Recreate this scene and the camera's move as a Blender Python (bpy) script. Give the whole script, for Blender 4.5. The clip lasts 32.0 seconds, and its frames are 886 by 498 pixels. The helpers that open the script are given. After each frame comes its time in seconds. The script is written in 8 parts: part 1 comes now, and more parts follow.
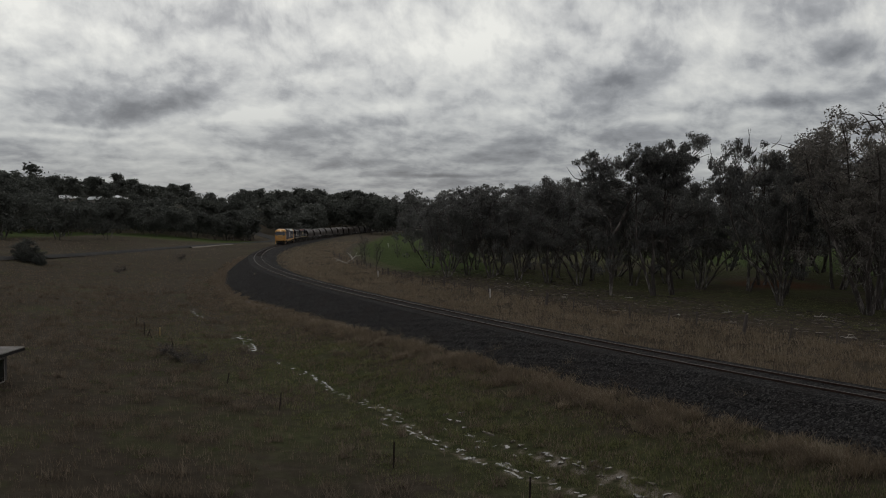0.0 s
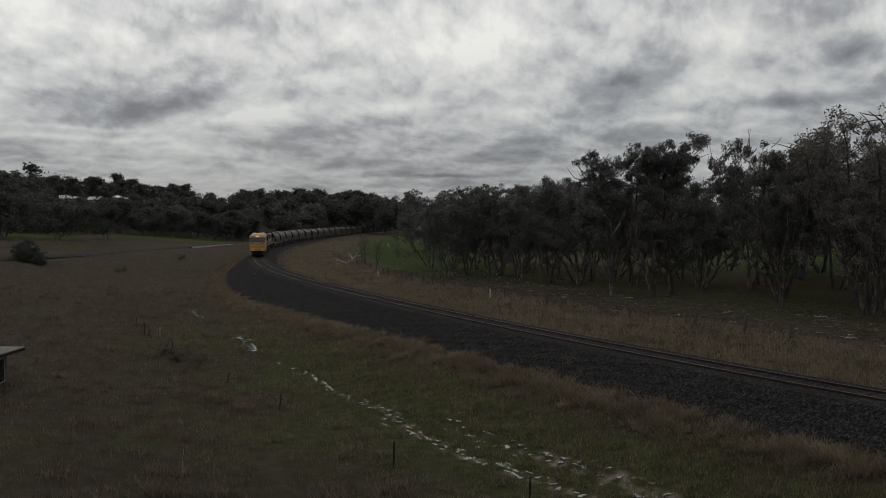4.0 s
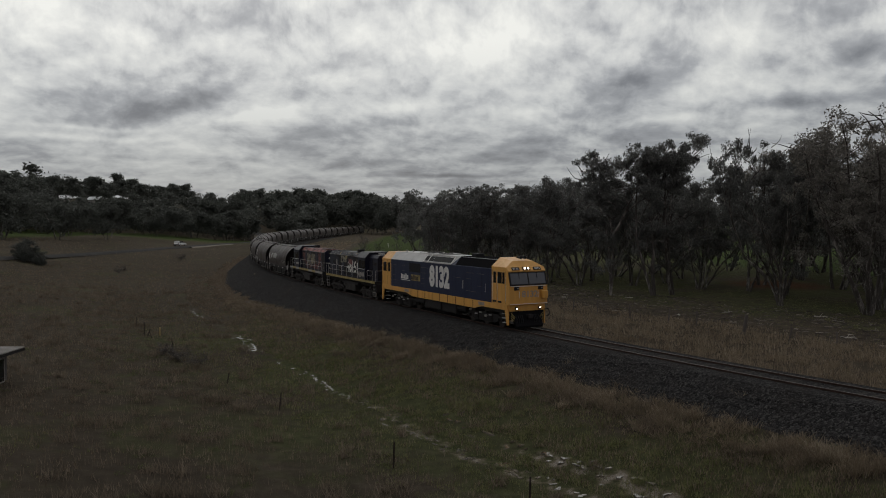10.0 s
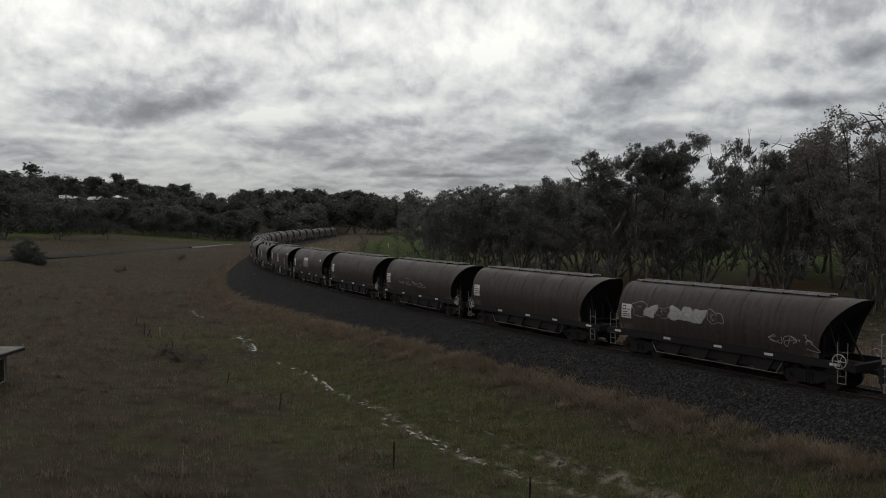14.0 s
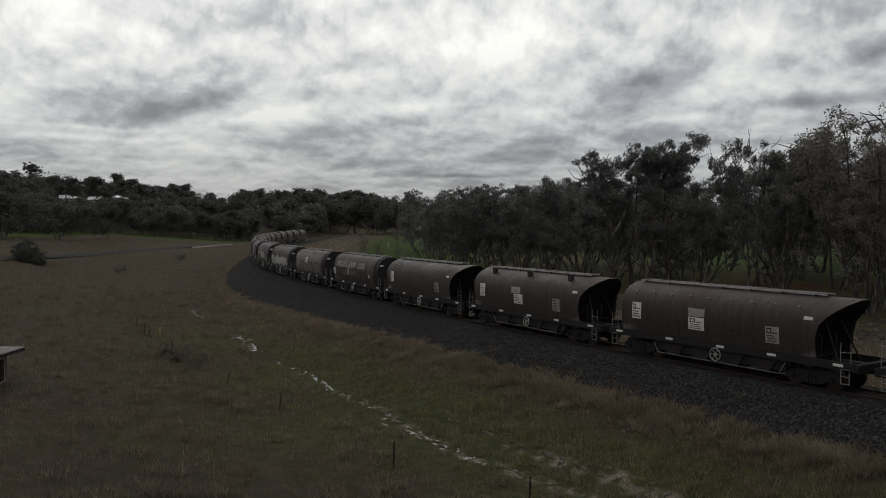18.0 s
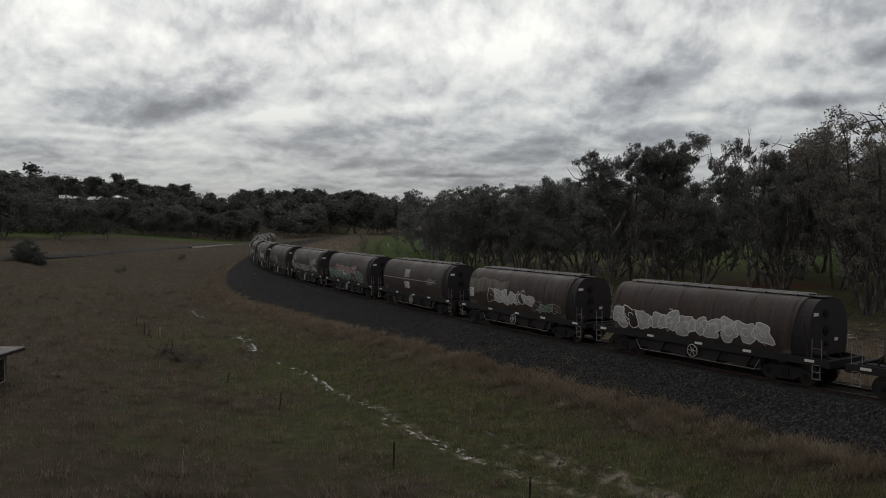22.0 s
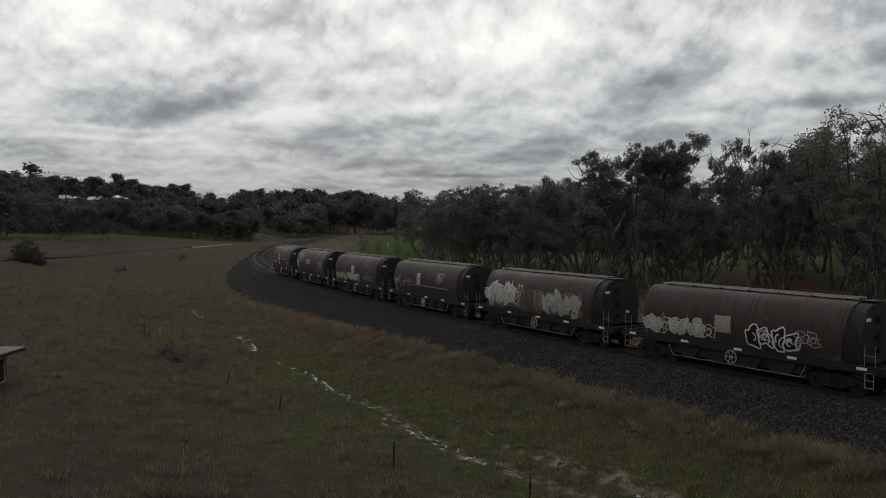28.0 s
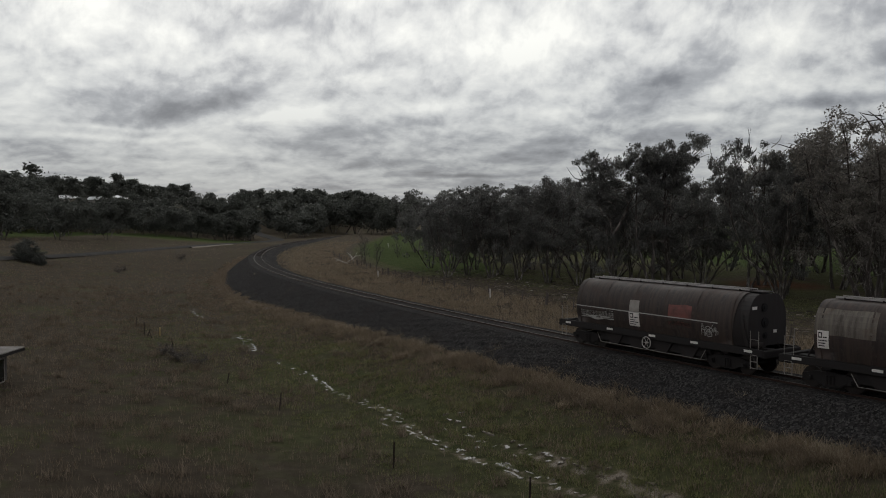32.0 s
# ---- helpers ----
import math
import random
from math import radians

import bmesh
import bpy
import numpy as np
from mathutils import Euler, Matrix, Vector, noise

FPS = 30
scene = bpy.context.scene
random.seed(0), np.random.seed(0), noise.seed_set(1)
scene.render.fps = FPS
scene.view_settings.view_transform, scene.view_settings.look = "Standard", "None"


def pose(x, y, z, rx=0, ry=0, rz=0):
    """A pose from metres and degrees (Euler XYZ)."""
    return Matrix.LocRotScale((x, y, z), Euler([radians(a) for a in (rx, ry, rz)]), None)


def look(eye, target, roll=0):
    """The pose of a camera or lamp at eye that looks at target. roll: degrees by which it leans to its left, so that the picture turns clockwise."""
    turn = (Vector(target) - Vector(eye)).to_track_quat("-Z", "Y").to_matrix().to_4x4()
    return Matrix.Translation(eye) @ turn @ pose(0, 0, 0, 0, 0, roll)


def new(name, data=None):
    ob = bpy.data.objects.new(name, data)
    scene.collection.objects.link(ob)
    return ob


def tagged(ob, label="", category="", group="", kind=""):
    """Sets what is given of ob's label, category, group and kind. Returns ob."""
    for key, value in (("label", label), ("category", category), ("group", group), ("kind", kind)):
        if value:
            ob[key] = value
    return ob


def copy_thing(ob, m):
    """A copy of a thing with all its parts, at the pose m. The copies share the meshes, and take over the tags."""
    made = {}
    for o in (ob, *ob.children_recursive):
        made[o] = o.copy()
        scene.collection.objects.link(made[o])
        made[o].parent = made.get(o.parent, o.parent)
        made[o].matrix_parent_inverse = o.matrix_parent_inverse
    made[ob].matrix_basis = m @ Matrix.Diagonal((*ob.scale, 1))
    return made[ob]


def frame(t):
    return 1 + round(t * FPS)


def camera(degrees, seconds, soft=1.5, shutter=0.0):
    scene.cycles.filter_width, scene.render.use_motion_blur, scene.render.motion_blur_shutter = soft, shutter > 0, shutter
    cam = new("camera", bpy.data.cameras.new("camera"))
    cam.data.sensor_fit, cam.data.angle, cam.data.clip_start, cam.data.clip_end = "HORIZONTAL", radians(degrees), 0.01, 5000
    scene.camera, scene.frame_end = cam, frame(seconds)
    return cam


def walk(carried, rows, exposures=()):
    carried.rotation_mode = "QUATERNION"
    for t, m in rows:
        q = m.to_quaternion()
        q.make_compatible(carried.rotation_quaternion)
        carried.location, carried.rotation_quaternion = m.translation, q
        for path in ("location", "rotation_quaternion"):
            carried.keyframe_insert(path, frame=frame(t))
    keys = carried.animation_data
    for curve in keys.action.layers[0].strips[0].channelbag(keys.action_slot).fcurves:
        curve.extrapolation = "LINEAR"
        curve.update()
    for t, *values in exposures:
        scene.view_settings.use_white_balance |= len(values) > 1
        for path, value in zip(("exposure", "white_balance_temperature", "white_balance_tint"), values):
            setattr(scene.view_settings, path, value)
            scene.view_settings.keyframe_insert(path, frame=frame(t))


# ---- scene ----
# camera on its bank, still for the whole clip
cam = camera(57.53, 32.0, soft=1.0)
EYE = pose(0, 0, 7.19, 90 - 2.03, 0, 0)
walk(cam, [(0.0, EYE), (32.0, EYE)], exposures=[(0.0, -0.16), (9.0, -0.12), (13.0, 0.12), (32.0, 0.12)])

# daylight: high thin overcast, brightest ahead of the camera
SUN_AZ, SUN_EL = radians(-14), radians(32)
world = bpy.data.worlds.new("world")
scene.world = world
world.use_nodes = True
sky = world.node_tree.nodes.new("ShaderNodeTexSky")
sky.sky_type, sky.sun_disc = "NISHITA", False
sky.sun_elevation, sky.sun_rotation = SUN_EL, SUN_AZ
world.node_tree.links.new(sky.outputs[0], world.node_tree.nodes["Background"].inputs[0])
world.node_tree.nodes["Background"].inputs[1].default_value = 0.05
sun_data = bpy.data.lights.new("sun", "SUN")
sun_data.energy, sun_data.angle, sun_data.color = 1.35, radians(14), (1.0, 0.95, 0.88)
sun = new("sun", sun_data)
sun.matrix_world = look((0, 0, 0), (-math.sin(SUN_AZ) * math.cos(SUN_EL), -math.cos(SUN_AZ) * math.cos(SUN_EL), -math.sin(SUN_EL)))


# ---------------------------------------------------------------- node helpers
class Nodes:
    """A small wrapper to write node trees line by line."""

    def __init__(self, name):
        self.m = bpy.data.materials.new(name)
        self.m.use_nodes = True
        self.t = self.m.node_tree
        self.out = self.t.nodes["Material Output"]
        self.b = self.t.nodes["Principled BSDF"]

    def n(self, kind, **sets):
        nd = self.t.nodes.new("ShaderNode" + kind)
        for k, v in sets.items():
            setattr(nd, k, v)
        return nd

    def put(self, sock, v):
        if isinstance(v, bpy.types.NodeSocket):
            self.t.links.new(v, sock)
        elif v is not None:
            if sock.type == "RGBA" and not hasattr(v, "__len__"):
                v = (v, v, v, 1)
            elif sock.type == "RGBA" and len(v) == 3:
                v = (*v, 1)
            sock.default_value = v

    def math(self, op, a, b=None, c=None, clamp=False):
        nd = self.n("Math", operation=op, use_clamp=clamp)
        for i, v in enumerate((a, b, c)):
            self.put(nd.inputs[i], v)
        return nd.outputs[0]

    def co(self, which="Object"):
        return self.n("TexCoord").outputs[which]

    def scaled(self, vec, s, loc=(0, 0, 0), rot=(0, 0, 0)):
        nd = self.n("Mapping")
        self.put(nd.inputs[0], vec)
        nd.inputs[1].default_value, nd.inputs[2].default_value, nd.inputs[3].default_value = loc, rot, s
        return nd.outputs[0]

    def noise(self, vec, scale, detail=4.0, rough=0.55, dist=0.0):
        nd = self.n("TexNoise")
        self.put(nd.inputs["Vector"], vec)
        for k, v in (("Scale", scale), ("Detail", detail), ("Roughness", rough), ("Distortion", dist)):
            nd.inputs[k].default_value = v
        return nd.outputs[0]

    def voro(self, vec, scale, out="Distance", feature="F1"):
        nd = self.n("TexVoronoi", feature=feature)
        self.put(nd.inputs["Vector"], vec)
        nd.inputs["Scale"].default_value = scale
        return nd.outputs[out]

    def ramp(self, fac, *stops):
        nd = self.n("ValToRGB")
        self.put(nd.inputs[0], fac)
        el = nd.color_ramp.elements
        while len(el) < len(stops):
            el.new(0.5)
        for e, (p, c) in zip(el, stops):
            e.position = p
            e.color = (c, c, c, 1) if not hasattr(c, "__len__") else (*c[:3], 1)
        return nd.outputs[0]

    def mix(self, fac, a, b, mode="MIX"):
        nd = self.n("Mix", data_type="RGBA", blend_type=mode)
        for i, v in ((0, fac), (6, a), (7, b)):
            self.put(nd.inputs[i], v)
        return nd.outputs[2]

    def bump(self, height, strength=0.3, dist=0.02):
        nd = self.n("Bump")
        nd.inputs["Strength"].default_value, nd.inputs["Distance"].default_value = strength, dist
        self.put(nd.inputs["Height"], height)
        self.put(self.b.inputs["Normal"], nd.outputs[0])

    def done(self, color, rough=0.6, metal=0.0, spec=None):
        self.put(self.b.inputs["Base Color"], color)
        self.put(self.b.inputs["Roughness"], rough)
        self.put(self.b.inputs["Metallic"], metal)
        if spec is not None:
            self.b.inputs["Specular IOR Level"].default_value = spec
        return self.m


def plain(name, col, rough=0.6, metal=0.0, wear=None, amount=0.5, scale=3.0, grain=40.0, bump=0.15, streak=False, spec=None):
    """Paint or metal with grime at two scales: large stains of the wear colour and a fine grain."""
    k = Nodes(name)
    co = k.co("Object")
    rnd = k.n("ObjectInfo").outputs["Random"]
    off = k.n("VectorMath", operation="ADD")
    k.put(off.inputs[0], co)
    sc = k.math("MULTIPLY", rnd, 37.0)
    comb = k.n("CombineXYZ")
    k.put(comb.inputs[0], sc)
    k.put(comb.inputs[1], sc)
    k.put(off.inputs[1], comb.outputs[0])
    v = off.outputs[0]
    big = k.noise(k.scaled(v, (2.2, 2.2, 0.35)) if streak else v, scale, 6, 0.62)
    fine = k.noise(v, grain, 3)
    wear = wear or tuple(c * 0.55 for c in col)
    c = k.mix(k.ramp(big, (0.5 - amount * 0.25, 0.0), (0.5 + 0.25, amount)), col, wear)
    c = k.mix(k.math("MULTIPLY", fine, 0.35), c, tuple(x * 0.7 for x in col))
    k.bump(fine, bump, 0.01)
    return k.done(c, k.ramp(big, (0.3, max(0.05, rough - 0.08)), (0.7, min(1, rough + 0.12))), metal, spec)


def glow(name, col, strength):
    k = Nodes(name)
    e = k.n("Emission")
    e.inputs[0].default_value, e.inputs[1].default_value = (*col, 1), strength
    k.t.links.new(e.outputs[0], k.out.inputs[0])
    k.m.cycles.emission_sampling = "NONE"
    return k.m


# ---------------------------------------------------------------- mesh helpers
def mesh_of(name, verts, faces, smooth=False):
    me = bpy.data.meshes.new(name)
    me.from_pydata([tuple(v) for v in verts], [], faces)
    if smooth:
        me.polygons.foreach_set("use_smooth", [True] * len(me.polygons))
    me.update()
    return me


def quads_mesh(name, V, n=4):
    """A mesh of separate faces, n corners each, from an array of corners."""
    V = np.asarray(V, dtype=np.float32).reshape(-1, 3)
    nf = len(V) // n
    me = bpy.data.meshes.new(name)
    me.vertices.add(len(V))
    me.vertices.foreach_set("co", V.ravel())
    me.loops.add(len(V))
    me.loops.foreach_set("vertex_index", np.arange(len(V), dtype=np.int32))
    me.polygons.add(nf)
    me.polygons.foreach_set("loop_start", np.arange(nf, dtype=np.int32) * n)
    me.update(calc_edges=True)
    return me


def link(name, me, mat, parent=None, m=None, label=""):
    ob = new(name, me)
    if mat is not None and not me.materials:
        me.materials.append(mat)
    if parent is not None:
        ob.parent = parent
    if m is not None:
        ob.matrix_basis = m
    if label:
        ob["label"] = label
    return ob


def part(name, bm, material, parent, label="", m=None, smooth=False):
    me = bpy.data.meshes.new(name)
    bm.normal_update()
    bm.to_mesh(me)
    bm.free()
    if smooth:
        me.polygons.foreach_set("use_smooth", [True] * len(me.polygons))
    return link(name, me, material, parent, m, label)


def bx(bm, x0, x1, y0, y1, z0, z1, m=None, bevel=0.0):
    """Adds a box, edges bevelled, to bm."""
    g = bmesh.ops.create_cube(bm, size=1.0)
    vs = g["verts"]
    for v in vs:
        v.co = Vector(((x0 + x1) / 2 + v.co.x * (x1 - x0), (y0 + y1) / 2 + v.co.y * (y1 - y0), (z0 + z1) / 2 + v.co.z * (z1 - z0)))
    if bevel:
        es = list({e for v in vs for e in v.link_edges})
        r = bmesh.ops.bevel(bm, geom=es, offset=bevel, segments=1, affect="EDGES")
        vs = list({v for f in r["faces"] for v in f.verts} | {v for v in vs if v.is_valid})
    if m is not None:
        for v in vs:
            v.co = m @ v.co
    return bm


def cyl(bm, a, b, r, seg=10, r2=None, cap=True):
    """Adds a cylinder or cone from a to b."""
    a, b = Vector(a), Vector(b)
    d = b - a
    m = Matrix.Translation((a + b) / 2) @ d.to_track_quat("Z", "Y").to_matrix().to_4x4()
    bmesh.ops.create_cone(bm, cap_ends=cap, segments=seg, radius1=r, radius2=r if r2 is None else r2, depth=d.length, matrix=m)
    return bm


def tube(bm, pts, r, seg=6):
    for a, b in zip(pts[:-1], pts[1:]):
        cyl(bm, a, b, r, seg)
    return bm


def prism(bm, profile, x0, x1, axis="x"):
    """Extrudes a closed (y, z) profile from x0 to x1."""
    A, B = [], []
    for y, z in profile:
        if axis == "x":
            A.append(bm.verts.new((x0, y, z))), B.append(bm.verts.new((x1, y, z)))
        else:
            A.append(bm.verts.new((y, x0, z))), B.append(bm.verts.new((y, x1, z)))
    n = len(A)
    fs = [bm.faces.new(A[::-1]), bm.faces.new(B)]
    for i in range(n):
        fs.append(bm.faces.new((A[i], A[(i + 1) % n], B[(i + 1) % n], B[i])))
    bmesh.ops.recalc_face_normals(bm, faces=fs)
    return bm


def B():
    return bmesh.new()


def thing(name, label, category, group="", kind="", m=None):
    ob = new(name)
    ob.empty_display_size = 0.3
    if m is not None:
        ob.matrix_basis = m
    return tagged(ob, label, category, group, kind)


def smooth01(a, b, x):
    t = np.clip((np.asarray(x, dtype=float) - a) / (b - a), 0, 1)
    return t * t * (3 - 2 * t)


# ---------------------------------------------------------------- the line of the track
# arc length s grows away from the camera; u is the offset towards the camera's side
KS = [-40, -39, 0, 40, 80, 120, 160, 200, 250, 310, 380, 470, 900]
KV = [0.000, 3.574, 3.574, 1.449, 3.648, 2.539, 1.756, 1.672, 0.988, 0.554, 0.958, 0.958, 0.958]
S = np.arange(-700.0, 960.0, 1.0)
_th = np.cumsum(np.interp(S, KS, KV) / 1000.0)
I0 = 700
TH = _th - _th[I0] - (0.5675)
SX = np.cumsum(np.sin(TH))
SY = np.cumsum(np.cos(TH))
SX, SY = SX - SX[I0] + (13.233), SY - SY[I0] + 40.481


def at(s, u=0.0):
    x, y, th = np.interp(s, S, SX), np.interp(s, S, SY), np.interp(s, S, TH)
    return x - u * np.cos(th), y + u * np.sin(th), th


def track_coords(x, y):
    """s and u of places on the ground."""
    x, y = np.asarray(x, dtype=float).ravel(), np.asarray(y, dtype=float).ravel()
    sub = slice(0, None, 4)
    bs, bu = np.empty(len(x)), np.empty(len(x))
    for i in range(0, len(x), 20000):
        dx, dy = x[i:i + 20000, None] - SX[None, sub], y[i:i + 20000, None] - SY[None, sub]
        j = np.argmin(dx * dx + dy * dy, axis=1) * 4
        th = TH[j]
        ex, ey = x[i:i + 20000] - SX[j], y[i:i + 20000] - SY[j]
        ds = ex * np.sin(th) + ey * np.cos(th)
        bs[i:i + 20000] = S[j] + ds
        px, py, th = at(S[j] + ds)
        bu[i:i + 20000] = -(x[i:i + 20000] - px) * np.cos(th) + (y[i:i + 20000] - py) * np.sin(th)
    return bs, bu


def wobble(x, y, size, seed=0.0):
    """Smooth, seeded unevenness from a few crossing waves, about -1 to 1."""
    r = np.random.RandomState(int(seed * 10) + 5)
    z = np.zeros_like(x)
    for k in range(7):
        a, p, q = r.uniform(0, 2 * math.pi), r.uniform(0, 6.28), r.uniform(0.6, 2.2)
        z += np.sin((x * math.cos(a) + y * math.sin(a)) * 6.28 / size * q + p) / (0.6 + q)
    return z / 3.0


def toe(s):
    """How far below the rails the ballast slope reaches on the camera's side."""
    return 1.35 + 1.75 * smooth01(5, 95, s) - 2.2 * smooth01(108, 215, s)


def ground_z(x, y):
    x, y = np.asarray(x, dtype=float), np.asarray(y, dtype=float)
    shape = x.shape
    x, y = x.ravel(), y.ravel()
    s, u = track_coords(x, y)
    D = 3.15 - 2.45 * smooth01(130, 235, s)
    h = np.minimum(toe(s), D)
    ut = 2.3 + (h - 0.75) * 1.35
    zl = np.where(u < ut, -0.75 - (u - 2.3) / 1.35, -h - (D - h) * np.clip((u - ut) / (11.0 - ut), 0, 1))
    field = -D + (D + 1.0) * smooth01(14.5, 60, u)
    zl = np.where(u > 11.0, field, zl)
    zl = np.where(u < 2.3, -0.75, zl)
    zr = -0.75 - 0.35 * smooth01(2.6, 7, -u) + 1.2 * smooth01(250, 480, y)
    z = np.where(u >= 0, zl, zr)
    far = np.hypot(x, y)
    off = np.clip((np.abs(u) - 4) / 10, 0, 1)
    z = z + off * (0.10 * wobble(x, y, 14, 1) + 0.05 * wobble(x, y, 4.5, 2) + 0.25 * wobble(x, y, 60, 3))
    z = z + 16 * smooth01(290, 500, far) * smooth01(-95, -200, x) + 2.0 * smooth01(330, 600, far) * off
    z = z + 10 * smooth01(390, 600, far) * smooth01(-170, -80, x) * smooth01(8, 30, u)
    z = z + 1.2 * smooth01(34, 70, u) * smooth01(85, 150, y)
    seg = np.hypot(np.maximum(np.maximum(-90 - x, x - 6), 0), y + 3)
    bank = 5.6 - 0.40 * np.maximum(seg - 4.2, 0)
    t = np.clip((z - bank) / 2.4 + 0.5, 0, 1)
    z = bank + (z - bank) * t + 2.4 * t * (1 - t) * 0.5
    return z.reshape(shape)


_RY = np.arange(-140.0, 900.0, 1.0)
_RX = -81.3 + np.cumsum(np.interp(_RY, [185, 286, 306, 350], [0.0, 0.27, 0.0, -0.42])) - 30 * smooth01(140, -40, _RY)


def road_x(y):
    """The country road: straight past the field, a bend to the right, then back into the wood."""
    return float(np.interp(y, _RY, _RX))


def gz(x, y):
    return float(ground_z(np.array([x]), np.array([y]))[0])


# ---------------------------------------------------------------- sky
def cloud_deck():
    """A deck of low stratocumulus that drifts; it gives the daylight."""
    V, F = [], []
    NR, NA = 40, 96
    for i in range(NR + 1):
        r = 4700 * (i / NR) ** 0.8
        for j in range(NA):
            a = 2 * math.pi * j / NA
            V.append((r * math.sin(a), r * math.cos(a), 330 * (1 - (r / 4700) ** 2.6) + 6))
    for i in range(NR):
        for j in range(NA):
            k = (j + 1) % NA
            F.append((i * NA + j, i * NA + k, (i + 1) * NA + k, (i + 1) * NA + j))
    ob = link("backdrop", mesh_of("cloud_deck", V, F, True), None)
    k = Nodes("overcast_cloud")
    P = k.co("Object")
    sep = k.n("SeparateXYZ")
    k.put(sep.inputs[0], P)
    x, y, z = sep.outputs
    rad = k.math("SQRT", k.math("ADD", k.math("MULTIPLY", x, x), k.math("MULTIPLY", y, y)))
    az = k.math("MULTIPLY", k.math("ARCTAN2", x, y), 57.2958)
    el = k.math("MULTIPLY", k.math("ARCTAN2", k.math("SUBTRACT", z, 7.0), rad), 57.2958)
    # cloud cells seen from below: stretched along the wind, flattened by perspective
    flat = k.n("CombineXYZ")
    k.put(flat.inputs[0], az)
    k.put(flat.inputs[1], k.math("MULTIPLY", el, k.math("DIVIDE", 24.0, k.math("ADD", el, 9.0))))
    warp = k.n("TexNoise")
    k.put(warp.inputs["Vector"], flat.outputs[0])
    warp.inputs["Scale"].default_value, warp.inputs["Detail"].default_value = 0.16, 3
    wv = k.n("VectorMath", operation="MULTIPLY_ADD")
    k.put(wv.inputs[0], warp.outputs["Color"])
    wv.inputs[1].default_value, wv.inputs[2].default_value = (3.2, 0.9, 0), (-1.6, -0.45, 0)
    add = k.n("VectorMath", operation="ADD")
    k.put(add.inputs[0], flat.outputs[0])
    k.put(add.inputs[1], wv.outputs[0])
    q = add.outputs[0]
    big = k.noise(k.scaled(q, (0.085, 0.20, 1), (3.1, 1.7, 0), (0, 0, 0.10)), 1.0, 4, 0.5)
    mid = k.noise(k.scaled(q, (0.25, 0.55, 1), (7.3, 2.2, 0), (0, 0, 0.12)), 1.0, 6, 0.55)
    fine = k.noise(k.scaled(q, (0.85, 1.55, 1), (1.3, 9.2, 0)), 1.0, 6, 0.58)
    f = k.math("ADD", k.math("MULTIPLY", big, 0.36), k.math("ADD", k.math("MULTIPLY", mid, 0.46), k.math("MULTIPLY", fine, 0.18)))

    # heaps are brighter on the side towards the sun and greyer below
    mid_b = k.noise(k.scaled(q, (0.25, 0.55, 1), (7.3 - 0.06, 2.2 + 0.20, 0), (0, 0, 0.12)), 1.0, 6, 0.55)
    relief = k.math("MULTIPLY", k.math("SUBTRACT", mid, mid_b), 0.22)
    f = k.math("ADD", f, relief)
    sq = k.n("SeparateXYZ")
    k.put(sq.inputs[0], q)

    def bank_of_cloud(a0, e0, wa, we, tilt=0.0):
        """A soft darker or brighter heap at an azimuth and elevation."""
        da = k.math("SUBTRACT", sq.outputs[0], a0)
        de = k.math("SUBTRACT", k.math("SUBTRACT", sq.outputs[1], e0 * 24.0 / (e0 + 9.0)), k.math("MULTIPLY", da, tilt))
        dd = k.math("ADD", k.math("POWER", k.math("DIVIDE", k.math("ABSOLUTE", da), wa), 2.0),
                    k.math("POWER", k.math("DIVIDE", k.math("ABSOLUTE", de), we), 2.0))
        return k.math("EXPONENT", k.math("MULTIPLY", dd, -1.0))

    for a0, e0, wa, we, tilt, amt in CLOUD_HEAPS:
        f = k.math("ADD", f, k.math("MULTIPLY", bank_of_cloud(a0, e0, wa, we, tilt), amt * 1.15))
    lum = k.ramp(f, (0.16, (0.175, 0.182, 0.200)), (0.27, (0.255, 0.263, 0.280)), (0.40, (0.43, 0.44, 0.455)), (0.50, (0.66, 0.668, 0.66)), (0.64, (0.90, 0.90, 0.855)))
    # the sun behind the cloud: the deck is thinner and brighter on its side, greyer away from it
    sdir = (math.sin(SUN_AZ) * math.cos(SUN_EL), math.cos(SUN_AZ) * math.cos(SUN_EL), math.sin(SUN_EL))
    nrm = k.n("VectorMath", operation="NORMALIZE")
    k.put(nrm.inputs[0], P)
    dot = k.n("VectorMath", operation="DOT_PRODUCT")
    k.put(dot.inputs[0], nrm.outputs[0])
    dot.inputs[1].default_value = sdir
    side = k.ramp(k.math("MULTIPLY_ADD", dot.outputs["Value"], 0.5, 0.5), (0.0, (0.52, 0.490, 0.535)), (0.35, (0.54, 0.510, 0.555)), (0.60, (0.68, 0.66, 0.69)), (0.77, 0.92), (0.9, 1.0), (1.0, 1.1))
    em = k.n("Emission")
    haze = k.ramp(k.math("DIVIDE", el, 20.0), (0.06, (0.50, 0.52, 0.555)), (0.20, (0.62, 0.635, 0.66)), (0.40, (0.82, 0.83, 0.845)), (0.62, 1.0))
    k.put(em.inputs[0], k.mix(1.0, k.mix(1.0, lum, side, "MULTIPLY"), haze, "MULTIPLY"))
    em.inputs[1].default_value = 1.0
    thin = k.n("BsdfTransparent")
    mixs = k.n("MixShader")
    mixs.inputs[0].default_value = 0.06
    k.t.links.new(em.outputs[0], mixs.inputs[1])
    k.t.links.new(thin.outputs[0], mixs.inputs[2])
    k.t.links.new(mixs.outputs[0], k.out.inputs[0])
    k.m.cycles.emission_sampling = "NONE"
    ob.data.materials.append(k.m)
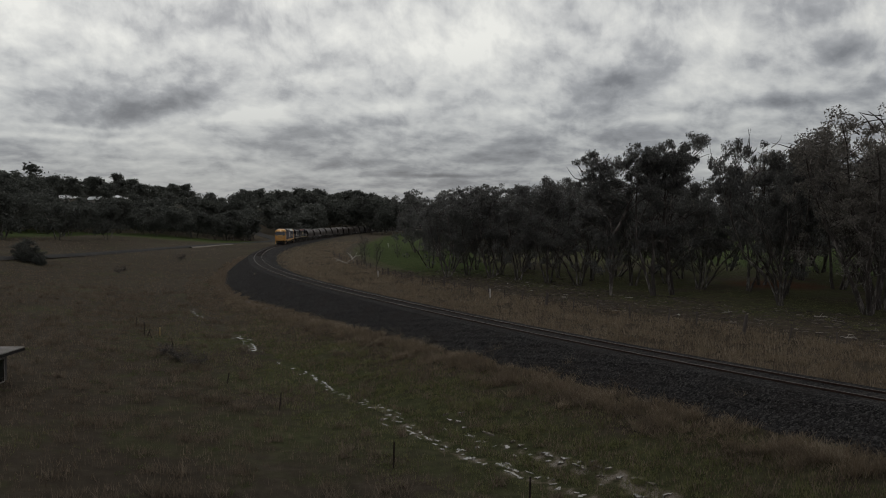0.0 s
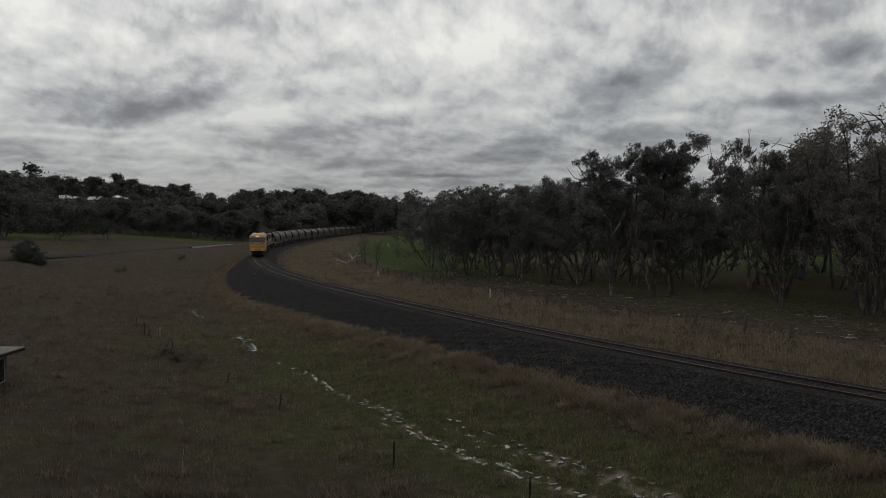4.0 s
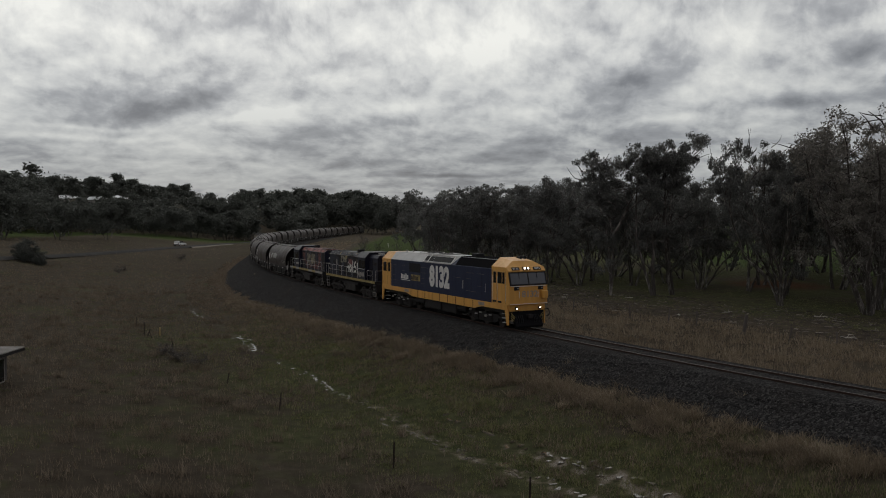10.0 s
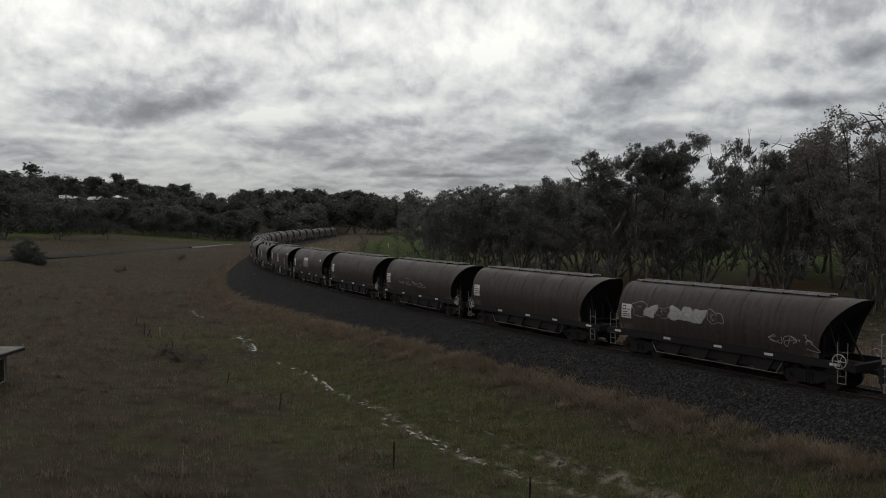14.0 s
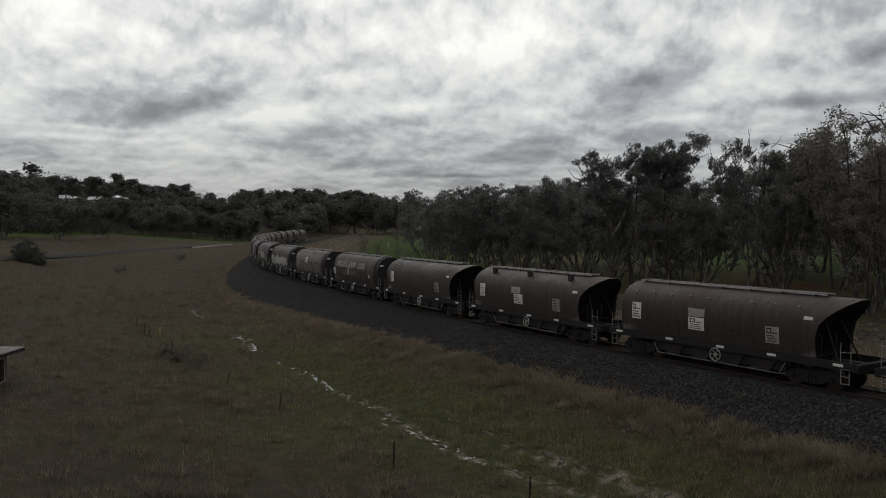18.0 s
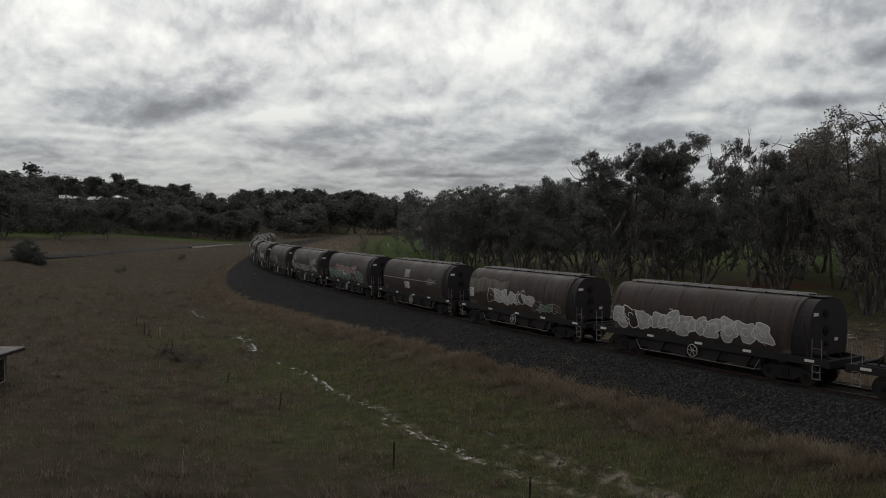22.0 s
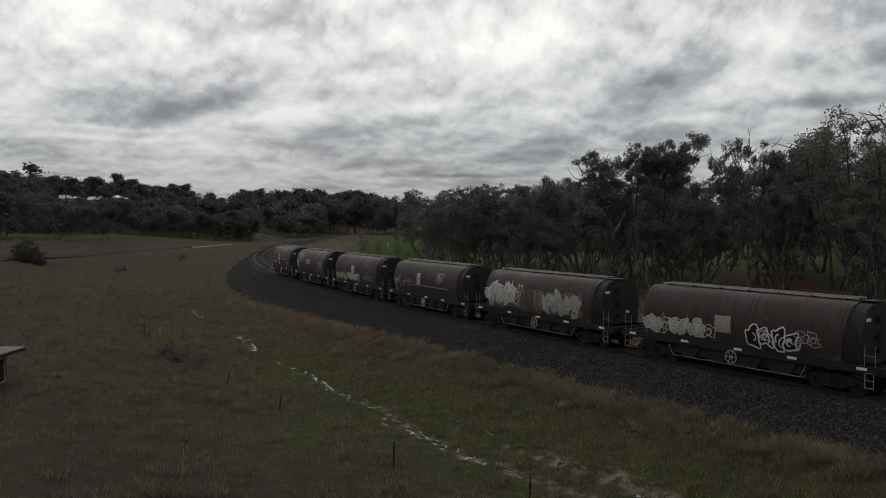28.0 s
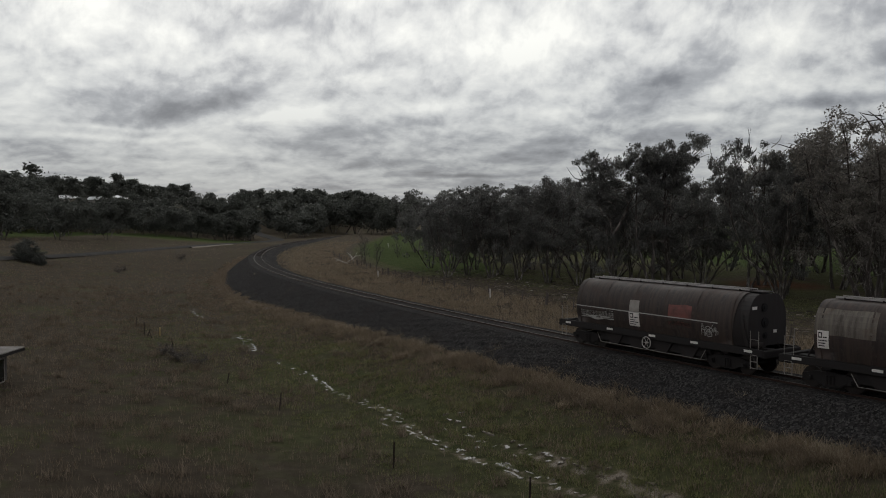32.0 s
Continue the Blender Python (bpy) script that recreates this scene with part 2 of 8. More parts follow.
    tagged(ob, "low grey overcast cloud deck with brighter breaks", "sky", kind="structure")
    return ob


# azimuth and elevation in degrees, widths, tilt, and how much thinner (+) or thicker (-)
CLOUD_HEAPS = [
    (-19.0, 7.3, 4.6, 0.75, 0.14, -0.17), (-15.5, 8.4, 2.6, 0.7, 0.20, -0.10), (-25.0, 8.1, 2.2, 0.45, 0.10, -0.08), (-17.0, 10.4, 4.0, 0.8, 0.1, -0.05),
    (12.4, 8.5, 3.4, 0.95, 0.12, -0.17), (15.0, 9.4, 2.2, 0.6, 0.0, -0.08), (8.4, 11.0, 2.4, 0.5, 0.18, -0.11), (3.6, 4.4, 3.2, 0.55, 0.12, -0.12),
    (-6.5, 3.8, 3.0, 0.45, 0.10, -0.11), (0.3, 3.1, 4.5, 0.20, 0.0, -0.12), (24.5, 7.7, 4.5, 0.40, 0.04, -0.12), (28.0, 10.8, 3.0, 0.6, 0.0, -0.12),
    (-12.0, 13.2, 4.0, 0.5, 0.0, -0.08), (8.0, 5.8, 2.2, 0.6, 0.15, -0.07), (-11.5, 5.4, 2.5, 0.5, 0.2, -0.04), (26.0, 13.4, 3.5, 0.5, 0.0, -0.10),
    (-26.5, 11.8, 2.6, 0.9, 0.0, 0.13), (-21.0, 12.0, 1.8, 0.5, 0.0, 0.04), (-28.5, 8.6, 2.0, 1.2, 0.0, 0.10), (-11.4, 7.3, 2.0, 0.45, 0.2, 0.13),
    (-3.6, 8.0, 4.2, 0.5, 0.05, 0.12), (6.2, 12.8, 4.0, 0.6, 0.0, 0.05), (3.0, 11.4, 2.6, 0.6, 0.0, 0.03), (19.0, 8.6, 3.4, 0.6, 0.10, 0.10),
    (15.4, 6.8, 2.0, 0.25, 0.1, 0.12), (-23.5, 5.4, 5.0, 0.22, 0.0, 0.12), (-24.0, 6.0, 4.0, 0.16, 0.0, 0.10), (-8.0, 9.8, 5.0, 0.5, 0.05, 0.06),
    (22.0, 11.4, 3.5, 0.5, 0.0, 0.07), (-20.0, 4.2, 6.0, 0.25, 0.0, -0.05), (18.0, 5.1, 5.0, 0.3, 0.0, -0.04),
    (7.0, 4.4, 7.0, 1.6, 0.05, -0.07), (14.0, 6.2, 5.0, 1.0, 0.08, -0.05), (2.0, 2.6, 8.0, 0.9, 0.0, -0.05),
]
deck = cloud_deck()


# ---------------------------------------------------------------- ground
def ground_material():
    k = Nodes("rough_pasture")
    P = k.co("Object")
    cov = k.n("Attribute", attribute_name="cover")
    sep = k.n("SeparateColor")
    k.put(sep.inputs[0], cov.outputs["Color"])
    lush, mud, red = sep.outputs
    n1 = k.math("ADD", k.math("MULTIPLY", k.noise(P, 0.10, 4, 0.6), 0.6), k.math("MULTIPLY", k.noise(P, 0.55, 5, 0.65), 0.4))
    n2 = k.noise(P, 1.3, 5, 0.65)
    n3 = k.noise(k.scaled(P, (1, 1, 0.3)), 14, 4, 0.7)
    dry = k.ramp(k.math("ADD", k.math("MULTIPLY", n2, 0.7), k.math("MULTIPLY", k.noise(P, 0.05, 4, 0.6), 0.3)), (0.25, (0.046, 0.038, 0.029)), (0.5, (0.084, 0.069, 0.052)), (0.75, (0.150, 0.126, 0.096)))
    green = k.ramp(n2, (0.25, (0.048, 0.052, 0.026)), (0.55, (0.090, 0.095, 0.047)), (0.8, (0.150, 0.148, 0.080)))
    soil = k.ramp(n3, (0.3, (0.11, 0.083, 0.061)), (0.7, (0.36, 0.295, 0.225)))
    g = k.math("ADD", lush, k.math("MULTIPLY", k.math("SUBTRACT", n1, 0.52), 2.3))
    c = k.mix(k.ramp(g, (0.30, 0.0), (0.62, 1.0)), dry, green)
    c = k.mix(k.ramp(k.math("ADD", mud, k.math("MULTIPLY", k.math("SUBTRACT", n2, 0.5), 0.9)), (0.42, 0.0), (0.66, 1.0)), c, soil)
    graze = k.ramp(n2, (0.3, (0.042, 0.060, 0.020)), (0.7, (0.078, 0.105, 0.037)))
    c = k.mix(k.ramp(k.math("ADD", lush, k.math("MULTIPLY", k.math("SUBTRACT", n1, 0.5), 0.8)), (0.95, 0.0), (1.25, 1.0)), c, graze)
    c = k.mix(k.math("MULTIPLY", n3, 0.45), c, (0.02, 0.017, 0.012))
    c = k.mix(k.ramp(k.math("ADD", red, k.math("MULTIPLY", k.math("SUBTRACT", n2, 0.5), 0.9)), (0.40, 0.0), (0.75, 0.7)), c, (0.085, 0.030, 0.019))
    k.bump(k.math("ADD", n3, n2), 0.8, 0.18)
    wet = k.ramp(k.math("ADD", mud, k.math("MULTIPLY", k.math("SUBTRACT", n2, 0.5), 0.9)), (0.45, 0.95), (0.66, 0.35))
    k.put(k.b.inputs["Specular IOR Level"], k.ramp(wet, (0.35, 0.4), (0.7, 0.02)))
    return k.done(c, wet)


def drain_u(s):
    return 12.8 + 0.25 * np.sin(s * 0.45) + 0.2 * np.sin(s * 0.19 + 1)


def build_ground():
    def lines(c, half, fine, n):
        t = np.linspace(-1, 1, n)
        k = 7.3
        return c + half * np.sinh(t * k) / np.sinh(k) + fine * t
    xs, ys = lines(-8, 4650, 75, 380), lines(66, 4650, 90, 380)
    X, Y = np.meshgrid(xs, ys)
    Z = ground_z(X, Y)
    far = np.hypot(X, Y)
    Z = np.where(far > 2500, np.minimum(Z, 3.0), Z)
    n = len(xs)
    idx = np.arange(n * n).reshape(n, n)
    F = np.stack([idx[:-1, :-1], idx[:-1, 1:], idx[1:, 1:], idx[1:, :-1]], -1).reshape(-1, 4)
    me = bpy.data.meshes.new("ground")
    me.vertices.add(n * n)
    me.vertices.foreach_set("co", np.stack([X, Y, Z], -1).astype(np.float32).ravel())
    me.loops.add(F.size)
    me.loops.foreach_set("vertex_index", F.astype(np.int32).ravel())
    me.polygons.add(len(F))
    me.polygons.foreach_set("loop_start", np.arange(len(F), dtype=np.int32) * 4)
    me.update(calc_edges=True)
    me.polygons.foreach_set("use_smooth", [True] * len(F))
    # what grows where
    s, u = track_coords(X, Y)
    x, y = X.ravel(), Y.ravel()
    near = np.exp(-((u - 10.0) / 4.0) ** 2) * smooth01(60, 8, s)
    lush = 0.27 + 0.42 * near + 0.22 * np.exp(-((u - 18) / 9) ** 2) * smooth01(90, 20, s)
    lush = np.where(u > 26, 0.26, lush)
    lush = np.where((u < -7), 0.16 + 0.42 * smooth01(20, 32, -u) + 0.85 * smooth01(60, 110, -u) + 0.75 * smooth01(-19, -24, u) * smooth01(112, 135, y) * smooth01(14, 2, x), lush)
    lush = np.where((u > 70), 0.40 + 0.6 * smooth01(225, 275, np.hypot(x, y)) * smooth01(340, 315, np.hypot(x, y)), lush)
    lush = np.where((u > 15) & (y > 240), np.maximum(lush, 1.15 * smooth01(258, 282, y) * smooth01(312, 298, y)), lush)
    d = u - drain_u(s)
    mud = 0.62 * np.exp(-(d / 0.8) ** 2) * smooth01(80, 50, s) * (0.45 + 0.55 * smooth01(30, 5, s))
    mud = np.maximum(mud, 0.86 * np.exp(-((u - drain_u(s) + 2.2) / 0.70) ** 2) * smooth01(8, -3, s))
    mud = np.maximum(mud, 0.35 * smooth01(-10, -16, u) * smooth01(-34, -24, u) * smooth01(90, 60, s) + 0 * u)
    red = np.exp(-((x - 43) / 8) ** 2 - ((y - 104) / 9) ** 2) * 0.95
    ca = me.color_attributes.new("cover", "FLOAT_COLOR", "POINT")
    ca.data.foreach_set("color", np.stack([lush, mud, red, np.ones_like(red)], -1).astype(np.float32).ravel())
    ob = link("ground", me, ground_material())
    return tagged(ob, "rough autumn pasture of dry brown and green grass", "ground", kind="structure")


ground = build_ground()


# ---------------------------------------------------------------- railway
def swept(name, profile, s0, s1, step, mat, smooth=False):
    """Sweeps an open (u, z) profile, which may depend on s, along the track."""
    V, F = [], []
    ss = np.arange(s0, s1 + 0.01, step)
    for s in ss:
        pr = profile(s) if callable(profile) else profile
        for u, z in pr:
            x, y, _ = at(s, u)
            V.append((x, y, z))
    m = len(pr)
    for i in range(len(ss) - 1):
        for j in range(m - 1):
            F.append((i * m + j, i * m + j + 1, (i + 1) * m + j + 1, (i + 1) * m + j))
    return mesh_of(name, V, F, smooth)


def ballast_material():
    k = Nodes("ballast_stone")
    P = k.co("Object")
    v = k.n("TexVoronoi")
    k.put(v.inputs["Vector"], P)
    v.inputs["Scale"].default_value = 13.0
    bw = k.n("SeparateColor")
    k.put(bw.inputs[0], v.outputs["Color"])
    c = k.ramp(bw.outputs[0], (0.0, (0.019, 0.0185, 0.0185)), (0.6, (0.041, 0.0395, 0.039)), (1.0, (0.098, 0.094, 0.091)))
    n = k.noise(P, 0.5, 4)
    c = k.mix(k.ramp(n, (0.45, 0.0), (0.75, 0.6)), c, (0.040, 0.034, 0.031))
    c = k.mix(k.ramp(k.noise(P, 1.8, 5, 0.7), (0.50, 0.0), (0.75, 0.35)), c, (0.024, 0.023, 0.024))
    k.bump(k.math("SUBTRACT", 1.0, v.outputs["Distance"]), 1.0, 0.12)
    return k.done(c, 0.95, 0.0, 0.03)


M_ballast = ballast_material()


def ballast_profile(s):
    h = min(float(toe(s)), 3.15 - 2.45 * float(smooth01(130, 235, s))) + 0.25
    h = max(h, 0.8)
    pr = [(-4.6, -1.25), (-3.3, -0.62), (-1.85, -0.12), (-1.3, -0.095), (-0.62, -0.10), (-0.45, -0.110), (0.45, -0.110), (0.62, -0.10), (1.3, -0.095), (1.85, -0.12)]
    w = 1.85
    n = 7
    for i in range(1, n + 1):
        z = -0.12 - (h - 0.12) * i / n
        uu = w + (-(z) - 0.12) * 1.42
        if i == n:
            uu, z = uu + 0.5, z - 0.35
        pr.append((uu + 0.10 * math.sin(s * 1.7 + i * 2.1), z + 0.05 * math.sin(s * 2.3 + i) * (i < n)))
    return pr


ballast = link("ballast_bed", swept("ballast_bed", ballast_profile, -120, 640, 1.0, M_ballast), M_ballast)
tagged(ballast, "dark grey crushed stone ballast on a railway embankment", "railway ballast", kind="structure")

M_rail = plain("rusty_rail_steel", (0.060, 0.038, 0.030), 0.75, 0.1, (0.038, 0.025, 0.02), 0.6, 2.0, spec=0.15)
M_railhead = plain("worn_rail_head", (0.13, 0.115, 0.105), 0.5, 0.8, (0.085, 0.062, 0.05), 0.7, 1.0)
M_sleeper = plain("weathered_sleeper", (0.050, 0.045, 0.041), 0.9, 0.0, (0.035, 0.031, 0.029), 0.6, 3.0, spec=0.05)

track = thing("railway_track", "single railway track of two steel rails on sleepers", "railway track", kind="structure")
for side in (0.7175, -0.7175):
    pr = [(side + 0.07, -0.150), (side + 0.07, -0.139), (side + 0.012, -0.120), (side + 0.012, -0.045), (side + 0.035, -0.036), (side + 0.035, -0.006), (side + 0.028, 0.0),
          (side - 0.028, 0.0), (side - 0.035, -0.006), (side - 0.035, -0.036), (side - 0.012, -0.045), (side - 0.012, -0.120), (side - 0.07, -0.139), (side - 0.07, -0.150)]
    rail = link("rail", swept("rail", pr, -680, 640, 2.0, M_rail), M_rail, track, label="rust-brown steel rail")
    hd = [(side + 0.034, -0.005), (side + 0.027, 0.0015), (side - 0.027, 0.0015), (side - 0.034, -0.005)]
    link("rail_head", swept("rail_head", hd, -680, 640, 2.0, M_railhead), M_railhead, rail, label="polished running surface")

bm = bx(B(), -0.115, 0.115, -1.25, 1.25, -0.24, -0.105, bevel=0.02)
sleeper_me = bpy.data.meshes.new("sleeper")
bm.to_mesh(sleeper_me)
bm.free()
sleeper_me.materials.append(M_sleeper)
rs = random.Random(4)


def sleeper_pose(s):
    x, y, th = at(s, rs.uniform(-0.04, 0.04))
    return Matrix.Translation((x, y, rs.uniform(-0.012, 0.012))) @ Matrix.Rotation(math.pi / 2 - th + rs.uniform(-0.02, 0.02), 4, "Z")


for i in range(260):
    link("sleeper", sleeper_me, M_sleeper, track, sleeper_pose(-26 + i * 0.62))
bm = B()
for i in range(830):
    s = -26 + 260 * 0.62 + i * 0.62
    bx(bm, -0.115, 0.115, -1.25, 1.25, -0.22, -0.085, m=sleeper_pose(s))
tagged(part("sleepers", bm, M_sleeper, track), kind="stuff")


# ---------------------------------------------------------------- trees
def leaf_material(name, a, b, c):
    k = Nodes(name)
    rnd = k.n("NewGeometry").outputs["Random Per Island"]
    ob = k.n("ObjectInfo").outputs["Random"]
    n = k.noise(k.co("Object"), 0.8, 3)
    col = k.ramp(k.math("ADD", k.math("MULTIPLY", rnd, 0.6), k.math("MULTIPLY", n, 0.4)), (0.15, a), (0.5, b), (0.85, c))
    col = k.mix(k.math("MULTIPLY", ob, 0.45), col, tuple(x * 0.62 for x in b))
    df, tr, mx = k.b, k.n("BsdfTranslucent"), k.n("MixShader")
    k.done(col, 0.55, 0.0, 0.3)
    k.put(tr.inputs[0], col)
    mx.inputs[0].default_value = 0.38
    k.t.links.new(df.outputs[0], mx.inputs[1])
    k.t.links.new(tr.outputs[0], mx.inputs[2])
    k.t.links.new(mx.outputs[0], k.out.inputs[0])
    return k.m


M_leaf = leaf_material("gum_leaf", (0.0806, 0.0806, 0.0780), (0.1326, 0.1326, 0.1248), (0.2080, 0.2054, 0.1885))
# brighter leaf copy: haze over the right-hand trees is put into its colour
M_leaf_hazed = leaf_material("haze_lightened_olive_gum_leaf", (0.115, 0.106, 0.095), (0.180, 0.166, 0.146), (0.27, 0.25, 0.215))
M_leaf_far = leaf_material("dark_gum_leaf", (0.046, 0.049, 0.043), (0.078, 0.083, 0.072), (0.115, 0.120, 0.102))


def bark_material():
    k = Nodes("gum_bark")
    P = k.co("Object")
    n = k.noise(k.scaled(P, (3, 3, 0.7)), 1.4, 5, 0.65)
    f = k.noise(k.scaled(P, (9, 9, 1.2)), 2.0, 4)
    c = k.ramp(n, (0.35, (0.034, 0.029, 0.025)), (0.52, (0.075, 0.065, 0.056)), (0.68, (0.40, 0.37, 0.335)))
    c = k.mix(k.math("MULTIPLY", f, 0.40), c, (0.06, 0.051, 0.044))
    k.bump(f, 0.6, 0.05)
    return k.done(c, 0.85)


M_bark = bark_material()


def limb(V, F, pts, radii, seg=6):
    """Adds a tapered limb along pts to the lists."""
    base = len(V)
    n = len(pts)
    for i, p in enumerate(pts):
        d = (pts[min(i + 1, n - 1)] - pts[max(i - 1, 0)]).normalized()
        a = d.orthogonal().normalized()
        b = d.cross(a)
        for j in range(seg):
            t = 2 * math.pi * j / seg
            V.append(p + (a * math.cos(t) + b * math.sin(t)) * radii[i])
    for i in range(n - 1):
        for j in range(seg):
            k = (j + 1) % seg
            F.append((base + i * seg + j, base + i * seg + k, base + (i + 1) * seg + k, base + (i + 1) * seg + j))
    F.append(tuple(base + (n - 1) * seg + j for j in range(seg)))


def wander(r, p, d, length, n, bend, lift):
    """A crooked line from p along d."""
    pts = [p.copy()]
    d = d.normalized()
    for _ in range(n):
        d = (d + Vector((r.gauss(0, bend), r.gauss(0, bend), r.gauss(0, bend) + lift))).normalized()
        p = p + d * (length / n)
        pts.append(p.copy())
    return pts


def gum(seed, stems=2, twigs=True, spread=0.35, bare=0.35, clumps=70, leaves=70, leaf=0.34, clump_r=1.1, dead=0, lean=0.1, low=0.0, masses=0, tight=0.30):
    """Trunk and crown meshes of a gum tree of unit height 10 m."""
    r = random.Random(seed)
    V, F, tips, heads = [], [], [], []
    for k in range(stems):
        a = r.uniform(0, 6.28)
        out = spread * r.uniform(0.5, 1.2)
        d = Vector((math.cos(a) * out, math.sin(a) * out, 1.0))
        p0 = Vector((math.cos(a) * 0.12 * (stems > 1), math.sin(a) * 0.12 * (stems > 1), -0.4))
        ln = r.uniform(6.6, 8.4)
        tr = wander(r, p0, d, ln, 9, (0.07 if twigs else 0.09) + lean * 0.3, 0.07)
        rad0 = r.uniform(0.070, 0.125) * (1.25 if stems == 1 else 1.0)
        rr = [rad0 * (1.25 if i == 0 else 1 - 0.085 * i) for i in range(10)]
        limb(V, F, tr, rr, 7 if twigs else 5)
        heads.append(tr[9])
        heads.append(tr[8])
        nb = r.randint(7, 10) if twigs else r.randint(5, 8)
        for q in range(nb):
            i = r.randint(max(2, int(bare * 9) - (2 if twigs else 0)), 8)
            leafy = i >= int(bare * 9)
            a2 = r.uniform(0, 6.28)
            bd = Vector((math.cos(a2), math.sin(a2), r.uniform(0.5, 1.3)))
            bl = r.uniform(1.5, 3.4) * (1.15 - 0.06 * i)
            br = wander(r, tr[i], bd, bl, 5, 0.17, 0.10)
            limb(V, F, br, [rr[i] * 0.5 * (1 - 0.16 * j) for j in range(6)], 5 if twigs else 3)
            for m in (3, 4, 5):
                if leafy:
                    tips.append(br[m])
                if twigs and r.random() < 0.8:
                    a3 = r.uniform(0, 6.28)
                    tw = wander(r, br[m], Vector((math.cos(a3), math.sin(a3), r.uniform(0.1, 0.9))), r.uniform(0.6, 1.4), 3, 0.2, 0.05)
                    limb(V, F, tw, [0.035, 0.026, 0.018, 0.010], 4)
                    if leafy:
                        tips.append(tw[-1])
        for m in (7, 8, 9):
            tips.append(tr[m])
    for k in range(dead):
        a = r.uniform(0, 6.28)
        br = wander(r, tr[5 + k % 4], Vector((math.cos(a) * 0.7, math.sin(a) * 0.7, 1)), r.uniform(2.0, 3.2), 6, 0.12, 0.08)
        limb(V, F, br, [0.10 * (1 - 0.15 * j) for j in range(7)], 5)
        for m in (3, 4, 5):
            a3 = r.uniform(0, 6.28)
            limb(V, F, wander(r, br[m], Vector((math.cos(a3), math.sin(a3), 0.9)), 1.3, 3, 0.15, 0.1), [0.035, 0.026, 0.018, 0.01], 4)
    trunk = mesh_of("trunk", V, F, True)
    rn = np.random.RandomState(seed)
    pick = [tips[rn.randint(len(tips))] for _ in range(masses or clumps)]
    if masses:
        pick[:len(heads)] = heads
    C = np.array([[p.x, p.y, p.z] for p in pick])
    if masses:
        # foliage gathers in rounded masses with gaps between them
        C = C[rn.randint(0, masses, clumps)] + rn.normal(0, 1, (clumps, 3)) * (tight, tight, tight * 0.62)
    C = C + rn.normal(0, 0.28 if not masses else 0.10, (clumps, 3))
    if low:
        m = rn.rand(clumps) < low
        C[m, 2] = rn.uniform(1.4, 5.0, m.sum())
    R = clump_r * rn.uniform(0.55, 1.15, clumps)
    cen = np.repeat(C, leaves, 0)
    dirs = rn.normal(0, 1, (len(cen), 3))
    dirs /= np.linalg.norm(dirs, axis=1, keepdims=True)
    dirs[:, 2] *= 0.62
    pos = cen + dirs * (np.repeat(R, leaves) * rn.rand(len(cen)) ** 0.45)[:, None]
    pos[:, 2] -= 0.15 * rn.rand(len(cen))
    a = rn.normal(0, 1, (len(cen), 3)) + np.array([0, 0, -0.8])
    a /= np.linalg.norm(a, axis=1, keepdims=True)
    b = np.cross(a, rn.normal(0, 1, (len(cen), 3)))
    b /= np.linalg.norm(b, axis=1, keepdims=True)
    L = (leaf * rn.uniform(0.6, 1.3, len(cen)))[:, None]
    Wd = L * 0.62
    Q = np.stack([pos - a * L * 0.5 - b * Wd * 0.5, pos - a * L * 0.3 + b * Wd * 0.5, pos + a * L * 0.6], 1)
    return trunk, quads_mesh("crown", Q, 3)


def tree_kind(label, group, mat, *args, **kw):
    tm, cm = gum(*args, **kw)
    tm.materials.append(M_bark)
    cm.materials.append(mat)
    top = max(v.co.z for v in cm.vertices)
    return dict(trunk=tm, crown=cm, top=top, label=label, group=group)


def plant(kind, x, y, h, turn, fat=1.0, name="gum_tree", label=""):
    s = h / kind["top"]
    m = Matrix.Translation((x, y, gz(x, y) - 0.05)) @ Matrix.Rotation(turn, 4, "Z") @ Matrix.Diagonal((s * fat, s * fat, s, 1))
    ob = thing(name, label or kind["label"], "tree", kind["group"], m=m)
    link("trunk", kind["trunk"], M_bark, ob)
    link("crown", kind["crown"], None, ob)
    return ob


G1, G2 = "gum trees in the paddock", "gum trees of the far wood"
NEAR = [
    tree_kind("tall gum tree with several dark stems and open crown", G1, M_leaf, 11, stems=3, spread=0.26, bare=0.45, low=0.05, clumps=190, leaves=105, leaf=0.112, clump_r=0.36, masses=24),
    tree_kind("tall gum tree with bare dead upper limbs", G1, M_leaf, 23, stems=2, spread=0.20, bare=0.45, low=0.04, clumps=165, leaves=110, leaf=0.112, clump_r=0.36, dead=2, masses=24),
    tree_kind("slender gum tree with forked pale stems", G1, M_leaf, 37, stems=4, spread=0.40, bare=0.40, low=0.08, clumps=220, leaves=100, leaf=0.112, clump_r=0.38, masses=32),
    tree_kind("broad dense gum tree with dark hanging foliage", G1, M_leaf, 41, stems=3, spread=0.42, bare=0.36, low=0.12, clumps=240, leaves=100, leaf=0.115, clump_r=0.46, masses=44),
    tree_kind("leaning gum tree with a high thin crown", G1, M_leaf, 59, stems=3, spread=0.34, bare=0.48, low=0.04, clumps=160, leaves=110, leaf=0.112, clump_r=0.36, lean=0.4, masses=24),
    tree_kind("gum tree with many slim stems from one base", G1, M_leaf, 67, stems=5, spread=0.38, bare=0.38, low=0.10, clumps=230, leaves=100, leaf=0.112, clump_r=0.40, masses=34),
]
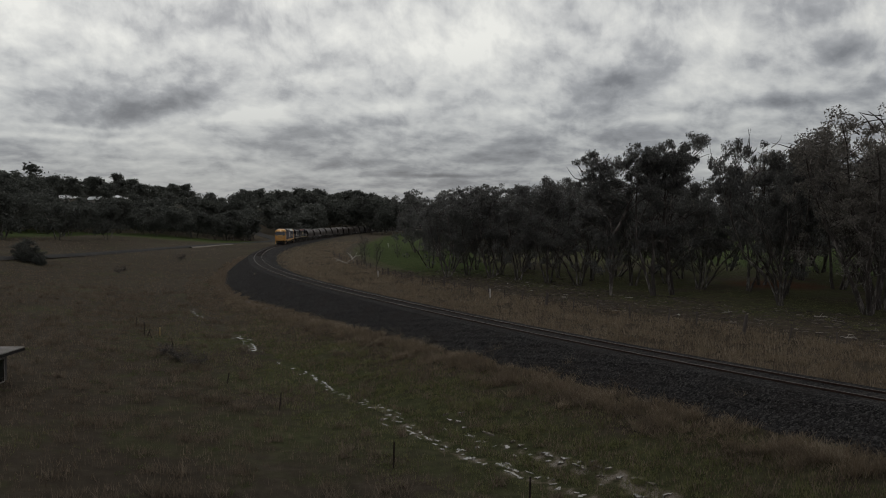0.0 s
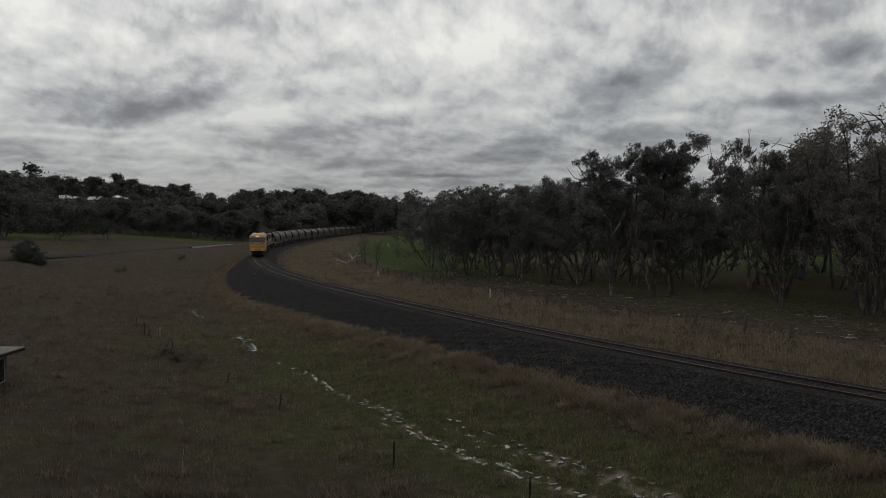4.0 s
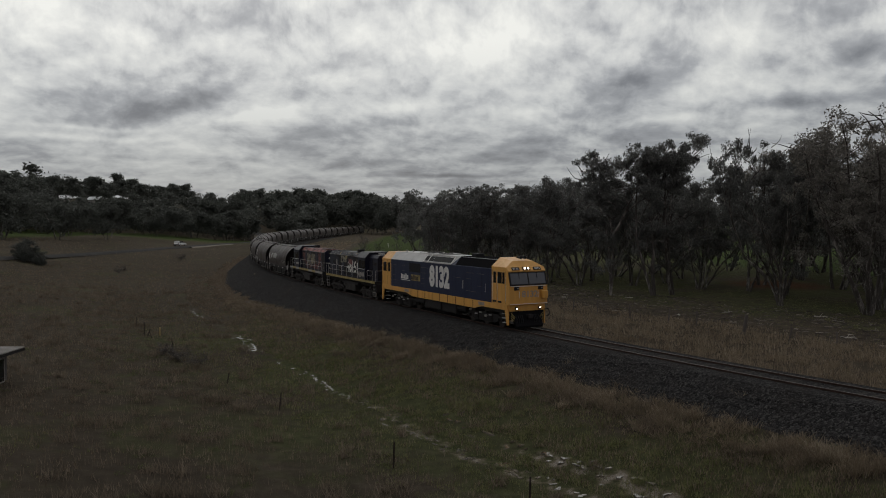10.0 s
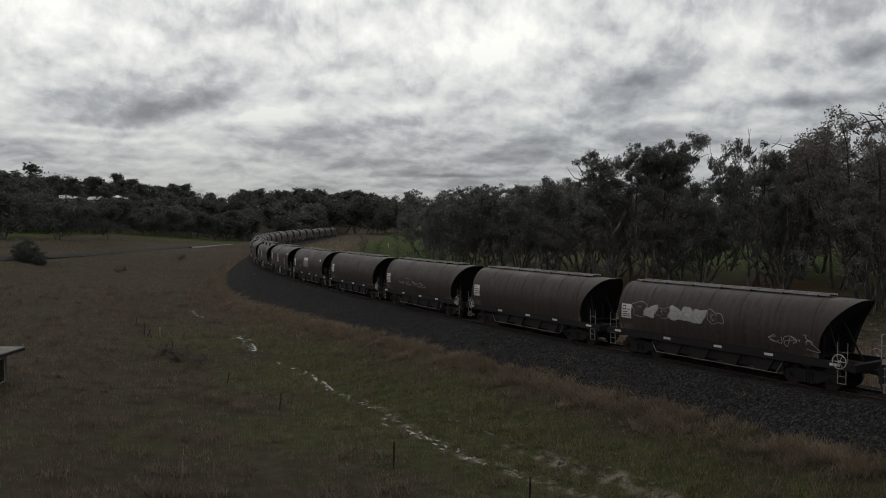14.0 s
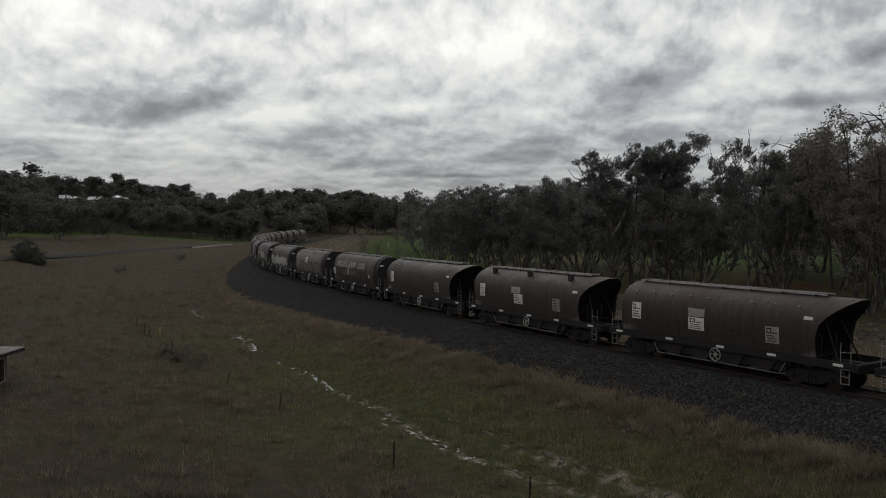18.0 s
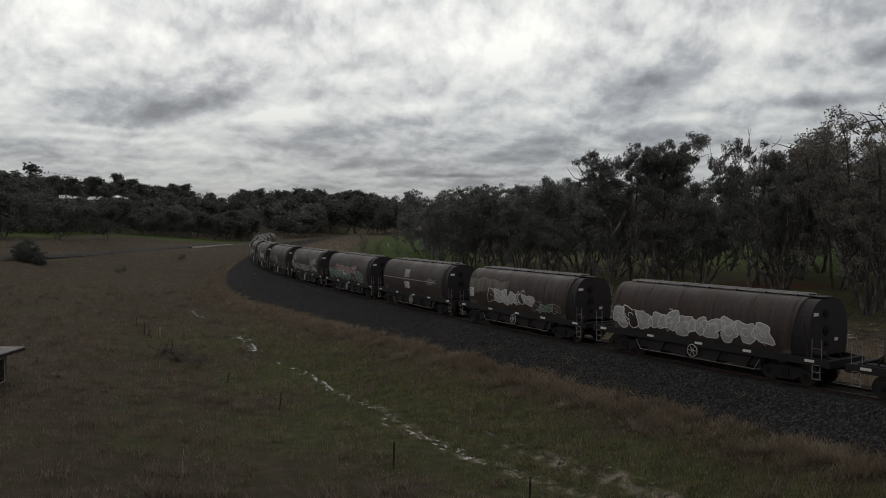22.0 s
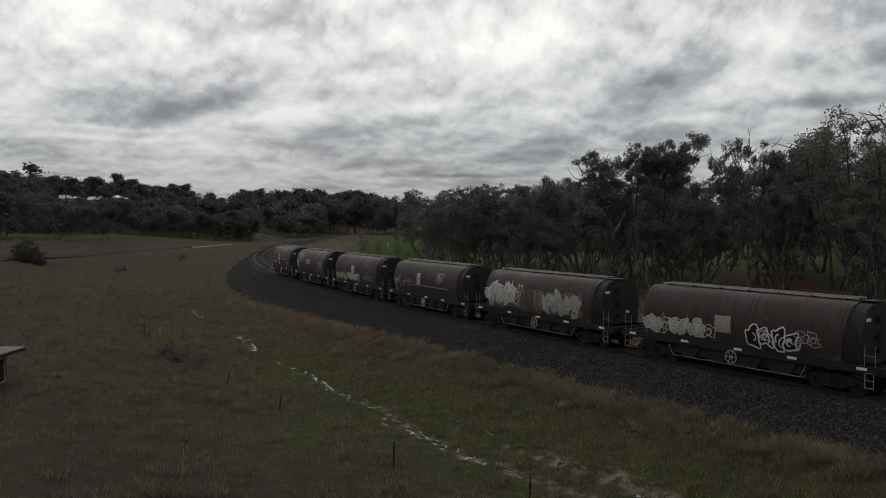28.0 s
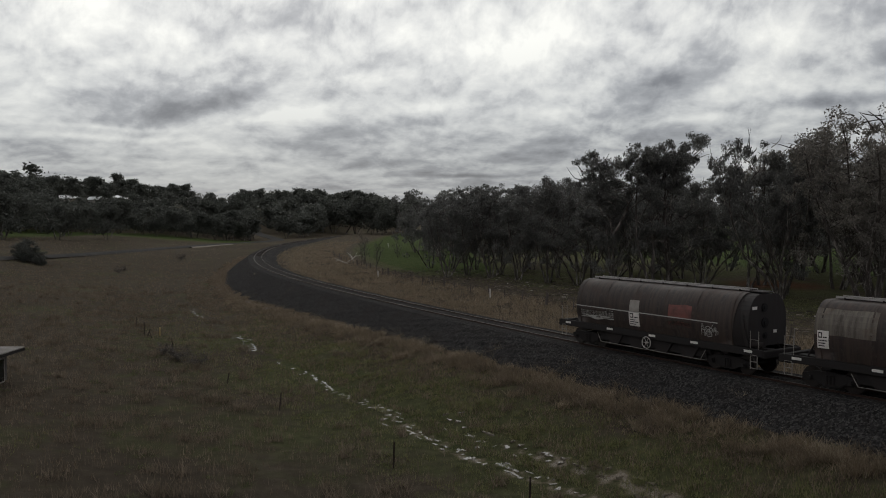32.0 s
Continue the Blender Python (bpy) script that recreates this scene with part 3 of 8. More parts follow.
NEAR += [
    tree_kind("olive gum tree with pale forking stems, leaf colour lightened for haze", G1, M_leaf_hazed, 73, stems=4, spread=0.36, bare=0.40, low=0.08, clumps=200, leaves=100, leaf=0.100, clump_r=0.40, masses=34, tight=0.36),
    tree_kind("tall olive gum tree with an open crown, leaf colour lightened for haze", G1, M_leaf_hazed, 79, stems=3, spread=0.28, bare=0.42, low=0.06, clumps=190, leaves=100, leaf=0.100, clump_r=0.38, masses=30, tight=0.36),
]
BACK = [
    tree_kind("dense dark gum tree at the back of the paddock", G1, M_leaf, 301, stems=3, twigs=False, spread=0.40, bare=0.32, low=0.14, clumps=130, leaves=44, leaf=0.21, clump_r=0.55, masses=40),
    tree_kind("dense dark gum tree at the back of the paddock", G1, M_leaf, 307, stems=4, twigs=False, spread=0.44, bare=0.30, low=0.16, clumps=140, leaves=44, leaf=0.21, clump_r=0.56, masses=44),
]
FAR = [
    tree_kind("dark gum tree of a dense wood beyond the road", G2, M_leaf_far, 101, stems=2, twigs=False, spread=0.35, bare=0.30, clumps=88, leaves=38, leaf=0.40, clump_r=1.15, low=0.10),
    tree_kind("dark gum tree of a dense wood beyond the road", G2, M_leaf_far, 107, stems=3, twigs=False, spread=0.42, bare=0.30, clumps=96, leaves=38, leaf=0.40, clump_r=1.25, low=0.14),
    tree_kind("dark gum tree of a dense wood beyond the road", G2, M_leaf_far, 113, stems=1, twigs=False, spread=0.15, bare=0.34, clumps=72, leaves=38, leaf=0.40, clump_r=1.15, low=0.08),
    tree_kind("dark gum tree of a dense wood beyond the road", G2, M_leaf_far, 127, stems=2, twigs=False, spread=0.5, bare=0.32, clumps=80, leaves=38, leaf=0.40, clump_r=1.25, lean=0.3, low=0.10),
]

# the paddock's trees: place, height, kind, width
PADDOCK = [
    (18.6, 90, 16.6, 1, 0.95), (23.6, 89, 18.0, 0, 0.85), (26.5, 92, 18.6, 0, 0.95), (35.8, 95, 15.0, 4, 0.6), (37.2, 70, 16.4, 6, 0.95), (40.5, 74, 18.6, 6, 1.05),
    (44.5, 82, 18.5, 6, 0.9), (35.8, 86, 16.8, 2, 0.8), (30.0, 108, 13.6, 2, 0.8), (41.0, 104, 17.6, 7, 0.9), (48, 98, 18.0, 6, 1.0), (52, 86, 19.5, 1, 1.0), (33.0, 78, 15.6, 4, 0.6),
    (14.2, 108, 13.6, 2, 0.9), (10.4, 112, 13.6, 3, 0.75), (7.0, 118, 13.2, 5, 0.9), (3.6, 123, 13.0, 3, 0.75), (0.6, 118, 12.2, 5, 0.85), (16.6, 116, 14.4, 3, 0.7),
    (20.5, 112, 14.6, 5, 0.8), (12.5, 128, 14.5, 3, 0.9), (5.5, 134, 14.0, 3, 0.8), (1.5, 138, 13.6, 3, 0.9), (22, 128, 15.6, 3, 0.9), (28, 132, 15.0, 0, 0.9),
    (36, 128, 16.0, 3, 0.9), (46, 130, 13.5, 3, 0.8), (57, 110, 19.0, 3, 1.0), (60, 128, 18.5, 0, 1.0), (10, 222, 19, 3, 1.2), (22, 232, 19, 3, 1.2), (36, 228, 19.5, 3, 1.2),
    (-1, 214, 17.0, 3, 1.1), (66, 105, 19.5, 2, 1.0), (50, 236, 20, 3, 1.2), (64, 230, 21, 3, 1.2), (75, 140, 20, 3, 1.0), (55, 74, 19.5, 4, 1.0), (-2.0, 142, 12.6, 5, 0.8),
    (-6.5, 205, 15.0, 3, 0.9), (15, 240, 19, 3, 1.2), (29, 244, 20, 3, 1.2), (43, 240, 20, 3, 1.2), (4, 230, 18, 3, 1.2), (57, 246, 21, 3, 1.2), (78, 240, 22, 3, 1.2), (88, 165, 21, 3, 1.1),
    (17.5, 104, 13.8, 5, 0.8), (24.5, 104, 15.0, 3, 0.7), (8.8, 122, 13.4, 2, 0.8), (39, 92, 16.5, 5, 0.7), (47, 76, 17.6, 7, 0.9), (-1.5, 185, 15.5, 3, 1.0), (50, 112, 17, 5, 0.9),
]
rt = random.Random(8)
for x, y, h, kd, fat in PADDOCK:
    plant(NEAR[kd] if y < 127 else BACK[kd % 2], x, y, h, rt.uniform(0, 6.28), fat)
for x, y, h, kd in ((33.6, 104, 13.2, 3), (31.2, 98, 12.6, 5)):
    plant(NEAR[kd], x, y, h, rt.uniform(0, 6.28), 0.85)
# a second rank closes the gaps between the stems
for x, y, h in ((25, 118, 12.5), (31, 122, 13.0), (34, 114, 12.0), (15, 134, 12.5), (8, 146, 12.0), (19, 142, 13.5), (53, 122, 15.0), (64, 118, 16.0), (70, 130, 17.0), (40, 146, 14.0),
                (58, 96, 16.5), (62, 90, 17.0), (50, 148, 15.0), (27, 150, 14.0), (13, 158, 13.0), (4, 160, 12.5), (68, 150, 17.0)):
    plant(BACK[int(x) % 2], x, y, h, rt.uniform(0, 6.28), 1.05)

HIND = []


def hind_wood():
    """The hind ranks of the wood, crowns and stems, as two parts of one mass."""
    ob = thing("hind_wood", "dark gum trees of the wood behind its front ranks", "wood", kind="stuff")
    for which, mat in (("crown", M_leaf_far), ("trunk", M_bark)):
        V, F, n = [], [], 0
        for k, x, y, h, turn, fat in HIND:
            me = k[which]
            co = np.empty(len(me.vertices) * 3, dtype=np.float32)
            me.vertices.foreach_get("co", co)
            co = co.reshape(-1, 3)
            sc = h / k["top"]
            c, sn = math.cos(turn) * sc * fat, math.sin(turn) * sc * fat
            if which == "trunk" and y > 380:
                continue
            if which == "crown":
                tri = co.reshape(-1, 3, 3)[::2]
                mid = tri.mean(1, keepdims=True)
                co = (mid + (tri - mid) * 1.35).reshape(-1, 3)
            V.append(np.stack([x + co[:, 0] * c - co[:, 1] * sn, y + co[:, 0] * sn + co[:, 1] * c, gz(x, y) - 0.05 + co[:, 2] * sc], 1))
            if which == "trunk":
                F += [tuple(v + n for v in q.vertices) for q in me.polygons]
            n += len(co)
        V = np.concatenate(V)
        me = quads_mesh("crowns", V, 3) if which == "crown" else mesh_of("stems", V, F, True)
        tagged(link("crowns" if which == "crown" else "stems", me, mat, ob), kind="stuff")


# the wood beyond the road and round the outside of the bend
rw = random.Random(21)
spots = []
for iy in range(26):
    gap = 8.2 if iy < 5 else (10.5 if iy < 10 else 13.5)
    y0 = 292 + iy * 9.0 + max(0, iy - 10) * 5.0
    x = -0.62 * y0 - 25
    xe = -40 if iy < 10 else 40
    while x < xe:
        spots.append((x + rw.uniform(-3, 3), y0 + rw.uniform(-4, 4), iy))
        x += gap * rw.uniform(0.75, 1.3)
ss_, uu_ = track_coords([p[0] for p in spots], [p[1] for p in spots])
for (x, y, iy), s_, u_ in zip(spots, ss_, uu_):
    if u_ < 13 or abs(x - road_x(y)) < 7.0 or (iy > 9 and u_ > 60 and rw.random() < 0.55) or (5 <= iy <= 9 and x > -150 and rw.random() < 0.45):
        continue
    k = FAR[rw.randint(0, 3)]
    h = rw.uniform(8.6, 12.6) + min(iy, 8) * 0.25 + (rw.uniform(1.5, 5.0) if iy > 9 else 0)
    if -0.485 < x / y < -0.27:
        h -= 1.5 + (2.0 if iy > 6 else 0.0)
    if -0.485 < x / y < -0.410 and y < 395:
        h = min(h, 7.0 + 0.0252 * y - gz(x, y))
    if iy < 6:
        plant(k, x, y, h, rw.uniform(0, 6.28), rw.uniform(1.1, 1.4))
    else:
        HIND.append((k, x, y, h, rw.uniform(0, 6.28), rw.uniform(1.15, 1.5)))
hind_wood()
for x, y, h in ((-19, 402, 20.5), (-13, 412, 17.5), (-25, 408, 17.0), (-30, 398, 15.5), (-8, 404, 16.0), (-36, 410, 16.0)):
    plant(FAR[rw.randint(0, 3)], x, y, h - gz(x, y), rw.uniform(0, 6.28), 0.95)
for x, y, h in ((-138, 362, 11), (-146, 370, 11.5), (-131, 368, 11), (-152, 382, 12), (-123, 358, 10.5), (-134, 378, 12), (-142, 386, 12), (-116, 364, 11), (-126, 384, 12)):
    plant(FAR[rw.randint(0, 3)], x, y, h, rw.uniform(0, 6.28), 1.45)
# the wood closes behind the railway where it leaves the bend
for i in range(9):
    x, y = -64 + 5.6 * i, 438 + rw.uniform(-7, 7)
    plant(FAR[rw.randint(0, 3)], x, y, max(7.0, rw.uniform(19.0, 22.0) - gz(x, y)), rw.uniform(0, 6.28), 1.35)
for x, y, top in ((-105, 380, 19.5), (-111, 392, 20.0), (-99, 386, 19.5), (-152, 352, 17.0), (-160, 362, 18.0), (-141, 350, 16.5)):
    plant(FAR[rw.randint(0, 3)], x, y, max(7.0, top - gz(x, y)), rw.uniform(0, 6.28), 1.4)
# a few nearer ones where the road comes out of the wood
for x, y, h in ((-112, 205, 12.5), (-118, 214, 13.5), (-106, 222, 12.0), (-124, 226, 14.0), (-100, 240, 10.5), (-132, 240, 15.0), (-116, 246, 13.0), (-140, 258, 16), (-108, 262, 12.5), (-124, 268, 14)):
    plant(FAR[rw.randint(0, 3)], x, y, h, rw.uniform(0, 6.28), 1.15)


def shrub_kind(label, seed, clumps, leaves, r):
    return tree_kind(label, "", M_leaf_far, seed, stems=5, spread=0.9, bare=0.05, clumps=clumps, leaves=leaves, leaf=0.5, clump_r=r, low=0.6)


SH = shrub_kind("round dark green shrub beside the road", 201, 70, 60, 1.6)
for x, y, h, f in ((-76.5, 149, 4.2, 1.1), (-79.0, 151, 4.3, 1.1), (-74.5, 147, 3.5, 1.1), (-72.4, 146, 2.4, 1.1)):
    plant(SH, x, y, h, rt.uniform(0, 6.28), f, "shrub")
BARE = tree_kind("leafless grey sapling in dry grass", "", M_leaf_far, 211, stems=4, spread=0.4, bare=0.2, clumps=6, leaves=12, leaf=0.3, clump_r=0.5, dead=5)
for x, y, h in ((-14.2, 148, 5.2), (-12.5, 151, 4.0), (-10.0, 180, 3.5)):
    plant(BARE, x, y, h, rt.uniform(0, 6.28), 0.9, "sapling")
TW = tree_kind("dead brown thorny weed clump in the field", "dead weed clumps", M_bark, 221, stems=6, spread=1.0, bare=0.05, clumps=50, leaves=30, leaf=0.35, clump_r=1.2, low=0.6)
for x, y, h in ((-19.0, 58, 1.3), (-17.2, 56, 1.1), (-21.0, 60, 1.0), (-60, 150, 1.6), (-62, 190, 2.0)):
    plant(TW, x, y, h, rt.uniform(0, 6.28), 1.5, "weed_clump")


# ---------------------------------------------------------------- train: materials


def hopper_paint(name, base, soot, rust, dust, rough=0.5):
    """Old wagon paint: soot runs, rust blooms, dust and scuffs."""
    k = Nodes(name)
    off = k.n("VectorMath", operation="ADD")
    k.put(off.inputs[0], k.co("Object"))
    cb = k.n("CombineXYZ")
    sh = k.math("MULTIPLY", k.n("ObjectInfo").outputs["Random"], 37.0)
    k.put(cb.inputs[0], sh)
    k.put(cb.inputs[1], sh)
    k.put(off.inputs[1], cb.outputs[0])
    v = off.outputs[0]
    runs = k.noise(k.scaled(v, (4.5, 1.2, 0.30)), 1.0, 6, 0.66)
    bloom = k.noise(k.scaled(v, (0.5, 0.5, 0.8)), 1.0, 6, 0.7)
    spot = k.noise(v, 5.0, 5, 0.7)
    grain = k.noise(v, 34, 3)
    c = k.mix(k.ramp(runs, (0.40, 0.0), (0.64, 0.92)), base, soot)
    c = k.mix(k.ramp(bloom, (0.50, 0.0), (0.68, 0.75)), c, rust)
    c = k.mix(k.ramp(k.math("ADD", k.math("MULTIPLY", spot, 0.6), k.math("MULTIPLY", runs, 0.4)), (0.54, 0.0), (0.70, 0.6)), c, dust)
    c = k.mix(k.math("MULTIPLY", grain, 0.4), c, tuple(x * 0.55 for x in base))
    k.bump(k.math("ADD", grain, k.math("MULTIPLY", runs, 2.0)), 0.14, 0.012)
    return k.done(c, k.ramp(bloom, (0.3, rough - 0.1), (0.7, rough + 0.2)), 0.0, 0.25)


M_hop_a = hopper_paint("dusty_dark_brown_hopper_steel", (0.0680, 0.0520, 0.0450), (0.0273, 0.0240, 0.0240), (0.0715, 0.0494, 0.0416), (0.1235, 0.1105, 0.1014))
M_hop_b = hopper_paint("sooty_red_brown_hopper_steel", (0.0620, 0.0455, 0.0385), (0.0190, 0.0174, 0.0177), (0.0650, 0.0403, 0.0325), (0.1176, 0.1030, 0.0930))
M_hop_grey = hopper_paint("grimy_pale_hopper_steel", (0.17, 0.15, 0.125), (0.045, 0.036, 0.031), (0.12, 0.075, 0.05), (0.25, 0.23, 0.20))
M_frame = plain("black_underframe", (0.021, 0.0195, 0.0195), 0.75, 0.0, (0.034, 0.029, 0.026), 0.6, 2.0, spec=0.2)
M_end = plain("sooty_and_shade_dark_steel", (0.026, 0.0235, 0.0235), 0.7, 0.0, (0.030, 0.022, 0.019), 0.7, 2.0, spec=0.2)
M_bay = plain("black_end_bay", (0.025, 0.023, 0.0235), 0.65, 0.0, (0.034, 0.027, 0.024), 0.8, 1.6, spec=0.25, streak=True)
M_edge = plain("bare_galvanised_edge", (0.50, 0.49, 0.47), 0.55, 0.1, (0.16, 0.14, 0.125), 0.9, 1.3)
M_truck = plain("dusty_bogie_casting", (0.046, 0.041, 0.038), 0.8, 0.0, (0.020, 0.018, 0.017), 0.8, 2.5, spec=0.2)
M_steel = plain("grimy_wheel_steel", (0.0390, 0.0312, 0.0273), 0.55, 0.4, (0.0163, 0.0130, 0.0117), 0.7, 4.0)
M_white = plain("grubby_white_paint", (0.74, 0.72, 0.68), 0.6, 0.0, (0.40, 0.37, 0.33), 0.5, 3.0)
M_offwhite = plain("faded_white_panel_paint", (0.36, 0.34, 0.31), 0.65, 0.0, (0.15, 0.125, 0.105), 0.8, 2.5)
M_galv = plain("galvanised_walkway", (0.42, 0.41, 0.40), 0.4, 0.5, (0.20, 0.18, 0.16), 0.6, 2.0)
M_blue = plain("dark_blue_loco_paint", (0.011, 0.017, 0.050), 0.45, 0.0, (0.012, 0.016, 0.040), 0.6, 0.9, 30, 0.06, True, 0.28)
M_soot = plain("soot_black_roof", (0.014, 0.014, 0.015), 0.95, 0.0, (0.013, 0.012, 0.012), 0.5, 2.0, spec=0.0)
M_yellow = plain("orange_yellow_loco_paint", (0.70, 0.365, 0.080), 0.38, 0.0, (0.40, 0.19, 0.04), 0.5, 1.2, 30, 0.06, True)
M_roof = plain("pale_grey_roof_paint", (0.46, 0.455, 0.44), 0.45, 0.0, (0.25, 0.24, 0.225), 0.7, 1.1)
M_black = plain("matt_black_fitting", (0.015, 0.015, 0.016), 0.6, 0.0, (0.02, 0.018, 0.017), 0.5, 4.0, spec=0.15)
M_ochre = plain("worn_yellow_sill", (0.36, 0.27, 0.075), 0.6, 0.0, (0.10, 0.075, 0.04), 0.9, 2.6)
M_red = plain("faded_red_graffiti", (0.22, 0.065, 0.05), 0.6, 0.0, (0.05, 0.026, 0.026), 1.0, 2.4)
M_pink = plain("peeling_pink_paint", (0.34, 0.15, 0.135), 0.6, 0.0, (0.06, 0.035, 0.035), 1.0, 3.0)
M_green = plain("dull_green_spray", (0.10, 0.19, 0.13), 0.6, 0.0, (0.05, 0.075, 0.06), 0.8, 2.0)
M_sand = plain("yellow_cream_spray", (0.44, 0.34, 0.15), 0.6, 0.0, (0.22, 0.16, 0.075), 0.7, 2.0)
M_pale = plain("chalky_spray", (0.46, 0.46, 0.43), 0.65, 0.0, (0.19, 0.18, 0.165), 0.7, 2.2)
M_glass = plain("dark_cab_glass", (0.012, 0.014, 0.016), 0.06, 0.0, (0.02, 0.022, 0.022), 0.3, 2.0, 8, 0.0)
M_lamp = glow("lit_headlamp", (1.0, 0.86, 0.62), 5.0)
M_chrome = plain("bright_handrail", (0.50, 0.49, 0.47), 0.45, 0.2, (0.25, 0.22, 0.19), 0.5, 4.0)

M_rail_grey = plain("grimy_pale_rung_paint", (0.30, 0.285, 0.26), 0.6, 0.0, (0.12, 0.10, 0.085), 0.8, 5.0)
M_navy = plain("sooty_navy_loco_paint", (0.009, 0.011, 0.030), 0.5, 0.0, (0.010, 0.009, 0.010), 0.95, 1.6, 30, 0.08, True, 0.25)
M_cabtop = plain("grimy_dark_cab_roof", (0.045, 0.048, 0.055), 0.5, 0.0, (0.018, 0.017, 0.018), 0.9, 1.5)


def peeling(name, under, coats, scale=1.3):
    """Flaking paint: hard-edged scabs of several coats over a dark ground."""
    k = Nodes(name)
    co = k.scaled(k.co("Object"), (1.0, 1.6, 1.0))
    c = under
    for i, (col, cut) in enumerate(coats):
        n = k.noise(k.scaled(co, (1, 1, 1), (7.3 * i, 3.1 * i, 0)), scale * (1 + 0.5 * i), 6, 0.68)
        c = k.mix(k.ramp(n, (cut, 0.0), (cut + 0.03, 0.9)), c, col)
    f = k.noise(k.co("Object"), 25, 3)
    c = k.mix(k.math("MULTIPLY", f, 0.4), c, tuple(v * 0.5 for v in under))
    k.bump(f, 0.15, 0.01)
    return k.done(c, 0.65, 0.0, 0.25)


M_peel_pink = peeling("peeling_pink_roof", (0.028, 0.022, 0.024), [((0.34, 0.13, 0.115), 0.44), ((0.42, 0.34, 0.31), 0.60), ((0.022, 0.02, 0.022), 0.57)])
M_peel_pale = peeling("peeling_pale_roof", (0.022, 0.023, 0.030), [((0.20, 0.20, 0.20), 0.52), ((0.34, 0.24, 0.10), 0.60), ((0.025, 0.022, 0.022), 0.55)])
M_peel_red = peeling("scarred_red_hood_paint", (0.020, 0.018, 0.026), [((0.22, 0.07, 0.055), 0.47), ((0.30, 0.14, 0.13), 0.58), ((0.016, 0.015, 0.02), 0.54)], 1.8)
M_peel_cream = peeling("scarred_cream_hood_paint", (0.020, 0.018, 0.022), [((0.36, 0.33, 0.24), 0.46), ((0.28, 0.12, 0.11), 0.63), ((0.018, 0.016, 0.02), 0.56)], 2.2)
M_screen = plain("windscreen_glass", (0.045, 0.052, 0.058), 0.10, 0.0, (0.06, 0.066, 0.07), 0.4, 2.0, 8, 0.0, spec=0.8)


def shared(bm, name, mat, smooth=False):
    me = bpy.data.meshes.new(name)
    bm.normal_update()
    bm.to_mesh(me)
    bm.free()
    if smooth:
        me.polygons.foreach_set("use_smooth", [True] * len(me.polygons))
    me.materials.append(mat)
    return me


def wheel_mesh(r=0.46):
    bm = B()
    cyl(bm, (0, -0.065, 0), (0, 0.05, 0), r, 24)
    cyl(bm, (0, 0.05, 0), (0, 0.08, 0), r + 0.028, 24)
    cyl(bm, (0, -0.10, 0), (0, -0.06, 0), r * 0.30, 14)
    cyl(bm, (0, -0.085, 0), (0, -0.064, 0), r * 0.86, 24, r * 0.80)
    return shared(bm, "wheel", M_steel)


WHEEL = wheel_mesh()
WHEEL_BIG = wheel_mesh(0.51)


def bogie_mesh(axles, r, mat):
    """Cast side frames, transom, springs and axle boxes of a bogie."""
    bm = B()
    x0, x1 = axles[0], axles[-1]
    for sy in (-1, 1):
        y0, y1 = sorted((sy * 0.86, sy * 1.04))
        prof = [(x0 - 0.36, r - 0.10), (x0 - 0.36, r + 0.14), (x0 + 0.25, r + 0.30), (x1 - 0.25, r + 0.30), (x1 + 0.36, r + 0.14), (x1 + 0.36, r - 0.10),
                (x1 - 0.22, r - 0.10), (x1 - 0.5, r - 0.26), (x0 + 0.5, r - 0.26), (x0 + 0.22, r - 0.10)]
        prism(bm, prof, y0, y1, "y")
        for a in axles:
            bx(bm, a - 0.14, a + 0.14, sy * 1.0 - 0.08, sy * 1.0 + 0.14 * (sy > 0) + 0.08 * (sy < 0) - 0.14 * (sy < 0), r - 0.14, r + 0.14, bevel=0.02)
            cyl(bm, (a, sy * 1.06, r), (a, sy * 1.17, r), 0.085, 10)
        for a in [(axles[i] + axles[i + 1]) / 2 for i in range(len(axles) - 1)]:
            for dx in (-0.14, 0.0, 0.14):
                cyl(bm, (a + dx, sy * 1.07, r - 0.22), (a + dx, sy * 1.07, r + 0.18), 0.06, 8)
            bx(bm, a - 0.28, a + 0.28, sy * 1.0 - 0.1, sy * 1.0 + 0.1, r - 0.28, r - 0.20, bevel=0.01)
    for a in axles:
        cyl(bm, (a, -0.9, r), (a, 0.9, r), 0.075, 8)
    m = (x0 + x1) / 2
    bx(bm, m - 0.25, m + 0.25, -1.0, 1.0, r + 0.05, r + 0.36, bevel=0.02)
    return shared(bm, "bogie", mat)


BOGIE_W = bogie_mesh((-0.9, 0.9), 0.46, M_frame)
BOGIE_3 = bogie_mesh((-1.9, 0.0, 1.9), 0.51, M_frame)
BOGIE_3S = bogie_mesh((-1.65, 0.0, 1.65), 0.51, M_truck)


def add_bogie(ob, x, me, axles, r, wheel):
    b = link("bogie", me, None, ob, Matrix.Translation((x, 0, 0)))
    for a in axles:
        for sy in (-1, 1):
            link("wheel", wheel, None, b, Matrix.Translation((a, sy * 0.76, r)) @ Matrix.Rotation(0 if sy < 0 else math.pi, 4, "Z"))
    return b


def buckeye(x, sx):
    """Knuckle coupler with its shank."""
    bm = B()
    bx(bm, min(x, x + sx * 0.42), max(x, x + sx * 0.42), -0.09, 0.09, 0.80, 1.0, bevel=0.02)
    bx(bm, min(x + sx * 0.36, x + sx * 0.60), max(x + sx * 0.36, x + sx * 0.60), -0.19, 0.12, 0.74, 1.06, bevel=0.05)
    return bm




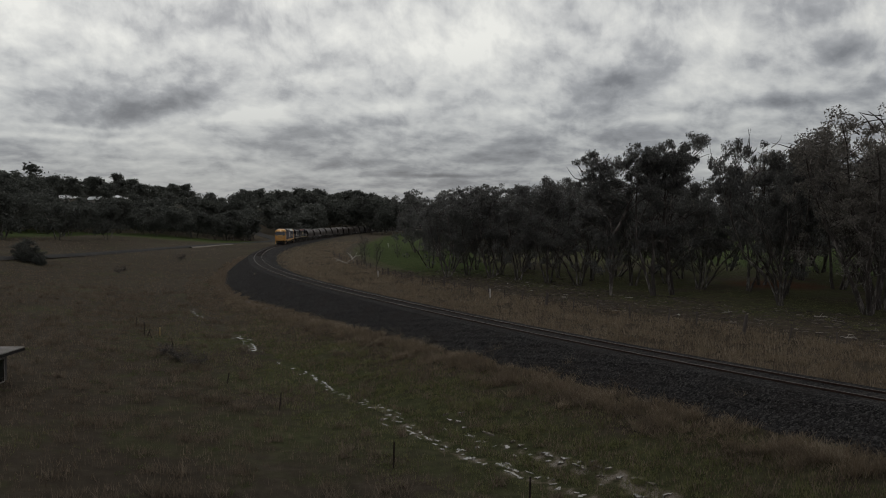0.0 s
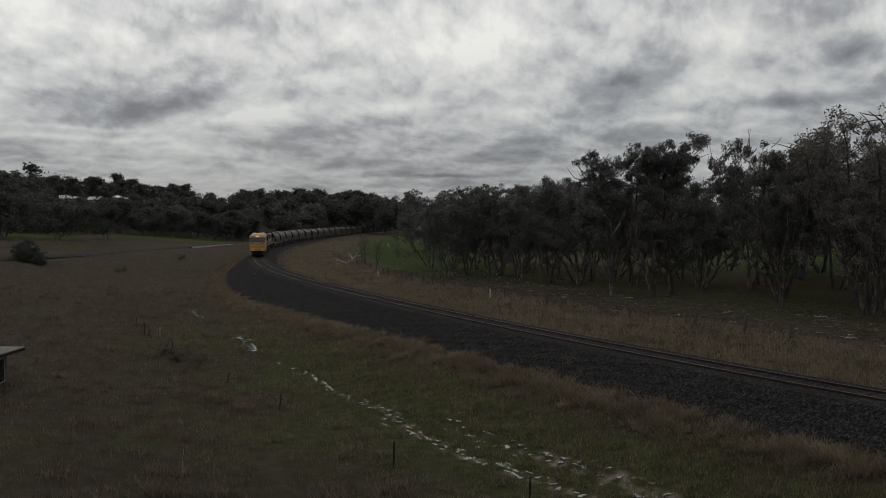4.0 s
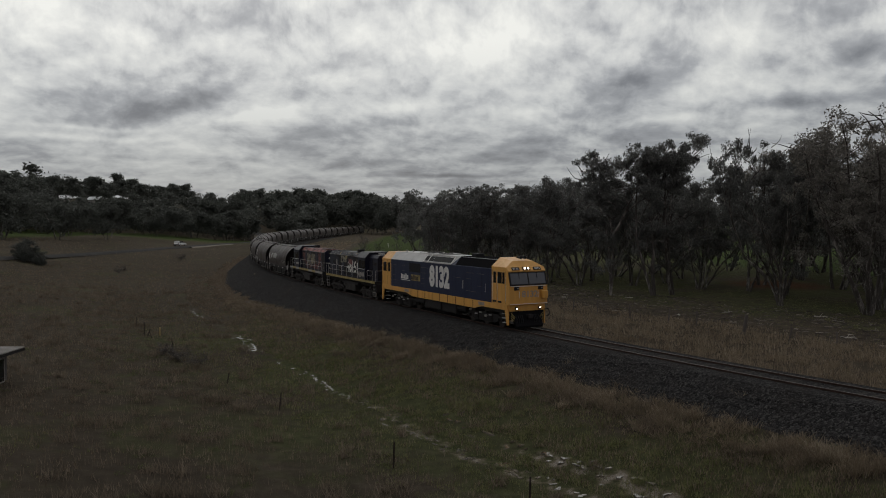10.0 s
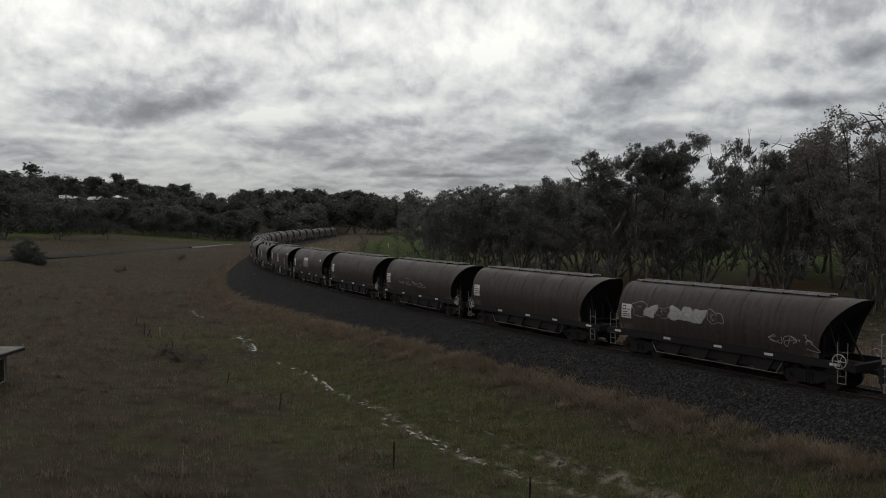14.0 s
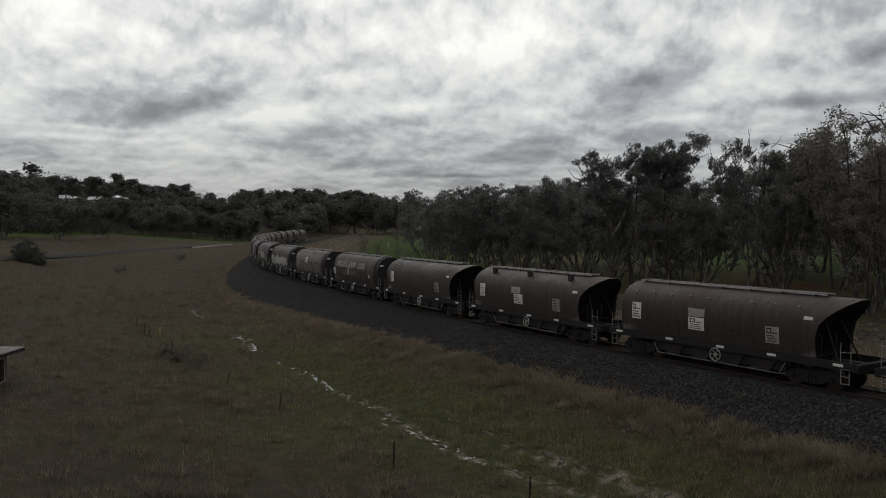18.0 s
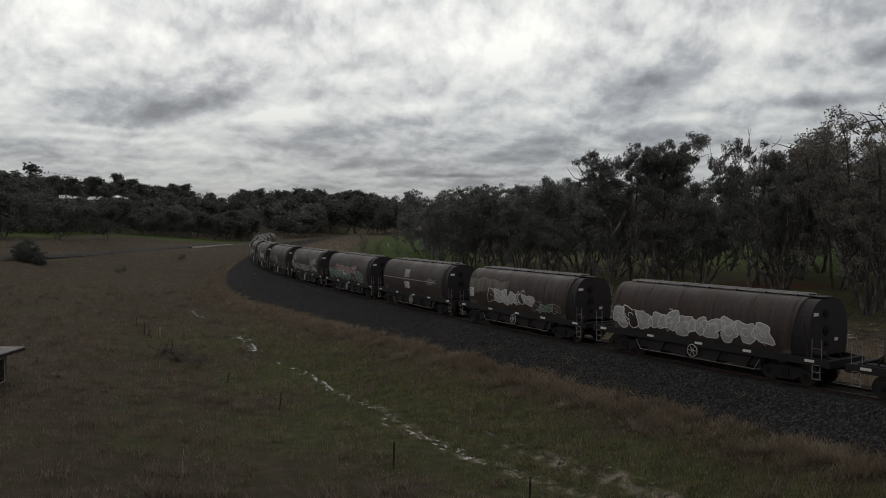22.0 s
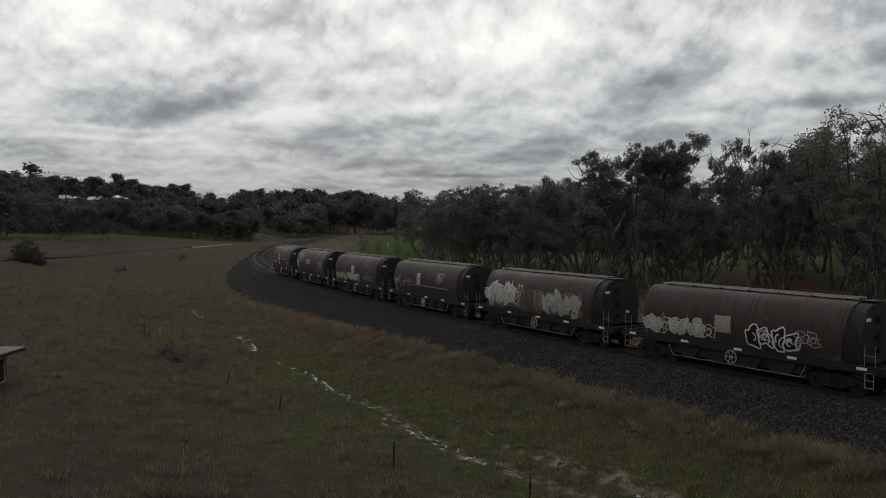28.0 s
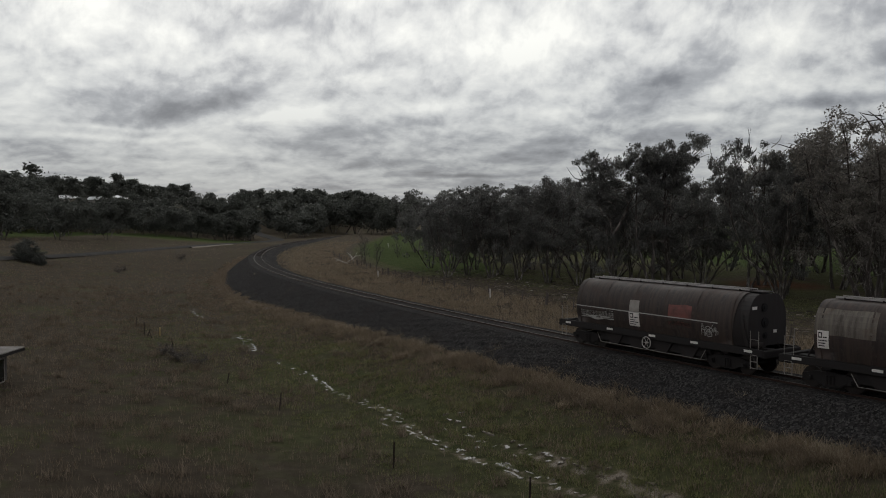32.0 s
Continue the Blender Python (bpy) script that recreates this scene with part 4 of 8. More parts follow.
def handwheel_mesh(r=0.30):
    bm = B()
    n = 18
    ring = [(r * math.cos(2 * math.pi * i / n), 0.0, r * math.sin(2 * math.pi * i / n)) for i in range(n + 1)]
    tube(bm, ring, 0.022, 5)
    for i in range(3):
        a = math.pi * i / 3
        cyl(bm, (r * math.cos(a), 0, r * math.sin(a)), (-r * math.cos(a), 0, -r * math.sin(a)), 0.016, 5)
    cyl(bm, (0, -0.05, 0), (0, 0.09, 0), 0.05, 8)
    return shared(bm, "handwheel", M_chrome)


HANDWHEEL = handwheel_mesh()


def ladder_mesh(h=0.85, w=0.36):
    bm = B()
    for x in (-w / 2, w / 2):
        bx(bm, x - 0.014, x + 0.014, -0.014, 0.014, 0, h)
    for i in range(3):
        bx(bm, -w / 2, w / 2, -0.03, 0.03, 0.02 + i * 0.3, 0.042 + i * 0.3)
    return shared(bm, "ladder", M_rail_grey)


LADDER = ladder_mesh()


def grab_mesh():
    bm = B()
    for x in (-0.22, 0.22):
        cyl(bm, (x, 0, 0), (x, 0, 0.85), 0.015, 6)
    cyl(bm, (-0.22, 0, 0.45), (0.22, 0, 0.45), 0.012, 6)
    return shared(bm, "grab_rail", M_rail_grey)


GRAB = grab_mesh()
TAG = shared(bx(B(), -0.22, 0.22, -0.012, 0.012, -0.055, 0.055), "reflector", M_white)


# ---------------------------------------------------------------- hopper wagons
def section_round(w=1.46, z0=1.36, zt=3.86, flat=0.30, n=10, p=1.0):
    pts = [(w * 0.90, z0), (w * 0.965, z0 + 0.40)]
    zc = z0 + 0.85
    for i in range(n):
        a = i / (n - 1) * math.pi / 2
        pts.append((flat + (w - flat) * math.cos(a) ** p, zc + (zt - zc) * math.sin(a) ** p))
    return pts


SECT = {
    "A": section_round(),
    "C": [(1.34, 1.36), (1.41, 1.75), (1.45, 2.25), (1.44, 2.75), (1.36, 3.12), (1.18, 3.38), (0.85, 3.64), (0.35, 3.86), (0.28, 3.87)],
    "B": section_round(1.45, 1.36, 3.82, 0.42, 10, 0.86),
}
BODY = {"A": (-6.1, 5.5), "C": (-6.0, 5.25), "B": (-5.4, 5.65)}


def side_y(kind, z):
    """How far out the side is at a height, on the camera's side (negative y)."""
    zs = [p[1] for p in SECT[kind]]
    ys = [p[0] for p in SECT[kind]]
    return -float(np.interp(z, zs, ys))


def end_lean(kind, z):
    """How far the top of the front end hangs out over its foot."""
    if kind == "B":
        return -0.30 * max(0.0, 1 - (z - 1.36) / 2.46)
    if kind == "A":
        return 1.35 * max(0.0, (z - 1.36) / 2.5) ** 2.2
    return 1.35 * max(0.0, (z - 2.5) / 1.36) ** 1.4


def skin(kind, x0, x1, n):
    """The body sheet, with slight panel buckles between the ribs."""
    half = SECT[kind]
    ring = [(-y, z) for y, z in half] + [(y, z) for y, z in half[::-1]]
    bm = B()
    rows = []
    rr = random.Random(3)
    for i in range(n + 1):
        x = x0 + (x1 - x0) * i / n
        rows.append([bm.verts.new((x + end_lean(kind, z) * (i == n), y * (1 + rr.uniform(-0.003, 0.003)), z)) for y, z in ring])
    fs = []
    for i in range(n):
        for j in range(len(ring) - 1):
            fs.append(bm.faces.new((rows[i][j], rows[i][j + 1], rows[i + 1][j + 1], rows[i + 1][j])))
    fs.append(bm.faces.new((rows[0][-1], rows[0][0], rows[n][0], rows[n][-1])))
    for f in fs:
        f.smooth = True
    bmesh.ops.recalc_face_normals(bm, faces=fs)
    return bm


def end_sheet(kind, x, sx, recess):
    """The end of the body: an upright rim above, a slope sheet that runs in below."""
    half = SECT[kind]
    ring = [(-y, z) for y, z in half] + [(y, z) for y, z in half[::-1]]
    bm = B()
    zt, z0 = max(z for _, z in ring), min(z for _, z in ring)
    lean = (lambda z: end_lean(kind, z)) if sx > 0 else (lambda z: 0.0)
    a = [bm.verts.new((x + lean(z), y, z)) for y, z in ring]
    b = [bm.verts.new((x + lean(z) - sx * 0.10, y * 0.94, z0 + (z - z0) * 0.975 + 0.01)) for y, z in ring]
    c = [bm.verts.new((x + lean(z) - sx * (0.10 + recess * (1 - (z - z0) / (zt - z0)) ** 0.8), y * 0.90, z0 + (z - z0) * 0.96 + 0.02)) for y, z in ring]
    n = len(ring)
    for p, q in ((a, b), (b, c)):
        for i in range(n):
            bm.faces.new((p[i], p[(i + 1) % n], q[(i + 1) % n], q[i]))
    m = n // 2
    for i in range(m - 1):
        bm.faces.new((c[i], c[i + 1], c[n - 2 - i], c[n - 1 - i]))
    bmesh.ops.recalc_face_normals(bm, faces=bm.faces[:])
    return bm


def rib(kind, x, out=0.018, w=0.035):
    half = [(-y - out * (-1 if y < 0 else 1), z) for y, z in SECT[kind]]
    ring = half + [(-y, z) for y, z in half[::-1]]
    bm = B()
    A = [bm.verts.new((x - w, y, z + out * 0.5)) for y, z in ring]
    C = [bm.verts.new((x + w, y, z + out * 0.5)) for y, z in ring]
    A2 = [bm.verts.new((x - w, y * 0.97, z - 0.03)) for y, z in ring]
    C2 = [bm.verts.new((x + w, y * 0.97, z - 0.03)) for y, z in ring]
    for i in range(len(ring) - 1):
        bm.faces.new((A[i], A[i + 1], C[i + 1], C[i]))
        bm.faces.new((A2[i], A2[i + 1], A[i + 1], A[i]))
        bm.faces.new((C[i], C[i + 1], C2[i + 1], C2[i]))
    return bm


def hopper(kind, skin_mat):
    label = {"A": "dark brown bogie grain hopper with a rounded barrel body", "C": "dark bogie grain hopper with sloping roof edges",
             "B": "grimy brown bogie grain hopper with sloped black ends"}[kind]
    ob = thing("grain_hopper_wagon", label, "railway wagon", "wagons of the grain train")
    x0, x1 = BODY[kind]
    fl = 6.98
    body = part("body", skin(kind, x0, x1, 10), skin_mat, ob)
    nr = {"A": 7, "C": 0, "B": 6}[kind]
    for i in range(nr):
        part("rib", rib(kind, x0 + 0.3 + (x1 - x0 - 0.6) * i / (nr - 1), 0.012), skin_mat, body)
    rec = {"A": 0.9, "C": 1.2, "B": 0.35}[kind]
    for x, sx in ((x0, -1), (x1, 1)):
        # the shade of the recessed end is put into the sheet's near-black colour
        part("end_sheet", end_sheet(kind, x, sx, rec), M_end, ob, "end sheet coloured black for its shaded recess")
        if kind == "B" and sx > 0:
            # black end bay: side wings drawn in behind the slanting side edge, an upright plate with hatches
            h2 = [(-y * 0.985, 1.36 + (z - 1.36) * 0.985) for y, z in SECT[kind]]
            ring = h2 + [(-y, z) for y, z in h2[::-1]]
            bay = B()
            rise = lambda z: (z - 1.36) / 2.46
            rows = [[bay.verts.new((x + end_lean(kind, z) - 0.04, y, z)) for y, z in ring],
                    [bay.verts.new((x + 0.10 + 0.28 * (1 - rise(z)) - 0.1, y * (0.90 + 0.07 * rise(z)), z)) for y, z in ring],
                    [bay.verts.new((x + 0.60, y * 0.985, z)) for y, z in ring]]
            nq = len(ring)
            for r0, r1 in zip(rows[:-1], rows[1:]):
                for q in range(nq):
                    bay.faces.new((r0[q], r0[(q + 1) % nq], r1[(q + 1) % nq], r1[q]))
            for q in range(nq // 2 - 1):
                bay.faces.new((rows[2][q], rows[2][q + 1], rows[2][nq - 2 - q], rows[2][nq - 1 - q]))
            bmesh.ops.recalc_face_normals(bay, faces=bay.faces[:])
            part("end_bay", bay, M_bay, ob, "black end bay")
            for zz, yy, rad in ((3.15, -0.25, 0.20), (2.45, -0.2, 0.24), (1.85, -0.2, 0.15)):
                hat = cyl(B(), (x + 0.59, yy, zz), (x + 0.64, yy, zz), rad, 14)
                cyl(hat, (x + 0.63, yy, zz), (x + 0.68, yy, zz), rad * 0.5, 10)
                part("end_hatch", hat, M_black, ob)
            for sy in (-1, 1):
                fold = B()
                tube(fold, [(x + 0.08, sy * 1.02, 3.52), (x + 0.30, sy * 1.36, 2.7), (x + 0.56, sy * 1.40, 1.5)], 0.03, 5)
                part("corner_fold", fold, M_end, ob)
            deck = bx(B(), x - 0.3, x + 0.62, -0.42, 0.42, 3.84, 3.88)
            part("roof_platform", deck, M_end, ob)
            for yy, zz, w in ((-0.95, 3.15, 0.17), (0.55, 2.0, 0.12)):
                part("end_placard", bx(B(), x + 0.60, x + 0.612, yy - w, yy + w, zz - 0.07, zz + 0.07), M_white, ob, "small white placard")
            part("side_reservoir", cyl(B(), (x + 0.55, -1.12, 1.52), (x + 1.25, -1.12, 1.52), 0.14, 12), M_end, ob)
        bm = B()
        for sy in (-0.55, 0.55):
            cyl(bm, (x - sx * 0.1, sy, 2.9), (x + sx * 0.7, sy * 1.5, 1.15), 0.04, 6)
            bx(bm, x - sx * 0.3 - 0.05, x - sx * 0.3 + 0.05, sy - 0.05, sy + 0.05, 1.1, 2.2)
        part("end_brace", bm, M_end, ob)
    # underframe: side sills, centre sill, headstocks, hopper chutes
    bm = B()
    for sy in (-1, 1):
        bx(bm, -fl, fl, sy * 1.29 - 0.06, sy * 1.29 + 0.06, 1.00, 1.34, bevel=0.015)
        # dark plate added to stand for the deep shade between the bogies
        bx(bm, -3.7, 3.7, sy * 1.10 - 0.03, sy * 1.10 + 0.03, 0.50, 1.05, bevel=0.01)
    bx(bm, -fl, fl, -0.25, 0.25, 0.82, 1.22, bevel=0.02)
    for x in (-fl, fl):
        bx(bm, x - 0.12, x + 0.12, -1.33, 1.33, 0.96, 1.30, bevel=0.02)
    for x in (-4.9, 4.9):
        bx(bm, x - 0.2, x + 0.2, -1.3, 1.3, 0.9, 1.25, bevel=0.02)
    part("underframe", bm, M_frame, ob)
    for cx in (-2.6, -0.9, 0.9, 2.6):
        bm = B()
        prism(bm, [(cx - 0.98, 1.4), (cx + 0.98, 1.4), (cx + 0.28, 0.36), (cx - 0.28, 0.36)], -1.2, 1.2, "y")
        bx(bm, cx - 0.34, cx + 0.34, -0.7, 0.7, 0.28, 0.37, bevel=0.01)
        part("discharge_chute", bm, M_end, ob)
    bm = B()
    for sy in (-1.22, 1.22):
        cyl(bm, (-3.6, sy, 0.40), (3.4, sy, 0.40), 0.016, 6)
        cyl(bm, (-3.6, sy, 0.40), (-3.9, sy, 0.9), 0.02, 5)
        cyl(bm, (3.4, sy, 0.40), (3.7, sy, 0.9), 0.02, 5)
    part("brake_pipe", bm, M_rail_grey, ob, "pale pipe along the underframe")
    part("brake_cylinder", cyl(B(), (3.1, -0.95, 0.85), (3.9, -0.95, 0.85), 0.17, 10), M_frame, ob)
    part("brake_cylinder", cyl(B(), (-3.6, 0.95, 0.85), (-2.8, 0.95, 0.85), 0.17, 10), M_frame, ob)
    for x in (-fl + 2.1, fl - 2.1):
        add_bogie(ob, x, BOGIE_W, (-0.9, 0.9), 0.46, WHEEL)
    for x, sx in ((-fl, -1), (fl, 1)):
        part("coupler", buckeye(x, sx), M_frame, ob)
    # roof walk with its brackets and hatch rail
    zt = max(z for _, z in SECT[kind])
    bm = B()
    for i in range(6):
        bx(bm, x0 + 0.3, x1 - 0.2, -0.27 + 0.093 * i, -0.21 + 0.093 * i, zt + 0.06, zt + 0.10)
    walkway = part("roof_walk", bm, M_end, ob, "sooty slatted walkway")
    for y in (-0.31, 0.28):
        part("walk_edge", bx(B(), x0 + 0.3, x1 - 0.2, y, y + 0.035, zt + 0.06, zt + 0.14), M_edge, walkway, "bare galvanised edge")
    n = 7
    for i in range(n):
        bm = B()
        x = x0 + 0.7 + (x1 - x0 - 1.4) * i / (n - 1)
        bx(bm, x - 0.03, x + 0.03, -0.34, 0.34, zt - 0.02, zt + 0.10)
        if kind != "C":
            cyl(bm, (x, -0.34, zt + 0.02), (x + 0.05, -0.80, zt - 0.20), 0.022, 5)
        part("walk_bracket", bm, M_end, ob)
    if kind == "C":
        bm = B()
        for i in range(9):
            x = x0 + 0.9 + (x1 - x0 - 1.8) * i / 8
            cyl(bm, (x, -1.16, 3.42), (x, -1.22, 3.48), 0.035, 8)
        part("hatch_bolt", bm, M_galv, ob)
    for sy in (-1, 1):
        for i in range(5):
            x = -fl + 0.75 + i * (2 * fl - 1.5) / 4 + (0.35 if i in (1, 2) else 0.0)
            link("reflector", TAG, None, ob, Matrix.Translation((x, sy * 1.362, 1.20)), "small white reflector plate")
        for x in (-fl + 0.35, fl - 0.45):
            link("ladder", LADDER, None, ob, Matrix.Translation((x, sy * 1.33, 0.42)))
            link("grab_rail", GRAB, None, ob, Matrix.Translation((x, sy * 1.30, 1.30)))
        hx = {"A": 6.45, "C": 0.1, "B": 0.0}[kind]
        link("handwheel", HANDWHEEL, None, ob, Matrix.Translation((hx, sy * 1.40, 1.36 if kind == "A" else 0.80)), "pale spoked brake handwheel")
    return ob


# paint and placards that follow the curve of the side
def on_side(kind, x, z, off=0.008):
    return (x, side_y(kind, z) - off - 0.011, z)


def side_patch(bm, kind, x0, x1, lo, hi, off=0.008, nx=6, nz=4):
    """A flat coat on the side between two edges, lo(x) and hi(x)."""
    g = []
    for i in range(nx + 1):
        x = x0 + (x1 - x0) * i / nx
        a, b = lo(x), hi(x)
        g.append([bm.verts.new(on_side(kind, x, a + (b - a) * j / nz, off)) for j in range(nz + 1)])
    for i in range(nx):
        for j in range(nz):
            bm.faces.new((g[i][j], g[i + 1][j], g[i + 1][j + 1], g[i][j + 1]))


def side_stroke(bm, kind, pts, w, off=0.014):
    """A painted line along (x, z) points."""
    prev = None
    for i, (x, z) in enumerate(pts):
        a, b = pts[max(0, i - 1)], pts[min(len(pts) - 1, i + 1)]
        dx, dz = b[0] - a[0], b[1] - a[1]
        ln = math.hypot(dx, dz) or 1
        nx, nz = -dz / ln * w / 2, dx / ln * w / 2
        cur = (bm.verts.new(on_side(kind, x + nx, z + nz, off)), bm.verts.new(on_side(kind, x - nx, z - nz, off)))
        if prev:
            bm.faces.new((prev[0], prev[1], cur[1], cur[0]))
        prev = cur


def curvy(r, x0, x1, z0, z1, turns):
    """A loopy spray line inside a box."""
    key = [(r.uniform(x0, x1), r.uniform(z0, z1)) for _ in range(turns)]
    out = []
    for i in range(len(key) - 1):
        p0, p1, p2, p3 = key[max(0, i - 1)], key[i], key[i + 1], key[min(len(key) - 1, i + 2)]
        for k in range(6):
            t = k / 6
            out.append(tuple(0.5 * (2 * b + (c - a) * t + (2 * a - 5 * b + 4 * c - d) * t * t + (3 * b - a - 3 * c + d) * t ** 3) for a, b, c, d in zip(p0, p1, p2, p3)))
    out.append(key[-1])
    return [(x, min(max(z, 1.42), 3.6)) for x, z in out]


def blob(bm, kind, ring, cx, cz, off):
    """Fills a closed outline on the side, in three rings so that it follows the curve."""
    rows = [[bm.verts.new(on_side(kind, cx + (x - cx) * f, cz + (z - cz) * f, off)) for x, z in ring] for f in (0.35, 0.7, 1.0)]
    mid = bm.verts.new(on_side(kind, cx, cz, off))
    n = len(ring)
    for i in range(n):
        j = (i + 1) % n
        bm.faces.new((mid, rows[0][i], rows[0][j]))
        for p, q in zip(rows[:-1], rows[1:]):
            bm.faces.new((p[i], q[i], q[j], p[j]))


def graffiti(ob, kind, seed, x0, x1, z0, z1, fill, line, letters=7, scrawl=4, w=0.06, label="spray-painted graffiti"):
    """Swelling, leaning letter shapes of no alphabet, outlined, with loose scrawls between them."""
    r = random.Random(seed)
    step, w = (x1 - x0) / max(1, letters), w * 0.75
    H = z1 - z0
    for i in range(letters):
        cx, cz = x0 + step * (i + 0.5) + r.uniform(-0.1, 0.1) * step, (z0 + z1) / 2 + r.uniform(-0.08, 0.08) * H
        rx, rz = step * r.uniform(0.50, 0.68), H * r.uniform(0.40, 0.52)
        p1, p2, p3, lean = r.uniform(0, 6.28), r.uniform(0, 6.28), r.uniform(0, 6.28), r.uniform(-0.35, 0.45)
        ring = []
        for q in range(22):
            a = 2 * math.pi * q / 22
            f = 1 + 0.16 * math.sin(2 * a + p1) + 0.17 * math.sin(3 * a + p2) + 0.12 * math.sin(5 * a + p3)
            dx, dz = rx * f * abs(math.cos(a)) ** 0.7 * (1 if math.cos(a) > 0 else -1), rz * f * abs(math.sin(a)) ** 0.7 * (1 if math.sin(a) > 0 else -1)
            ring.append((cx + dx + lean * dz, min(max(cz + dz, 1.40), 3.55)))
        base = ob
        off = 0.006 + 0.0022 * (i % 4)
        if fill is not None and r.random() < 0.85:
            bf = B()
            blob(bf, kind, ring, cx, cz, off)
            base = part("graffiti_letter", bf, fill, ob, label)
        bl = B()
        if fill is not None or r.random() < 0.35:
            side_stroke(bl, kind, ring + ring[:1], w * r.uniform(0.7, 1.1), off + 0.010)
        for q in range(r.choice((1, 2, 2))):
            t0, t1, rad = r.uniform(0, 6.28), r.uniform(1.8, 4.6), r.uniform(0.25, 0.6)
            side_stroke(bl, kind, [(cx + rad * rx * math.cos(t0 + t1 * f / 9) + lean * rad * rz * math.sin(t0 + t1 * f / 9), min(max(cz + rad * rz * math.sin(t0 + t1 * f / 9), 1.40), 3.55))
                                   for f in range(10)], w * r.uniform(0.6, 1.0), off + 0.012)
        if fill is None:
            side_stroke(bl, kind, curvy(r, cx - step * 0.6, cx + step * 0.6, z0, z1, 5), w * 0.8, off + 0.014)
        part("graffiti_outline", bl, line, base, label)
    for i in range(scrawl):
        c = r.uniform(x0, x1)
        bl = B()
        side_stroke(bl, kind, curvy(r, c - 0.5, c + 0.5, z0, z1 + 0.2, 6), w * 0.45, 0.024 + 0.001 * i)
        part("graffiti_tag", bl, line, ob, "loose spray-painted scrawl")


def placard(ob, kind, x, z, w=0.7, h=0.75, mat=None, bars=True, seed=1):
    """A painted data panel with unreadable lines of print."""
    bm = B()
    side_patch(bm, kind, x - w / 2, x + w / 2, lambda _: z - h / 2, lambda _: z + h / 2, 0.010, 1, 4)
    p = part("data_panel", bm, mat or M_white, ob, "white painted data panel")
    if bars:
        r = random.Random(seed)
        bm = B()
        side_patch(bm, kind, x - w * 0.40, x - w * 0.06, lambda _: z + h * 0.08, lambda _: z + h * 0.40, 0.014, 1, 1)
        part("emblem", bm, M_end, p, "small dark square emblem")
        bm = B()
        side_patch(bm, kind, x - w * 0.33, x - w * 0.13, lambda _: z + h * 0.15, lambda _: z + h * 0.33, 0.018, 1, 1)
        part("emblem_field", bm, mat or M_white, p)
        bm = B()
        side_patch(bm, kind, x + w * 0.02, x + w * 0.36, lambda _: z + h * 0.10, lambda _: z + h * 0.16, 0.014, 1, 1)
        for i in range(3):
            zz = z - h * (0.06 + 0.15 * i)
            e = r.uniform(0.10, 0.42) * w
            side_patch(bm, kind, x - w * 0.40, x + e, lambda _: zz - h * 0.026, lambda _: zz + h * 0.026, 0.014, 1, 1)
        part("print_bar", bm, M_end, p)


def coat(ob, kind, x0, x1, z0, z1, mat, ragged=0.08, seed=0, name="paint_patch", label="worn patch of paler paint"):
    r = random.Random(seed)
    ph = [r.uniform(0, 6) for _ in range(4)]
    bm = B()
    side_patch(bm, kind, x0, x1, lambda x: z0 + ragged * (math.sin(x * 2.1 + ph[0]) * 0.6 + math.sin(x * 5.3 + ph[1]) * 0.4),
               lambda x: z1 + ragged * (math.sin(x * 1.7 + ph[2]) * 0.6 + math.sin(x * 4.4 + ph[3]) * 0.4), 0.005, max(4, int((x1 - x0) * 4)), 5)
    part(name, bm, mat, ob, label)


A0 = hopper("A", M_hop_a)
C0 = hopper("C", M_hop_b)
B0 = hopper("B", M_hop_b)
WAGONS = [(A0, "A")]
for i in range(1, 5):
    WAGONS.append((copy_thing(A0, Matrix()), "A"))
WAGONS.append((C0, "C"))
for i in range(2):
    WAGONS.append((copy_thing(C0, Matrix()), "C"))
WAGONS.append((B0, "B"))
for i in range(14):
    WAGONS.append((copy_thing(B0, Matrix()), "B"))


for i in (1, 4):
    for o in WAGONS[i][0].children:
        if o.name.startswith("handwheel"):
            o.location.x = -6.3


def dress(i, label=""):
    ob, kind = WAGONS[i]
    if label:
        ob["label"] = label
    return ob, kind


# front to back, what is painted on each wagon
o, k = dress(0, "brown grain hopper with scrubbed pale paint on its flank")
placard(o, k, -5.5, 2.35, seed=1)
graffiti(o, k, 5, -5.0, 0.6, 2.2, 2.85, M_pale, M_offwhite, 7, 0, 0.04)
graffiti(o, k, 6, 3.0, 5.6, 1.6, 2.3, None, M_pale, 3, 0, 0.05)
o, k = dress(1)
placard(o, k, -5.5, 2.35, seed=2)
o, k = dress(2, "brown grain hopper with faint pale tags low on its flank")
placard(o, k, -5.5, 2.3, seed=3)
graffiti(o, k, 8, -3.5, 1.5, 1.9, 2.3, None, M_pale, 4, 2, 0.05)
o, k = dress(3)
placard(o, k, -5.3, 2.4, seed=4)
o, k = dress(4, "brown grain hopper with a boxed white panel and small tag")
placard(o, k, -5.4, 2.3, 0.6, 0.8, seed=5)
coat(o, k, -1.7, 0.1, 1.95, 2.7, M_offwhite, 0.02, 3)
coat(o, k, -1.6, 0.0, 2.62, 2.95, M_white, 0.03, 4)
placard(o, k, 4.9, 2.9, 0.4, 0.2, bars=False)
